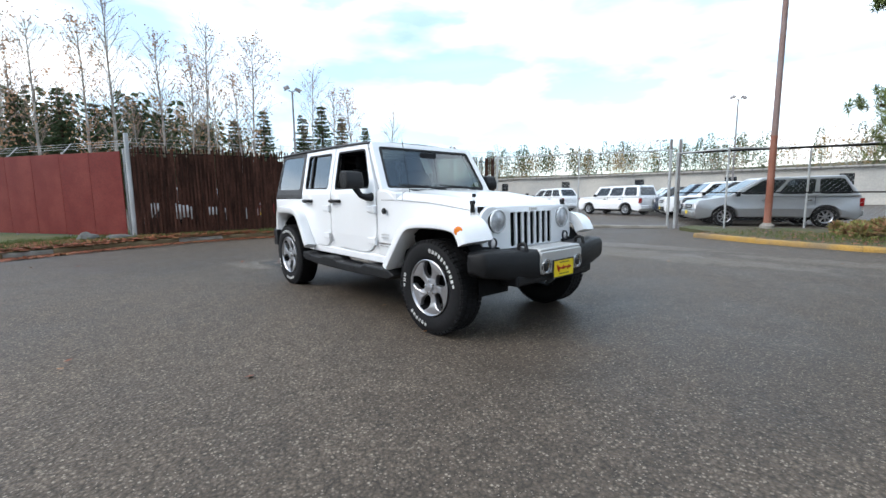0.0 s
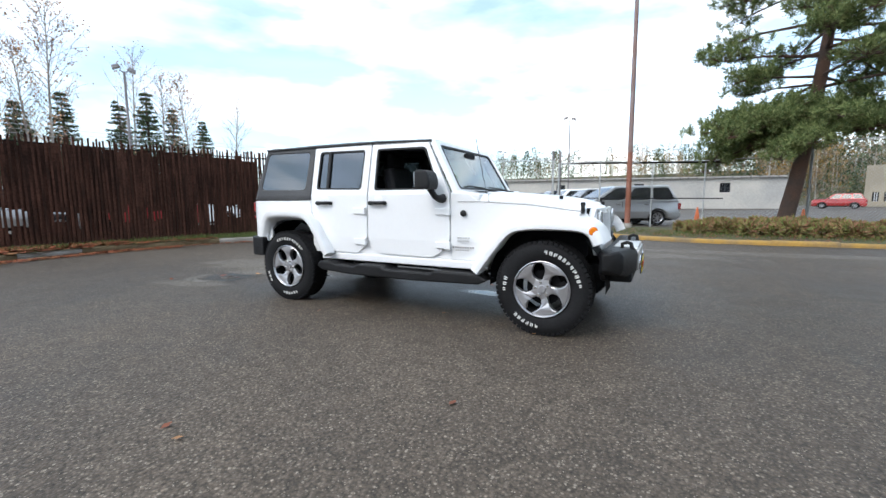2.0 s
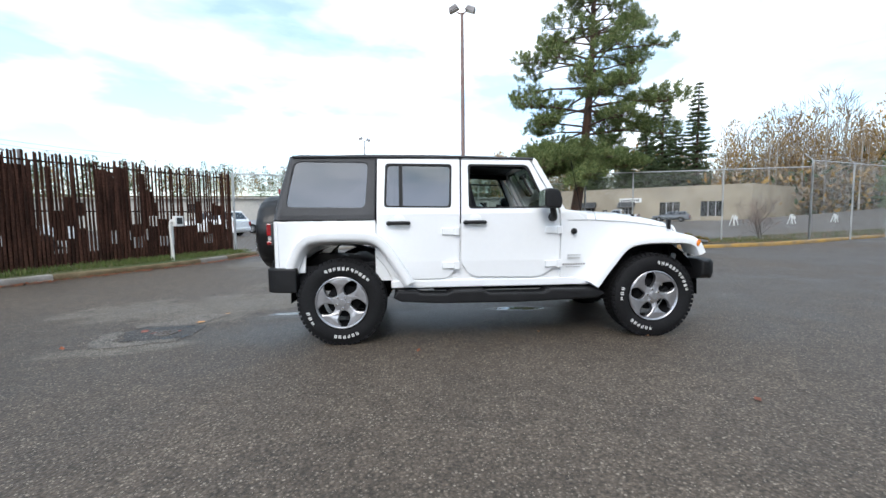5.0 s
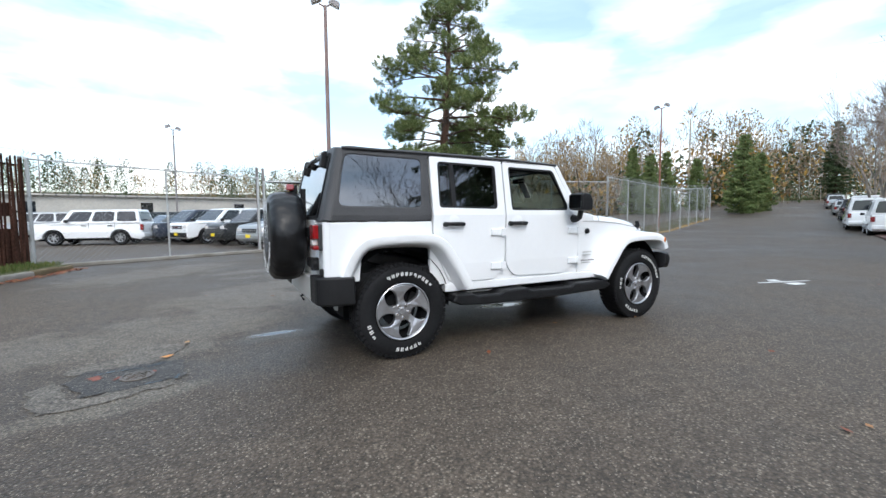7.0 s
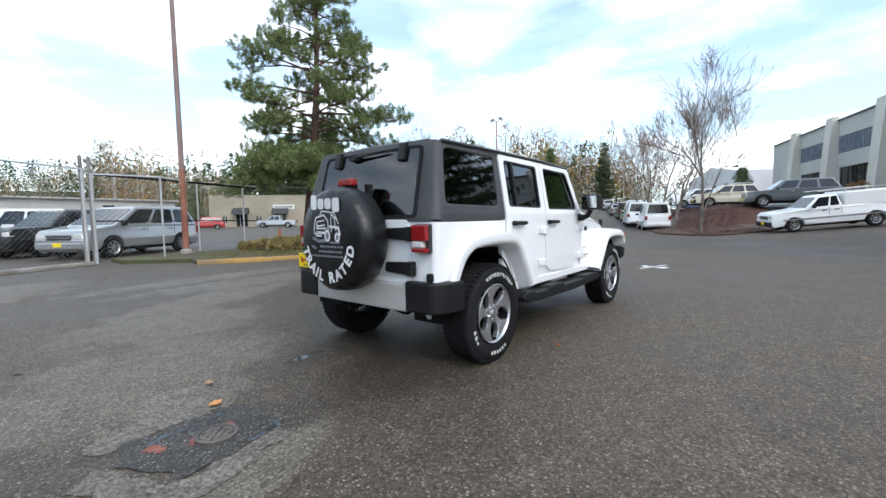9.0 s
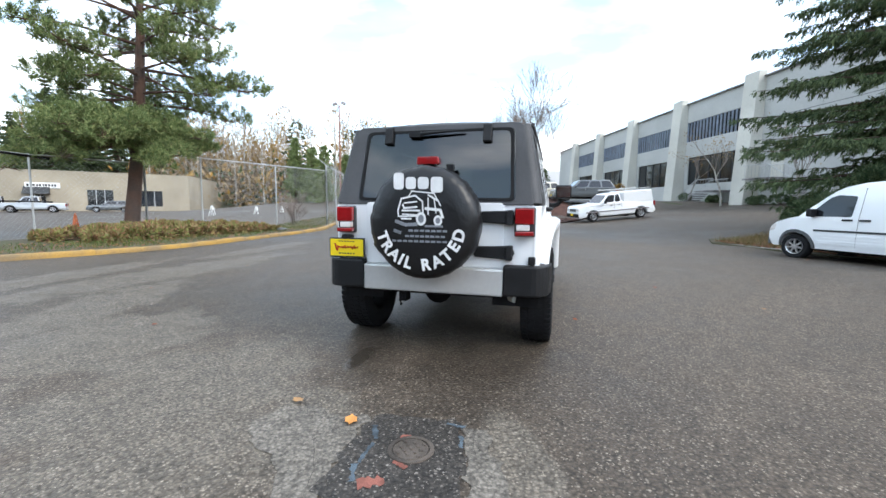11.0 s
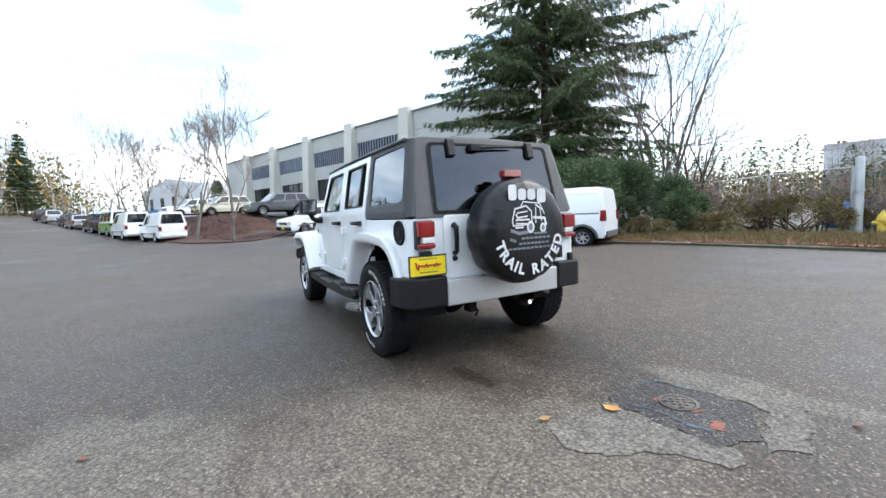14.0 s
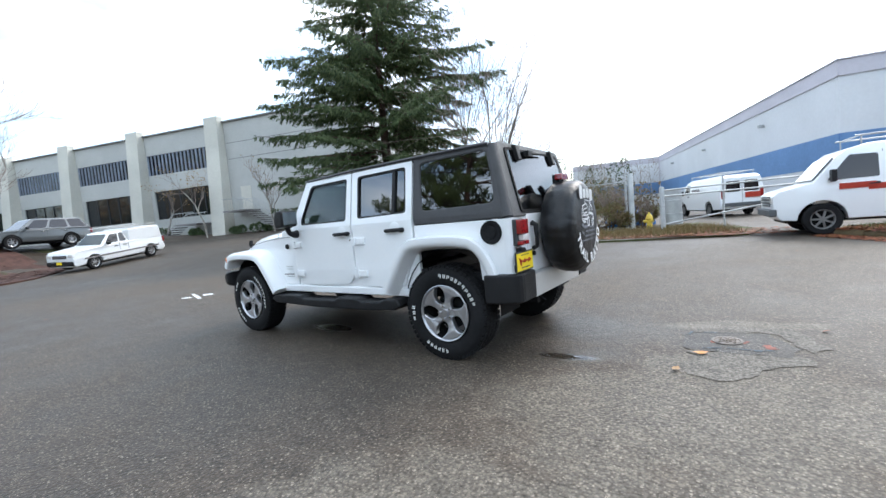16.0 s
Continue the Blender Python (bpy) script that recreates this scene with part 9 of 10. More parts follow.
    if rack:
        bm = bmesh.new()
        for s in (1, -1):
            rod(bm, (rf - 0.1, s * wt * 0.9, H + 0.13), (rr + 0.1, s * wt * 0.9, H + 0.13), 0.02)
            for k in range(4):
                x = rf - 0.2 + (rr - rf + 0.4) * k / 3
                rod(bm, (x, s * wt * 0.9, H - 0.02), (x, s * wt * 0.9, H + 0.13), 0.014)
        for k in range(4):
            x = rf - 0.2 + (rr - rf + 0.4) * k / 3
            rod(bm, (x, -wt * 0.9, H + 0.13), (x, wt * 0.9, H + 0.13), 0.018)
        part("roof_rack", bm, M["galv"], root)
    for x in (fw, rw):
        for s in (1, -1):
            w = new("wheel")
            w.parent = root
            w.matrix_basis = pose(x, s * (W / 2 - 0.115), r, 0, random.uniform(0, 70), 0 if s < 0 else 180)
            for nm, me in plain_wheel(r, 0.22):
                o = new(nm, me)
                o.parent = w
    return root


# vehicle yard behind the gate
SUV = dict(L=4.45, W=1.78, H=1.68, belt=1.05, nose=1.0, hood=1.15, wheelbase=2.63, r=0.35)
vehicle("suv", (-8.0, 21.8, 0), 167, "boxy white SUV parked in the yard", "car", "white", rack=False, roof=(0.70, -2.0), **SUV)
x, y = 0.4, 16.0
vehicle("minivan", (x, y, 0), 211, "silver-grey minivan parked behind the chain-link fence", "car", "silver", L=4.9, W=1.95, H=1.74, belt=1.05, nose=0.92, hood=0.95, wheelbase=2.95, r=0.35, roof=(0.35, -2.0), front=0.93)
for k, (colour, lab, kw) in enumerate([("black", "black SUV in the yard's row of cars", dict(SUV)), ("white", "white SUV in the yard's row of cars", dict(L=4.8, W=1.94, H=1.76, belt=1.08, nose=1.02, hood=1.3, wheelbase=2.9, r=0.38)), ("navy", "dark SUV in the yard's row of cars", dict(L=4.8, W=1.94, H=1.74, belt=1.08, nose=1.0, hood=1.3, wheelbase=2.9, r=0.38)),
                                       ("grey", "dark grey saloon in the yard's row of cars", dict(L=4.75, W=1.85, H=1.48, belt=0.95, nose=0.85, hood=1.35, wheelbase=2.75, r=0.34, sides=2)), ("black", "black SUV in the yard's row of cars", dict(SUV)), ("white", "white SUV in the yard's row of cars", dict(SUV)),
                                       ("white", "white saloon in the yard's row of cars", dict(L=4.75, W=1.85, H=1.48, belt=0.95, nose=0.85, hood=1.35, wheelbase=2.75, r=0.34, sides=2)), ("silver", "silver saloon in the yard's row of cars", dict(L=4.75, W=1.85, H=1.48, belt=0.95, nose=0.85, hood=1.35, wheelbase=2.75, r=0.34, sides=2))]):
    x, y = 0.4 - 1.43 * (k + 1), 16.0 + 2.38 * (k + 1)
    vehicle("suv" if "SUV" in lab else "saloon", (x, y, 0), 209 + (k % 3), lab, "car", colour, group="row of yard cars", **kw)
for k, (x, y, rz, colour, lab) in enumerate([(-14.5, 24.5, 165, "white", "white SUV further back in the yard"), (-12.2, 29.5, 170, "silver", "silver SUV further back in the yard")]):
    vehicle("suv", (x, y, 0), rz, lab, "car", colour, **SUV)

for k, (x, y, rz, colour, lab) in enumerate([(-16.5, 5.2, 60, "red", "red SUV glimpsed through the slat fence"), (-14.2, 8.8, 62, "white", "white SUV glimpsed through the slat fence"), (-17.0, 1.6, 58, "silver", "silver SUV glimpsed through the slat fence")]):
    vehicle("suv", (x, y, 0), rz, lab, "car", colour, **SUV)

# the store's lot
vehicle("suv", (19.5, 57.5, 0), 160, "dark red SUV outside the tan store", "car", "red", **SUV)
vehicle("pickup_truck", (29.5, 57, 0), 140, "silver pickup outside the tan store", "car", "silver", L=5.6, W=1.95, H=1.85, belt=1.1, nose=1.1, hood=1.4, wheelbase=3.5, r=0.4, bed=-0.6, roof=(0.75, -0.45), sides=2)
vehicle("saloon", (35.5, 53.5, 0), 140, "dark saloon outside the tan store", "car", "grey", L=4.75, W=1.85, H=1.48, belt=0.95, nose=0.85, hood=1.35, wheelbase=2.75, r=0.34, sides=2)

# along the road
def parked(nm, x, y, rz, lab, colour, **kw):
    return vehicle(nm, (x, y, height(x, y)), rz, lab, "car" if nm != "cargo_van" else "van", colour, **kw)


BOX = dict(L=4.6, W=1.82, H=2.0, belt=1.12, nose=0.98, hood=0.85, wheelbase=2.9, r=0.33, roof=(0.85, -2.2), sides=1, stripe=True)
parked("cargo_van", 30.4, 5.0, 20, "white delivery van parked along the road", "white", tail_high=False, **BOX)
parked("cargo_van", 34.9, 7.4, 20, "white delivery van parked in front of another", "white", **BOX)
parked("camper_van", 39.8, 9.0, 21, "green and white camper van parked along the road", "green", L=4.7, W=1.9, H=2.1, belt=1.1, nose=0.9, hood=0.6, wheelbase=2.5, r=0.34, roof=(1.2, -2.2), second=M["white_paint"], dark_tail=True)
parked("pickup_truck", 44.8, 11.0, 21, "dark pickup parked along the road", "black", L=5.4, W=1.9, H=1.8, belt=1.1, nose=1.05, hood=1.35, wheelbase=3.3, r=0.38, bed=-0.5, roof=(0.7, -0.35), sides=2)
parked("saloon", 52.5, 14.2, 21, "silver saloon parked along the road", "silver", L=4.7, W=1.8, H=1.45, belt=0.93, nose=0.82, hood=1.35, wheelbase=2.7, r=0.33, sides=2)
parked("saloon", 58.5, 16.2, 21, "dark blue saloon parked along the road", "navy", L=4.7, W=1.8, H=1.45, belt=0.93, nose=0.82, hood=1.35, wheelbase=2.7, r=0.33, sides=2)
parked("suv", 66, 19.6, 21, "silver SUV far up the road", "silver", **SUV)
parked("suv", 74, 22.6, 21, "black SUV far up the road", "black", **SUV)
parked("saloon", 62.0, 28.5, 202, "dark saloon on the far side of the road", "grey", L=4.7, W=1.8, H=1.45, belt=0.93, nose=0.82, hood=1.35, wheelbase=2.7, r=0.33, sides=2)
parked("suv", 72.0, 32.5, 202, "silver SUV on the far side of the road", "silver", **SUV)

# drive and bank by the offices
r0 = vehicle("pickup_truck", (23.75, -4.25, 0.41), 114, "white compact pickup with a white canopy on the sloping drive", "car", "white", L=5.1, W=1.78, H=1.66, belt=1.08, nose=0.98, hood=1.35, wheelbase=3.19, r=0.34, bed=-0.35, roof=(0.55, -0.2), side_panes=[(0.08, 0.34), (0.40, 0.88)], stripe=True, pitch=5.2, roll=-2)
bm = bmesh.new()
prism(bm, rounded([(-2.46, 1.02), (-0.42, 1.02), (-0.42, 1.70), (-2.36, 1.70)], 0.05, 2), -0.80, 0.80, "y")
cn = part("canopy", bm, M["white_paint"], r0, "white fibreglass bed canopy", bevel=0.04)
bm = bmesh.new()
for s in (1, -1):
    rod(bm, (-2.3, s * 0.7, 1.84), (0.5, s * 0.6, 1.84), 0.02)
    for x in (-2.2, -1.3, -0.5):
        rod(bm, (x, s * 0.7, 1.66), (x, s * 0.7, 1.84), 0.015)
part("ladder_rack", bm, M["galv"], cn)
parked("crossover", 31.6, -2.9, 104, "dark grey crossover parked above the mulch bank", "grey", L=5.0, W=1.95, H=1.75, belt=1.08, nose=0.98, hood=1.3, wheelbase=2.87, r=0.38)
parked("suv", 35.8, 1.0, 112, "cream SUV parked above the mulch bank", "cream", rack=True, **SUV)
parked("suv", 39.6, 3.4, 112, "white SUV parked above the mulch bank", "white", **SUV)

# the white compact cargo van by the junipers
def compact_van(at, rz):
    root = thing("cargo_van", at, "white compact high-roof cargo van with black side strips", "van", "", rz)
    r, fw, rw = 0.325, 1.47, -1.44

    def half(z):
        if z < 0.5:
            return 0.86 + 0.04 * (z - 0.25) / 0.25
        return 0.90 - max(0.0, z - 1.05) * 0.15

    def arch(cx, n=10):
        R = r + 0.075
        return [(cx + R * math.cos(math.pi * k / n), 0.31 + R * math.sin(math.pi * k / n)) for k in range(n, -1, -1)]
    out = [(-2.02, 0.30)] + arch(rw) + arch(fw) + [(2.16, 0.30), (2.25, 0.42), (2.26, 0.66), (2.20, 0.84), (2.06, 0.95), (1.80, 1.03), (1.42, 1.12), (1.05, 1.47), (0.74, 1.74), (0.55, 1.85), (0.25, 1.93), (-0.4, 1.985), (-1.4, 2.0), (-1.88, 1.985), (-1.99, 1.90), (-2.05, 1.30), (-2.08, 0.80), (-2.08, 0.42)]
    bm = plate(out, (), (0.5, 1.05, 1.45, 1.75), lambda u, w, t: (u, t, w), 1.0)
    for v in bm.verts:
        s = -1 if v.co.y < 0.5 else 1
        nose = smooth_step(1.5, 2.26, v.co.x)
        tail = smooth_step(-1.88, -2.08, v.co.x)
        v.co.y = s * (half(v.co.z) - 0.20 * nose - 0.03 * tail - 0.10 * smooth_step(1.80, 2.0, v.co.z))
    bmesh.ops.recalc_face_normals(bm, faces=bm.faces[:])
    part("body", bm, M["white_paint"], root, bevel=0.035, seg=3, smooth=40)

    def side(nm, line, s, mat_, out_=0.006, thick=0.02, holes=(), cuts=()):
        return part(nm, plate(line, holes, cuts, lambda u, w, t: (u, s * (half(w) - 0.20 * smooth_step(1.5, 2.26, u) + out_ - t), w), thick), mat_, root)
    for s in (1, -1):
        side("side_window", rounded([(1.24, 1.13), (0.34, 1.13), (0.30, 1.62), (0.66, 1.655), (0.80, 1.60)], [0.03, 0.03, 0.05, 0.05, 0.04], 3), s, M["window"])
        side("side_strip", [(1.05, 0.755), (-0.95, 0.755), (-0.95, 0.80), (1.05, 0.80)], s, M["trim_dark"], 0.014)
        side("sliding_rail", [(-0.62, 1.105), (-1.92, 1.105), (-1.92, 1.14), (-0.62, 1.14)], s, M["trim_dark"], 0.010)
        for z in (0.44, 0.51, 0.58, 0.65):
            side("sill_rib", [(1.0, z), (-0.9, z), (-0.9, z + 0.035), (1.0, z + 0.035)], s, M["white_paint"], 0.010)
        for x in (0.22, -0.62):
            side("door_gap", [(x, 0.42), (x + 0.010, 0.42), (x - 0.04, 1.80), (x - 0.05, 1.80)], s, M["grey_pole"], 0.003, cuts=(0.5, 1.05))
        for x in (0.40, 0.08):
            side("door_handle", rounded([(x - 0.10, 1.03), (x + 0.10, 1.03), (x + 0.10, 1.075), (x - 0.10, 1.075)], 0.015, 2), s, M["black_plastic"], 0.022)
        side("pressed_panel", rounded([(-0.75, 1.22), (-1.88, 1.22), (-1.86, 1.80), (-0.75, 1.80)], 0.04, 2), s, M["white_paint"], 0.006, holes=[rounded([(-0.79, 1.26), (-1.84, 1.26), (-1.82, 1.76), (-0.79, 1.76)], 0.04, 2)])
        for cx in (fw, rw):
            ring = [(cx + (r + 0.135) * math.cos(a), 0.32 + (r + 0.135) * math.sin(a)) for a in [math.pi * k / 14 for k in range(15)]]
            inner = [(cx + (r + 0.07) * math.cos(a), 0.31 + (r + 0.07) * math.sin(a)) for a in [math.pi * k / 14 for k in range(14, -1, -1)]]
            side("arch_trim", ring + inner, s, M["grey_plastic"], 0.022)
        bm = bmesh.new()
        prism(bm, rounded([(-2.10, 0.86), (-1.94, 0.86), (-1.96, 1.22), (-2.08, 1.22)], 0.03, 2), s * 0.70, s * 0.895, "y")
        part("tail_lamp", bm, M["red_lens"], root, bevel=0.015)
        bm = bmesh.new()
        prism(bm, rounded([(1.88, 0.80), (2.24, 0.70), (2.18, 0.86), (1.95, 0.96)], 0.03, 2), s * 0.55, s * 0.74, "y")
        part("headlamp", bm, M["clear_lens"], root, bevel=0.03)
        bm = bmesh.new()
        box(bm, (1.08, s * 0.98, 1.22), (0.12, 0.18, 0.20))
        box(bm, (1.10, s * 0.90, 1.14), (0.09, 0.08, 0.06))
        part("door_mirror", bm, M["black_plastic"], root, bevel=0.03)
    bm = bmesh.new()
    vs = [bm.verts.new(p) for p in ((1.40, -0.72, 1.17), (1.40, 0.72, 1.17), (0.80, 0.66, 1.74), (0.80, -0.66, 1.74))]
    bm.faces.new(vs)
    r_ = bmesh.ops.extrude_face_region(bm, geom=bm.faces[:])
    bmesh.ops.translate(bm, vec=(0.02, 0, 0.02), verts=[v for v in r_["geom"] if isinstance(v, bmesh.types.BMVert)])
    bmesh.ops.recalc_face_normals(bm, faces=bm.faces[:])
    part("windscreen", bm, M["window"], root)
    for x, z in ((2.24, 0.42), (-2.08, 0.42)):
        bm = bmesh.new()
        box(bm, (x, 0, z), (0.10, 1.40, 0.20))
        part("front_bumper" if x > 0 else "rear_bumper", bm, M["grey_plastic"], root, bevel=0.03)
    bm = bmesh.new()
    box(bm, (0, 0, 0.36), (3.7, 1.3, 0.24))
    part("underbody", bm, M["steel_dark"], root)
    for x in (fw, rw):
        for s in (1, -1):
            w = new("wheel")
            w.parent = root
            w.matrix_basis = pose(x, s * 0.79, r, 0, 20 + 30 * x, 0 if s < 0 else 180)
            for nm, me in plain_wheel(r, 0.20):
                o = new(nm, me)
                o.parent = w
    root.scale = (1.04, 1.04, 0.93)
    return root


M["grey_plastic"] = material("grey_moulded_plastic", (0.09, 0.095, 0.10), 0.6, var=0.15)
compact_van((6.23, -8.13, height(6.23, -8.13)), 27)

# the full-size van in the driveway and the truck behind the bars
def work_van(at, rz):
    root = thing("panel_van", at, "white full-size work van with a roof ladder rack", "van", "", rz)
    r, fw, rw = 0.37, 1.95, -1.50

    def half(z):
        return 0.97 + 0.03 * smooth_step(0.3, 0.7, z) - max(0.0, z - 1.1) * 0.16

    def arch(cx, n=10):
        R = r + 0.08
        return [(cx + R * math.cos(math.pi * k / n), 0.36 + R * math.sin(math.pi * k / n)) for k in range(n, -1, -1)]
    out = [(-2.80, 0.38)] + arch(rw) + arch(fw) + [(2.70, 0.38), (2.84, 0.52), (2.86, 0.98), (2.76, 1.08), (2.12, 1.24), (1.66, 1.80), (1.50, 1.93), (1.1, 2.03), (-2.55, 2.05), (-2.80, 1.92), (-2.86, 1.0), (-2.86, 0.52)]
    bm = plate(out, (), (0.7, 1.1, 1.5, 1.8), lambda u, w, t: (u, t, w), 1.0)
    for v in bm.verts:
        s = -1 if v.co.y < 0.5 else 1
        v.co.y = s * (half(v.co.z) - 0.12 * smooth_step(2.0, 2.86, v.co.x) - 0.09 * smooth_step(1.85, 2.05, v.co.z))
    bmesh.ops.recalc_face_normals(bm, faces=bm.faces[:])
    part("body", bm, M["white_paint"], root, bevel=0.035, seg=3, smooth=40)
    for s in (1, -1):
        def side(nm, line, mat_, out_=0.006):
            part(nm, plate(line, (), (), lambda u, w, t: (u, s * (half(w) + out_ - t), w), 0.02), mat_, root)
        side("side_window", rounded([(1.86, 1.26), (0.98, 1.26), (0.98, 1.78), (1.46, 1.80)], 0.04, 3), M["window"])
        for x in (0.90, -0.35):
            side("door_gap", [(x, 0.45), (x + 0.012, 0.45), (x + 0.012, 1.85), (x, 1.85)], M["grey_pole"], 0.003)
        side("door_handle", rounded([(0.98, 1.10), (1.16, 1.10), (1.16, 1.15), (0.98, 1.15)], 0.012, 2), M["black_plastic"], 0.02)
        bm = bmesh.new()
        box(bm, (1.78, s * 1.10, 1.36), (0.10, 0.20, 0.28))
        box(bm, (1.80, s * 0.99, 1.28), (0.07, 0.10, 0.05))
        part("door_mirror", bm, M["black_plastic"], root, bevel=0.03)
        bm = bmesh.new()
        box(bm, (2.81, s * 0.66, 0.88), (0.12, 0.26, 0.16))
        part("headlamp", bm, M["clear_lens"], root, bevel=0.02)
        bm = bmesh.new()
        box(bm, (2.75, s * 0.845, 0.88), (0.16, 0.08, 0.18))
        part("corner_lamp", bm, M["amber"], root, bevel=0.02)
        bm = bmesh.new()
        box(bm, (-2.84, s * 0.86, 1.1), (0.08, 0.16, 0.42))
        part("tail_lamp", bm, M["red_lens"], root, bevel=0.02)
    bm = bmesh.new()
    vs = [bm.verts.new(p) for p in ((2.09, -0.84, 1.29), (2.09, 0.84, 1.29), (1.70, 0.78, 1.77), (1.70, -0.78, 1.77))]
    bm.faces.new(vs)
    r_ = bmesh.ops.extrude_face_region(bm, geom=bm.faces[:])
    bmesh.ops.translate(bm, vec=(0.02, 0, 0.016), verts=[v for v in r_["geom"] if isinstance(v, bmesh.types.BMVert)])
    bmesh.ops.recalc_face_normals(bm, faces=bm.faces[:])
    part("windscreen", bm, M["window"], root)
    bm = bmesh.new()
    box(bm, (2.84, 0, 0.86), (0.06, 1.04, 0.26))
    g = part("grille", bm, M["trim_dark"], root, "dark grille", bevel=0.015)
    for z in (0.78, 0.86, 0.94):
        bm = bmesh.new()
        box(bm, (2.875, 0, z), (0.02, 1.04, 0.022))
        part("grille_bar", bm, M["galv"], g)
    for x in (2.86, -2.86):
        bm = bmesh.new()
        box(bm, (x, 0, 0.58), (0.16, 1.80, 0.18))
        part("front_bumper" if x > 0 else "rear_bumper", bm, M["grey_plastic"], root, bevel=0.03)
    bm = bmesh.new()
    box(bm, (0, 0, 0.42), (5.2, 1.4, 0.24))
    part("underbody", bm, M["steel_dark"], root)
    for s in (1, -1):
        bm = bmesh.new()
        prism(bm, rounded([(s * 0.10, 1.22), (s * 0.74, 1.22), (s * 0.68, 1.74), (s * 0.10, 1.74)], 0.05, 3), -2.872, -2.80, "x")
        bmesh.ops.recalc_face_normals(bm, faces=bm.faces[:])
        part("rear_window", bm, M["window"], root)
    bm = bmesh.new()
    box(bm, (-2.862, 0, 1.15), (0.012, 0.014, 1.35))
    part("rear_door_gap", bm, M["grey_pole"], root)
    bm = bmesh.new()
    for s in (1, -1):
        rod(bm, (1.3, s * 0.72, 2.22), (-2.5, s * 0.72, 2.22), 0.022)
        for x in (1.2, 0.0, -1.2, -2.4):
            rod(bm, (x, s * 0.72, 1.98), (x, s * 0.72, 2.22), 0.016)
    for x in (1.2, 0.0, -1.2, -2.4):
        rod(bm, (x, -0.72, 2.22), (x, 0.72, 2.22), 0.018)
    part("roof_rack", bm, M["galv"], root)
    for x in (fw, rw):
        for s in (1, -1):
            w = new("wheel")
            w.parent = root
            w.matrix_basis = pose(x, s * 0.87, r, 0, 20 + 30 * x, 0 if s < 0 else 180)
            for nm, me in plain_wheel(r, 0.23):
                o = new(nm, me)
                o.parent = w
                if nm == "rim":
                    o.data = o.data.copy()
                    o.data.materials[0] = M["steel_rim"]
    return root


fv = work_van((-6.85, -10.65, 0), 6)
bm = bmesh.new()
for k, w in enumerate((0.62, 0.48)):
    box(bm, (1.35 - 0.42 * k, 1.010, 1.10 - 0.05 * k), (w, 0.012, 0.13))
part("side_lettering", bm, M["red_print"], fv, "dark red lettering bars")
bv = work_van((-2.3, -24.4, 0), -65)
bv["label"] = "white service van behind the pipe gate, its back doors shut"
bm = bmesh.new()
for k in range(5):
    box(bm, (-0.4 + 0.22 * k, 1.000, 1.45), (0.16, 0.012, 0.13))
part("side_lettering", bm, M["grey_pole"], bv, "grey lettering bars")
bm = bmesh.new()
box(bm, (-2.885, -0.45, 1.02), (0.012, 0.66, 0.26))
part("door_lettering", bm, M["red_print"], bv, "dark red lettering panel")


# ---- light poles, hydrant, signs and other small things ----
def light_pole(at, high, label, lower, upper, heads=2, arm_az=-60.0, r=0.09):
    root = thing("light_pole", at, label, "light pole")
    bm = bmesh.new()
    rod(bm, (0, 0, 0), (0, 0, high * 0.30), r, r * 0.88, 12)
    part("lower_pole", bm, lower, root)
    bm = bmesh.new()
    rod(bm, (0, 0, high * 0.30), (0, 0, high), r * 0.86, r * 0.62, 12)
    part("upper_pole", bm, upper, root)
    bm = bmesh.new()
    lathe(bm, [(r * 1.9, 0), (r * 1.9, 0.10), (r * 1.3, 0.16), (r, 0.18)], 14, "z")
    part("base", bm, M["concrete"], root)
    a = radians(arm_az)
    for k in range(heads):
        s = 1 if k == 0 else -1
        c, sn = math.cos(a) * s, math.sin(a) * s
        bm = bmesh.new()
        rod(bm, (0, 0, high - 0.05), (c * 0.22, sn * 0.22, high + 0.06), 0.03)
        arm = part("arm", bm, upper, root)
        bm = bmesh.new()
        box(bm, (0, 0, 0), (0.42, 0.26, 0.20), (0, 0, 0), 0.75)
        h = part("lamp_head", bm, M["grey_pole"], root, bevel=0.02)
        h.matrix_basis = pose(c * 0.36, sn * 0.36, high + 0.1 + 0.12 * k, 0, 24 * 1, math.degrees(math.atan2(sn, c)))
        bm = bmesh.new()
        box(bm, (0, 0, -0.105), (0.36, 0.22, 0.015))
        part("lens", bm, M["clear_lens"], h)
    return root


light_pole((1.15, 12.75, 0.08), 9.2, "tall floodlight pole with a rust-red lower half", M["rust_pole"], M["pole_paint"], 2, -20, 0.10)
light_pole((-5.7, 36.4, 0), 8.4, "floodlight pole in the vehicle yard", M["grey_pole"], M["grey_pole"], 2, 10, 0.08)
light_pole((-24.1, 8.8, 0), 8.2, "twin floodlight pole behind the slat fence", M["grey_pole"], M["grey_pole"], 2, 60, 0.09)
light_pole((27.4, 16.9, height(27.4, 16.9)), 9.3, "light pole behind the roadside fence", M["rust_pole"], M["rust_pole"], 2, 120, 0.07)
light_pole((-20.5, 60, 0), 8.5, "far floodlight pole in the vehicle yard", M["grey_pole"], M["grey_pole"], 2, 10, 0.08)
light_pole((-44, 42, 0), 8.5, "far floodlight pole in the vehicle yard", M["grey_pole"], M["grey_pole"], 2, 10, 0.08)


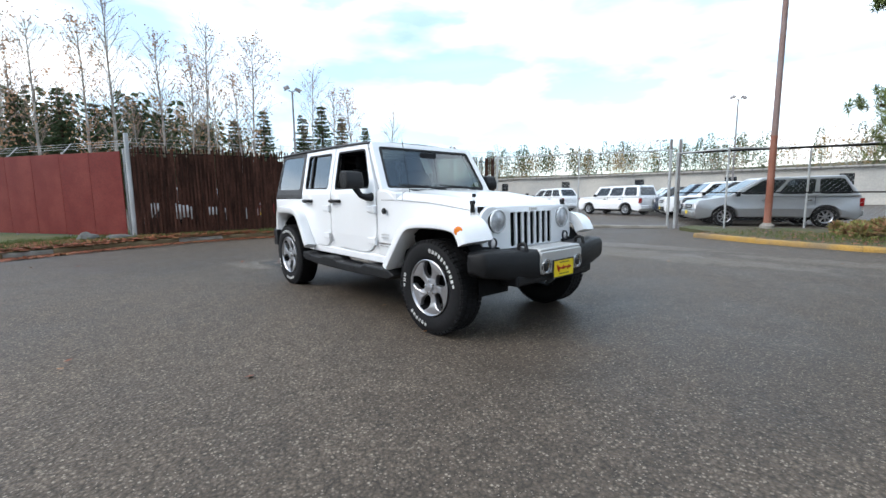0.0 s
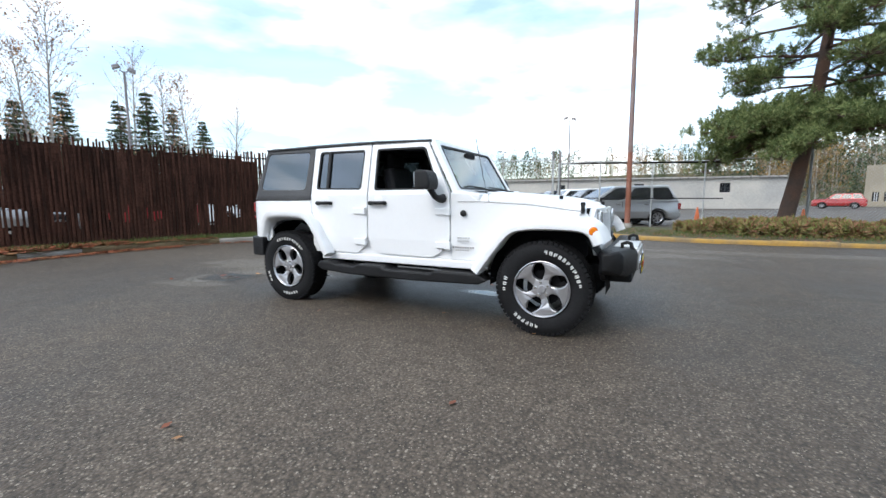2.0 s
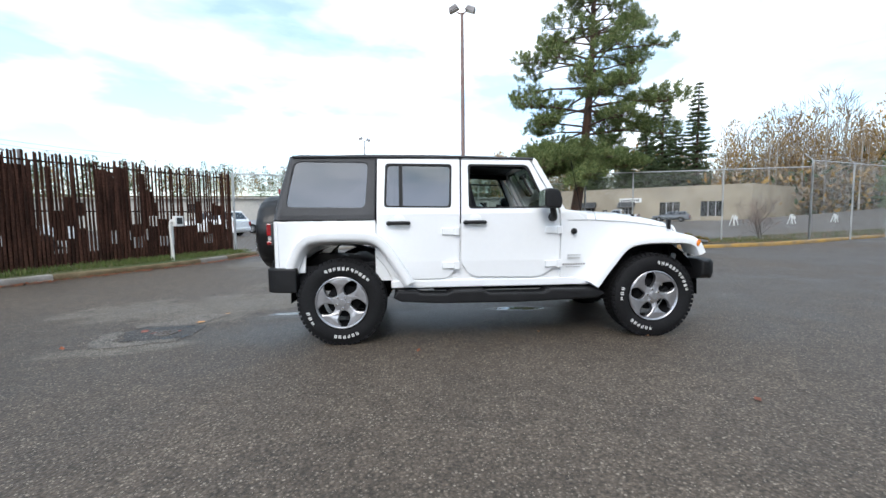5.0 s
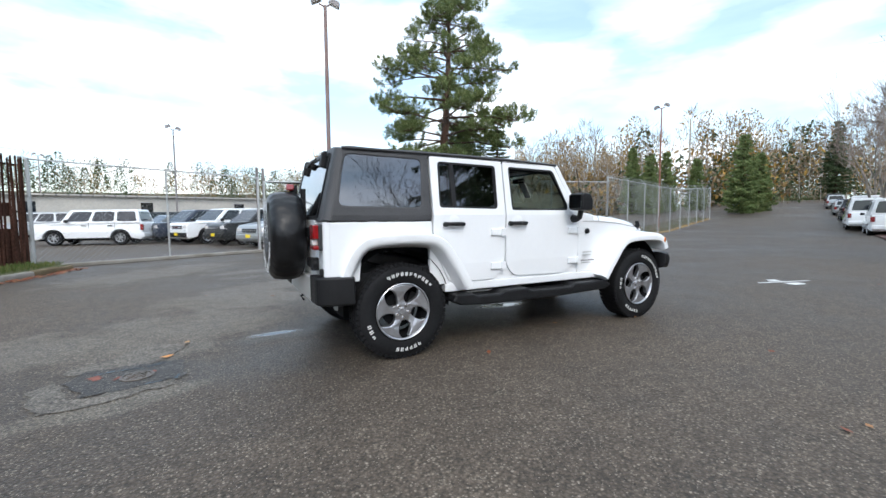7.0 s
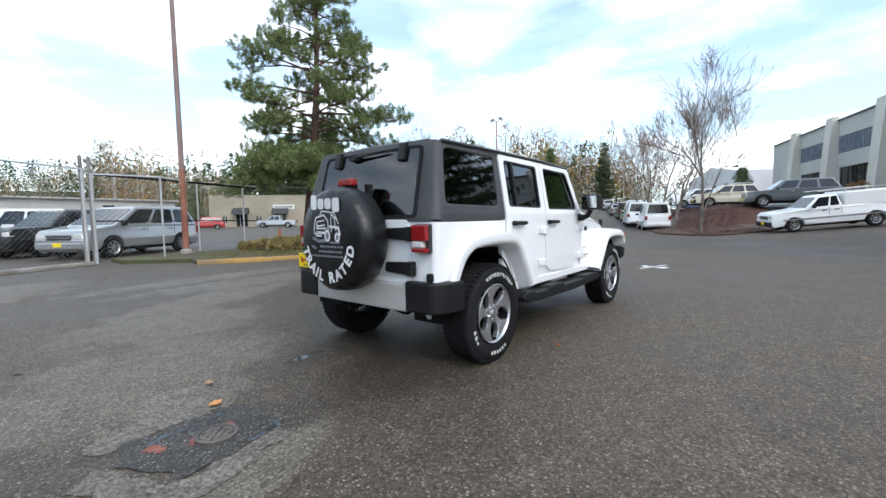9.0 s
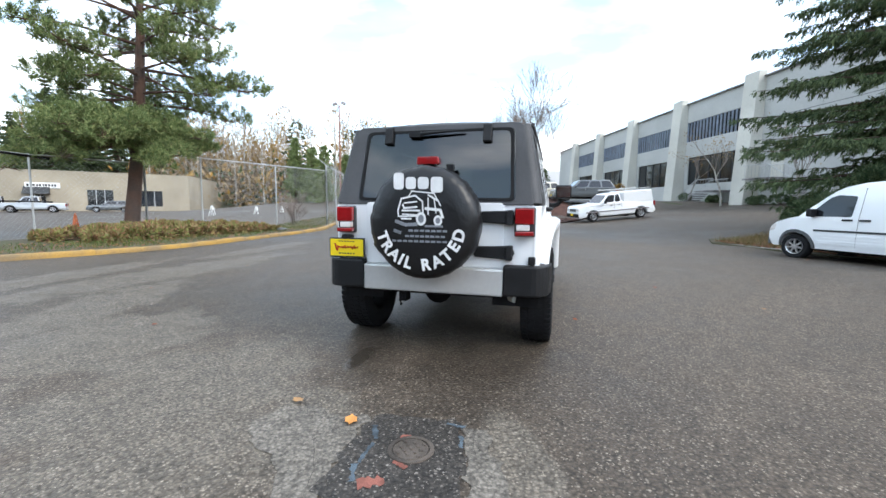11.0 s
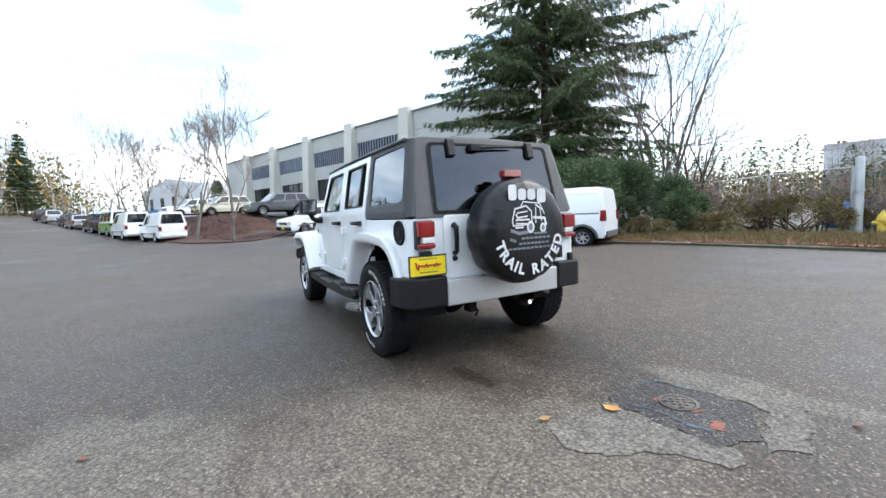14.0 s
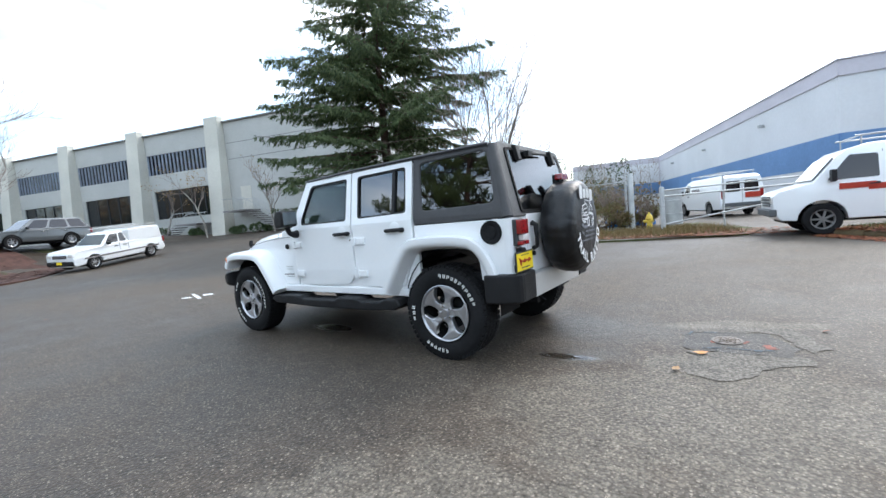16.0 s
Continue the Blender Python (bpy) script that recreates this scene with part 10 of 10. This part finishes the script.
def hydrant(at):
    root = thing("fire_hydrant", at, "faded yellow fire hydrant in the weeds", "fire hydrant")
    bm = bmesh.new()
    lathe(bm, [(0.15, 0), (0.15, 0.04), (0.105, 0.05), (0.10, 0.40), (0.13, 0.42), (0.13, 0.47), (0.115, 0.50), (0.09, 0.58), (0.04, 0.63), (0.03, 0.68), (0.0, 0.69)], 18, "z")
    part("barrel", bm, M["yellow_paint"], root, smooth=40)
    for a in (20, 140, 260):
        bm = bmesh.new()
        c, s = math.cos(radians(a)), math.sin(radians(a))
        rod(bm, (c * 0.08, s * 0.08, 0.36), (c * 0.19, s * 0.19, 0.36), 0.06, 0.055, 12)
        rod(bm, (c * 0.19, s * 0.19, 0.36), (c * 0.22, s * 0.22, 0.36), 0.022, seg=6)
        part("outlet", bm, M["yellow_paint"], root, smooth=40)


hydrant((-0.65, -13.65, 0.04))


def bollard(at, high, r, label):
    root = thing("steel_post", at, label, "post")
    bm = bmesh.new()
    lathe(bm, [(r, 0), (r, high - 0.04), (r * 0.7, high), (0, high + 0.01)], 14, "z")
    part("shaft", bm, M["galv"], root, smooth=40)
    bm = bmesh.new()
    rod(bm, (0, 0, high * 0.55), (0, 0, high * 0.58), r * 1.25, seg=12)
    part("collar", bm, M["galv"], root)


bollard((0.15, -14.7, 0.03), 2.25, 0.11, "thick grey steel gate post in the undergrowth")
bollard((-1.3, -12.25, 0.03), 1.55, 0.075, "grey steel gate post by the hydrant")
bollard((0.45, -15.2, 0.03), 2.0, 0.05, "thin steel post beside the gate post")


def swing_gate():
    root = thing("pipe_gate", (0, 0, 0), "galvanised pipe gate rails across the driveway", "gate")
    bm = bmesh.new()
    for z0, z1 in ((1.45, 1.05), (1.25, 0.78)):
        rod(bm, (-1.3, -12.25, z0), (-11, -16.0, z1 + 0.55), 0.028)
    part("rail", bm, M["galv"], root)
    bm = bmesh.new()
    rod(bm, (-1.3, -12.25, 0.30), (-10.5, -14.5, 1.75), 0.028)
    part("brace", bm, M["galv"], root)
    for x, y in ((-3.0, -13.0), (-5.2, -13.9), (-8.0, -15.0)):
        bm = bmesh.new()
        rod(bm, (x, y, 0.0), (x, y, 1.75), 0.03)
        part("upright", bm, M["galv"], root)


swing_gate()
link_fence("chain_link_fence", [(0.15, -14.7), (2.7, -15.3), (4.9, -16.4), (8.2, -18.4)], 2.0, "old chain-link fence in the undergrowth", arms=False, pitch=0.16, r=0.0018)


def utility_box(at):
    root = thing("utility_box", at, "pale green utility pedestal beside the verge", "utility box")
    bm = bmesh.new()
    box(bm, (0, 0, 0.48), (0.32, 0.24, 0.96))
    part("cabinet", bm, material("pale_green_metal", (0.42, 0.49, 0.46), 0.5, var=0.1), root, bevel=0.015)
    bm = bmesh.new()
    box(bm, (-0.05, 0.125, 0.66), (0.10, 0.008, 0.16))
    part("label_plate", bm, M["sign"], root)
    bm = bmesh.new()
    box(bm, (0, 0, 0.98), (0.36, 0.28, 0.04))
    part("lid", bm, M["galv"], root, bevel=0.01)


utility_box((4.35, -13.75, 0.03))


def rock(at, size, seed, label):
    bm = bmesh.new()
    bmesh.ops.create_icosphere(bm, subdivisions=3, radius=1.0)
    for v in bm.verts:
        k = 1 + 0.35 * noise.noise(v.co * 1.3 + Vector((seed, 0, 0))) + 0.12 * noise.noise(v.co * 4 + Vector((seed, 3, 0)))
        v.co = Vector((v.co.x * size[0], v.co.y * size[1], max(v.co.z, -0.4) * size[2])) * k
    ob = link("rock", bm, M["stone"], smooth=35)
    ob.matrix_basis = pose(*at, 0, 0, seed * 40)
    return tagged(ob, label, "rock")


rock((-10.0, -2.75, 0.16), (0.26, 0.22, 0.17), 1, "dark grey boulder on the grass by the red fence")
rock((-9.85, -2.1, 0.15), (0.36, 0.22, 0.12), 2, "flat dark boulder on the grass by the red fence")
rock((9.3, 9.6, 0.14), (0.22, 0.16, 0.10), 3, "pale stone on the verge")


def traffic_cone(at, s=1.0):
    root = thing("traffic_cone", at, "faded orange traffic cone", "traffic cone")
    bm = bmesh.new()
    box(bm, (0, 0, 0.02), (0.36 * s, 0.36 * s, 0.04))
    part("foot", bm, M["trim_dark"], root)
    bm = bmesh.new()
    lathe(bm, [(0.14 * s, 0.04), (0.035 * s, 0.70 * s), (0.02 * s, 0.71 * s), (0, 0.71 * s)], 14, "z")
    part("cone", bm, M["orange"], root, smooth=40)


traffic_cone((7.4, 17.8, 0))
traffic_cone((3.9, 21.5, 0))


def small_sign(at, rz, label, post=1.6, size=(0.45, 0.3)):
    root = thing("sign", at, label, "sign", rz=rz)
    bm = bmesh.new()
    rod(bm, (0, 0, 0), (0, 0, post), 0.025)
    part("stake", bm, M["galv"], root)
    bm = bmesh.new()
    box(bm, (0, -0.03, post - size[1] / 2), (size[0], 0.015, size[1]))
    part("board", bm, M["sign"], root)


def barrier(at, rz):
    root = thing("barricade", at, "white folding barricade in the store's lot", "barricade", rz=rz)
    for s in (1, -1):
        bm = bmesh.new()
        rod(bm, (s * 0.35, -0.22, 0), (s * 0.2, 0, 1.0), 0.03)
        rod(bm, (s * 0.35, 0.22, 0), (s * 0.2, 0, 1.0), 0.03)
        part("leg", bm, M["sign"], root)
    bm = bmesh.new()
    box(bm, (0, -0.1, 0.75), (0.75, 0.03, 0.25))
    part("board", bm, M["sign"], root)


for x, y in ((24.5, 27.5), (27.5, 25.5), (30.0, 24.6)):
    barrier((x, y, 0), 30)


def tarp_heap(at):
    root = thing("tarpaulin_heap", at, "crumpled blue tarpaulin over a heap of junk", "tarpaulin")
    bm = bmesh.new()
    bmesh.ops.create_icosphere(bm, subdivisions=4, radius=1.0)
    for v in bm.verts:
        k = 1 + 0.3 * noise.noise(v.co * 2.1) + 0.14 * noise.noise(v.co * 6)
        v.co = Vector((v.co.x * 1.0, v.co.y * 0.7, max(v.co.z, 0.0) * 0.95)) * k
    part("sheet", bm, M["blue_tarp"], root, smooth=30)


tarp_heap((0.8, -17.6, 0.02))


def drum(at):
    root = thing("drum", at, "upright grey metal drum behind the gate", "drum")
    bm = bmesh.new()
    lathe(bm, [(0, 0), (0.42, 0), (0.42, 0.5), (0.44, 0.52), (0.42, 0.54), (0.42, 1.05), (0.44, 1.07), (0.42, 1.09), (0.42, 1.5), (0, 1.5)], 20, "z")
    part("shell", bm, M["galv"], root, smooth=30)


drum((-1.0, -16.8, 0.0))


def pallet_stack(at, rz, n):
    root = thing("pallet_stack", at, "leaning stack of weathered wooden pallets", "pallets", rz=rz)
    wood = M.setdefault("pallet", material("weathered_pallet_wood", (0.30, 0.22, 0.15), 0.85, var=0.25, bump=0.3))
    for k in range(n):
        bm = bmesh.new()
        for i in range(6):
            box(bm, (-0.5 + 0.2 * i, 0, 0.15 * k + 0.13), (0.14, 1.1, 0.02))
        for yy in (-0.5, 0, 0.5):
            box(bm, (0, yy, 0.15 * k + 0.06), (1.15, 0.09, 0.10))
        part("pallet", bm, wood, root)


pallet_stack((-7.2, -19.0, 0), 15, 12)


# cracks in the asphalt: narrow open joints
M["crack"] = material("open_crack", (0.034, 0.028, 0.023), 0.7, var=0.3)


def crack(pts, wide, seed):
    rnd = random.Random(seed)
    line = fine_line(pts, 0.07)
    wide *= 0.13
    line = [(x + rnd.uniform(-0.022, 0.022), y + rnd.uniform(-0.022, 0.022)) for x, y in line]
    L, R = offset_line(line, wide), offset_line(line, -wide)
    bm = bmesh.new()
    vs = []
    for i, (a, b) in enumerate(zip(L, R)):
        k = rnd.uniform(0.25, 1.0) * (0.3 if i in (0, len(L) - 1) else 1)
        c = ((a[0] + b[0]) / 2, (a[1] + b[1]) / 2)
        vs.append([bm.verts.new((c[0] + (p[0] - c[0]) * k, c[1] + (p[1] - c[1]) * k, 0.0035)) for p in (a, b)])
    for p, q in zip(vs, vs[1:]):
        bm.faces.new((p[0], p[1], q[1], q[0]))
    bmesh.ops.recalc_face_normals(bm, faces=bm.faces[:])
    for v in bm.verts:
        v.co.z = 0.0056
    ob = link("crack", bm, M["crack"])
    return tagged(ob, "narrow dark crack in the asphalt", "crack", kind="structure")


for k, (pts, w) in enumerate([([(-2.55, 0.80), (-2.76, 0.67), (-3.14, 0.40), (-3.35, 0.24), (-3.48, 0.13), (-3.62, 0.05), (-3.80, -0.02), (-4.1, -0.06)], 0.011), ([(-3.0, 0.40), (-3.29, 0.19), (-3.23, 0.09)], 0.008), ([(-3.38, 0.37), (-3.44, 0.24), (-3.47, 0.14)], 0.009), ([(-3.12, -0.51), (-3.28, -0.57), (-3.41, -0.62), (-3.57, -0.69), (-3.8, -0.76)], 0.010),
                              ([(-2.85, 0.35), (-2.7, 0.05), (-2.35, -0.05), (-1.9, 0.0)], 0.004), ([(-1.4, 4.2), (-2.2, 3.2), (-2.55, 2.3), (-2.5, 1.6), (-2.4, 0.95)], 0.003),
                              ([(-3.0, 1.5), (-3.5, 1.35), (-4.3, 1.6), (-5.2, 1.4)], 0.0025), ([(2.2, -2.0), (2.0, -2.4), (1.9, -2.9)], 0.0018), ([(-0.5, 5.2), (1.5, 4.9), (3.6, 5.0), (6.5, 4.4)], 0.004), ([(4.5, 1.8), (8, 2.6), (13, 3.4), (18, 5.0)], 0.006)]):
    crack(pts, w, 200 + k)


# surveyors' paint by the manhole
M["spray_blue"] = material("faded_blue_spray", (0.060, 0.080, 0.098), 0.8, var=0.5, scale=60)
M["spray_red"] = material("faded_red_spray", (0.20, 0.070, 0.050), 0.8, var=0.4, scale=60)
for k, (x, y, L, w, rz, key) in enumerate([(-3.27, -0.07, 0.13, 0.022, 205, "spray_blue"), (-3.44, -0.10, 0.16, 0.014, 180, "spray_blue"), (-3.59, -0.11, 0.12, 0.020, 200, "spray_blue"), (-3.10, -0.44, 0.10, 0.016, 80, "spray_blue"), (-3.24, -0.50, 0.10, 0.016, 190, "spray_blue"), (-3.63, -0.21, 0.11, 0.045, 120, "spray_red"), (-3.485, -0.28, 0.08, 0.020, 60, "spray_red"), (-3.27, -0.24, 0.07, 0.022, 100, "spray_red")]):
    rnd = random.Random(300 + k)
    bm = bmesh.new()
    n = 9
    top = [(-L / 2 + L * i / n, w * rnd.uniform(0.2, 1.0)) for i in range(n + 1)]
    low = [(-L / 2 + L * i / n, -w * rnd.uniform(0.2, 1.0)) for i in range(n, -1, -1)]
    bm.faces.new([bm.verts.new((u, v, 0)) for u, v in (top + low)[::-1]])
    ob = link("paint_mark", bm, M[key])
    ob.matrix_basis = pose(x, y, 0.0075, 0, 0, rz)
    tagged(ob, "faded sprayed paint mark on the asphalt", "road marking", kind="structure")


# the keypad post by the yard gate
def keypad_post(at, rz):
    root = thing("keypad_post", at, "white gooseneck keypad post beside the gate", "post", "", rz)
    bm = bmesh.new()
    sweep(bm, [(0, 0, -0.05), (0, 0, 0.90), (0.02, 0, 0.98), (0.10, 0, 1.02), (0.30, 0, 1.02)], 0.055, 8)
    part("post", bm, M["sign"], root, smooth=50)
    bm = bmesh.new()
    box(bm, (0.36, 0, 1.02), (0.16, 0.20, 0.26))
    k = part("keypad", bm, M["sign"], root, bevel=0.015)
    bm = bmesh.new()
    box(bm, (0.42, 0, 1.03), (0.06, 0.13, 0.16))
    part("key_panel", bm, M["trim_dark"], k)


keypad_post((-7.13, 6.57, 0.10), -35)
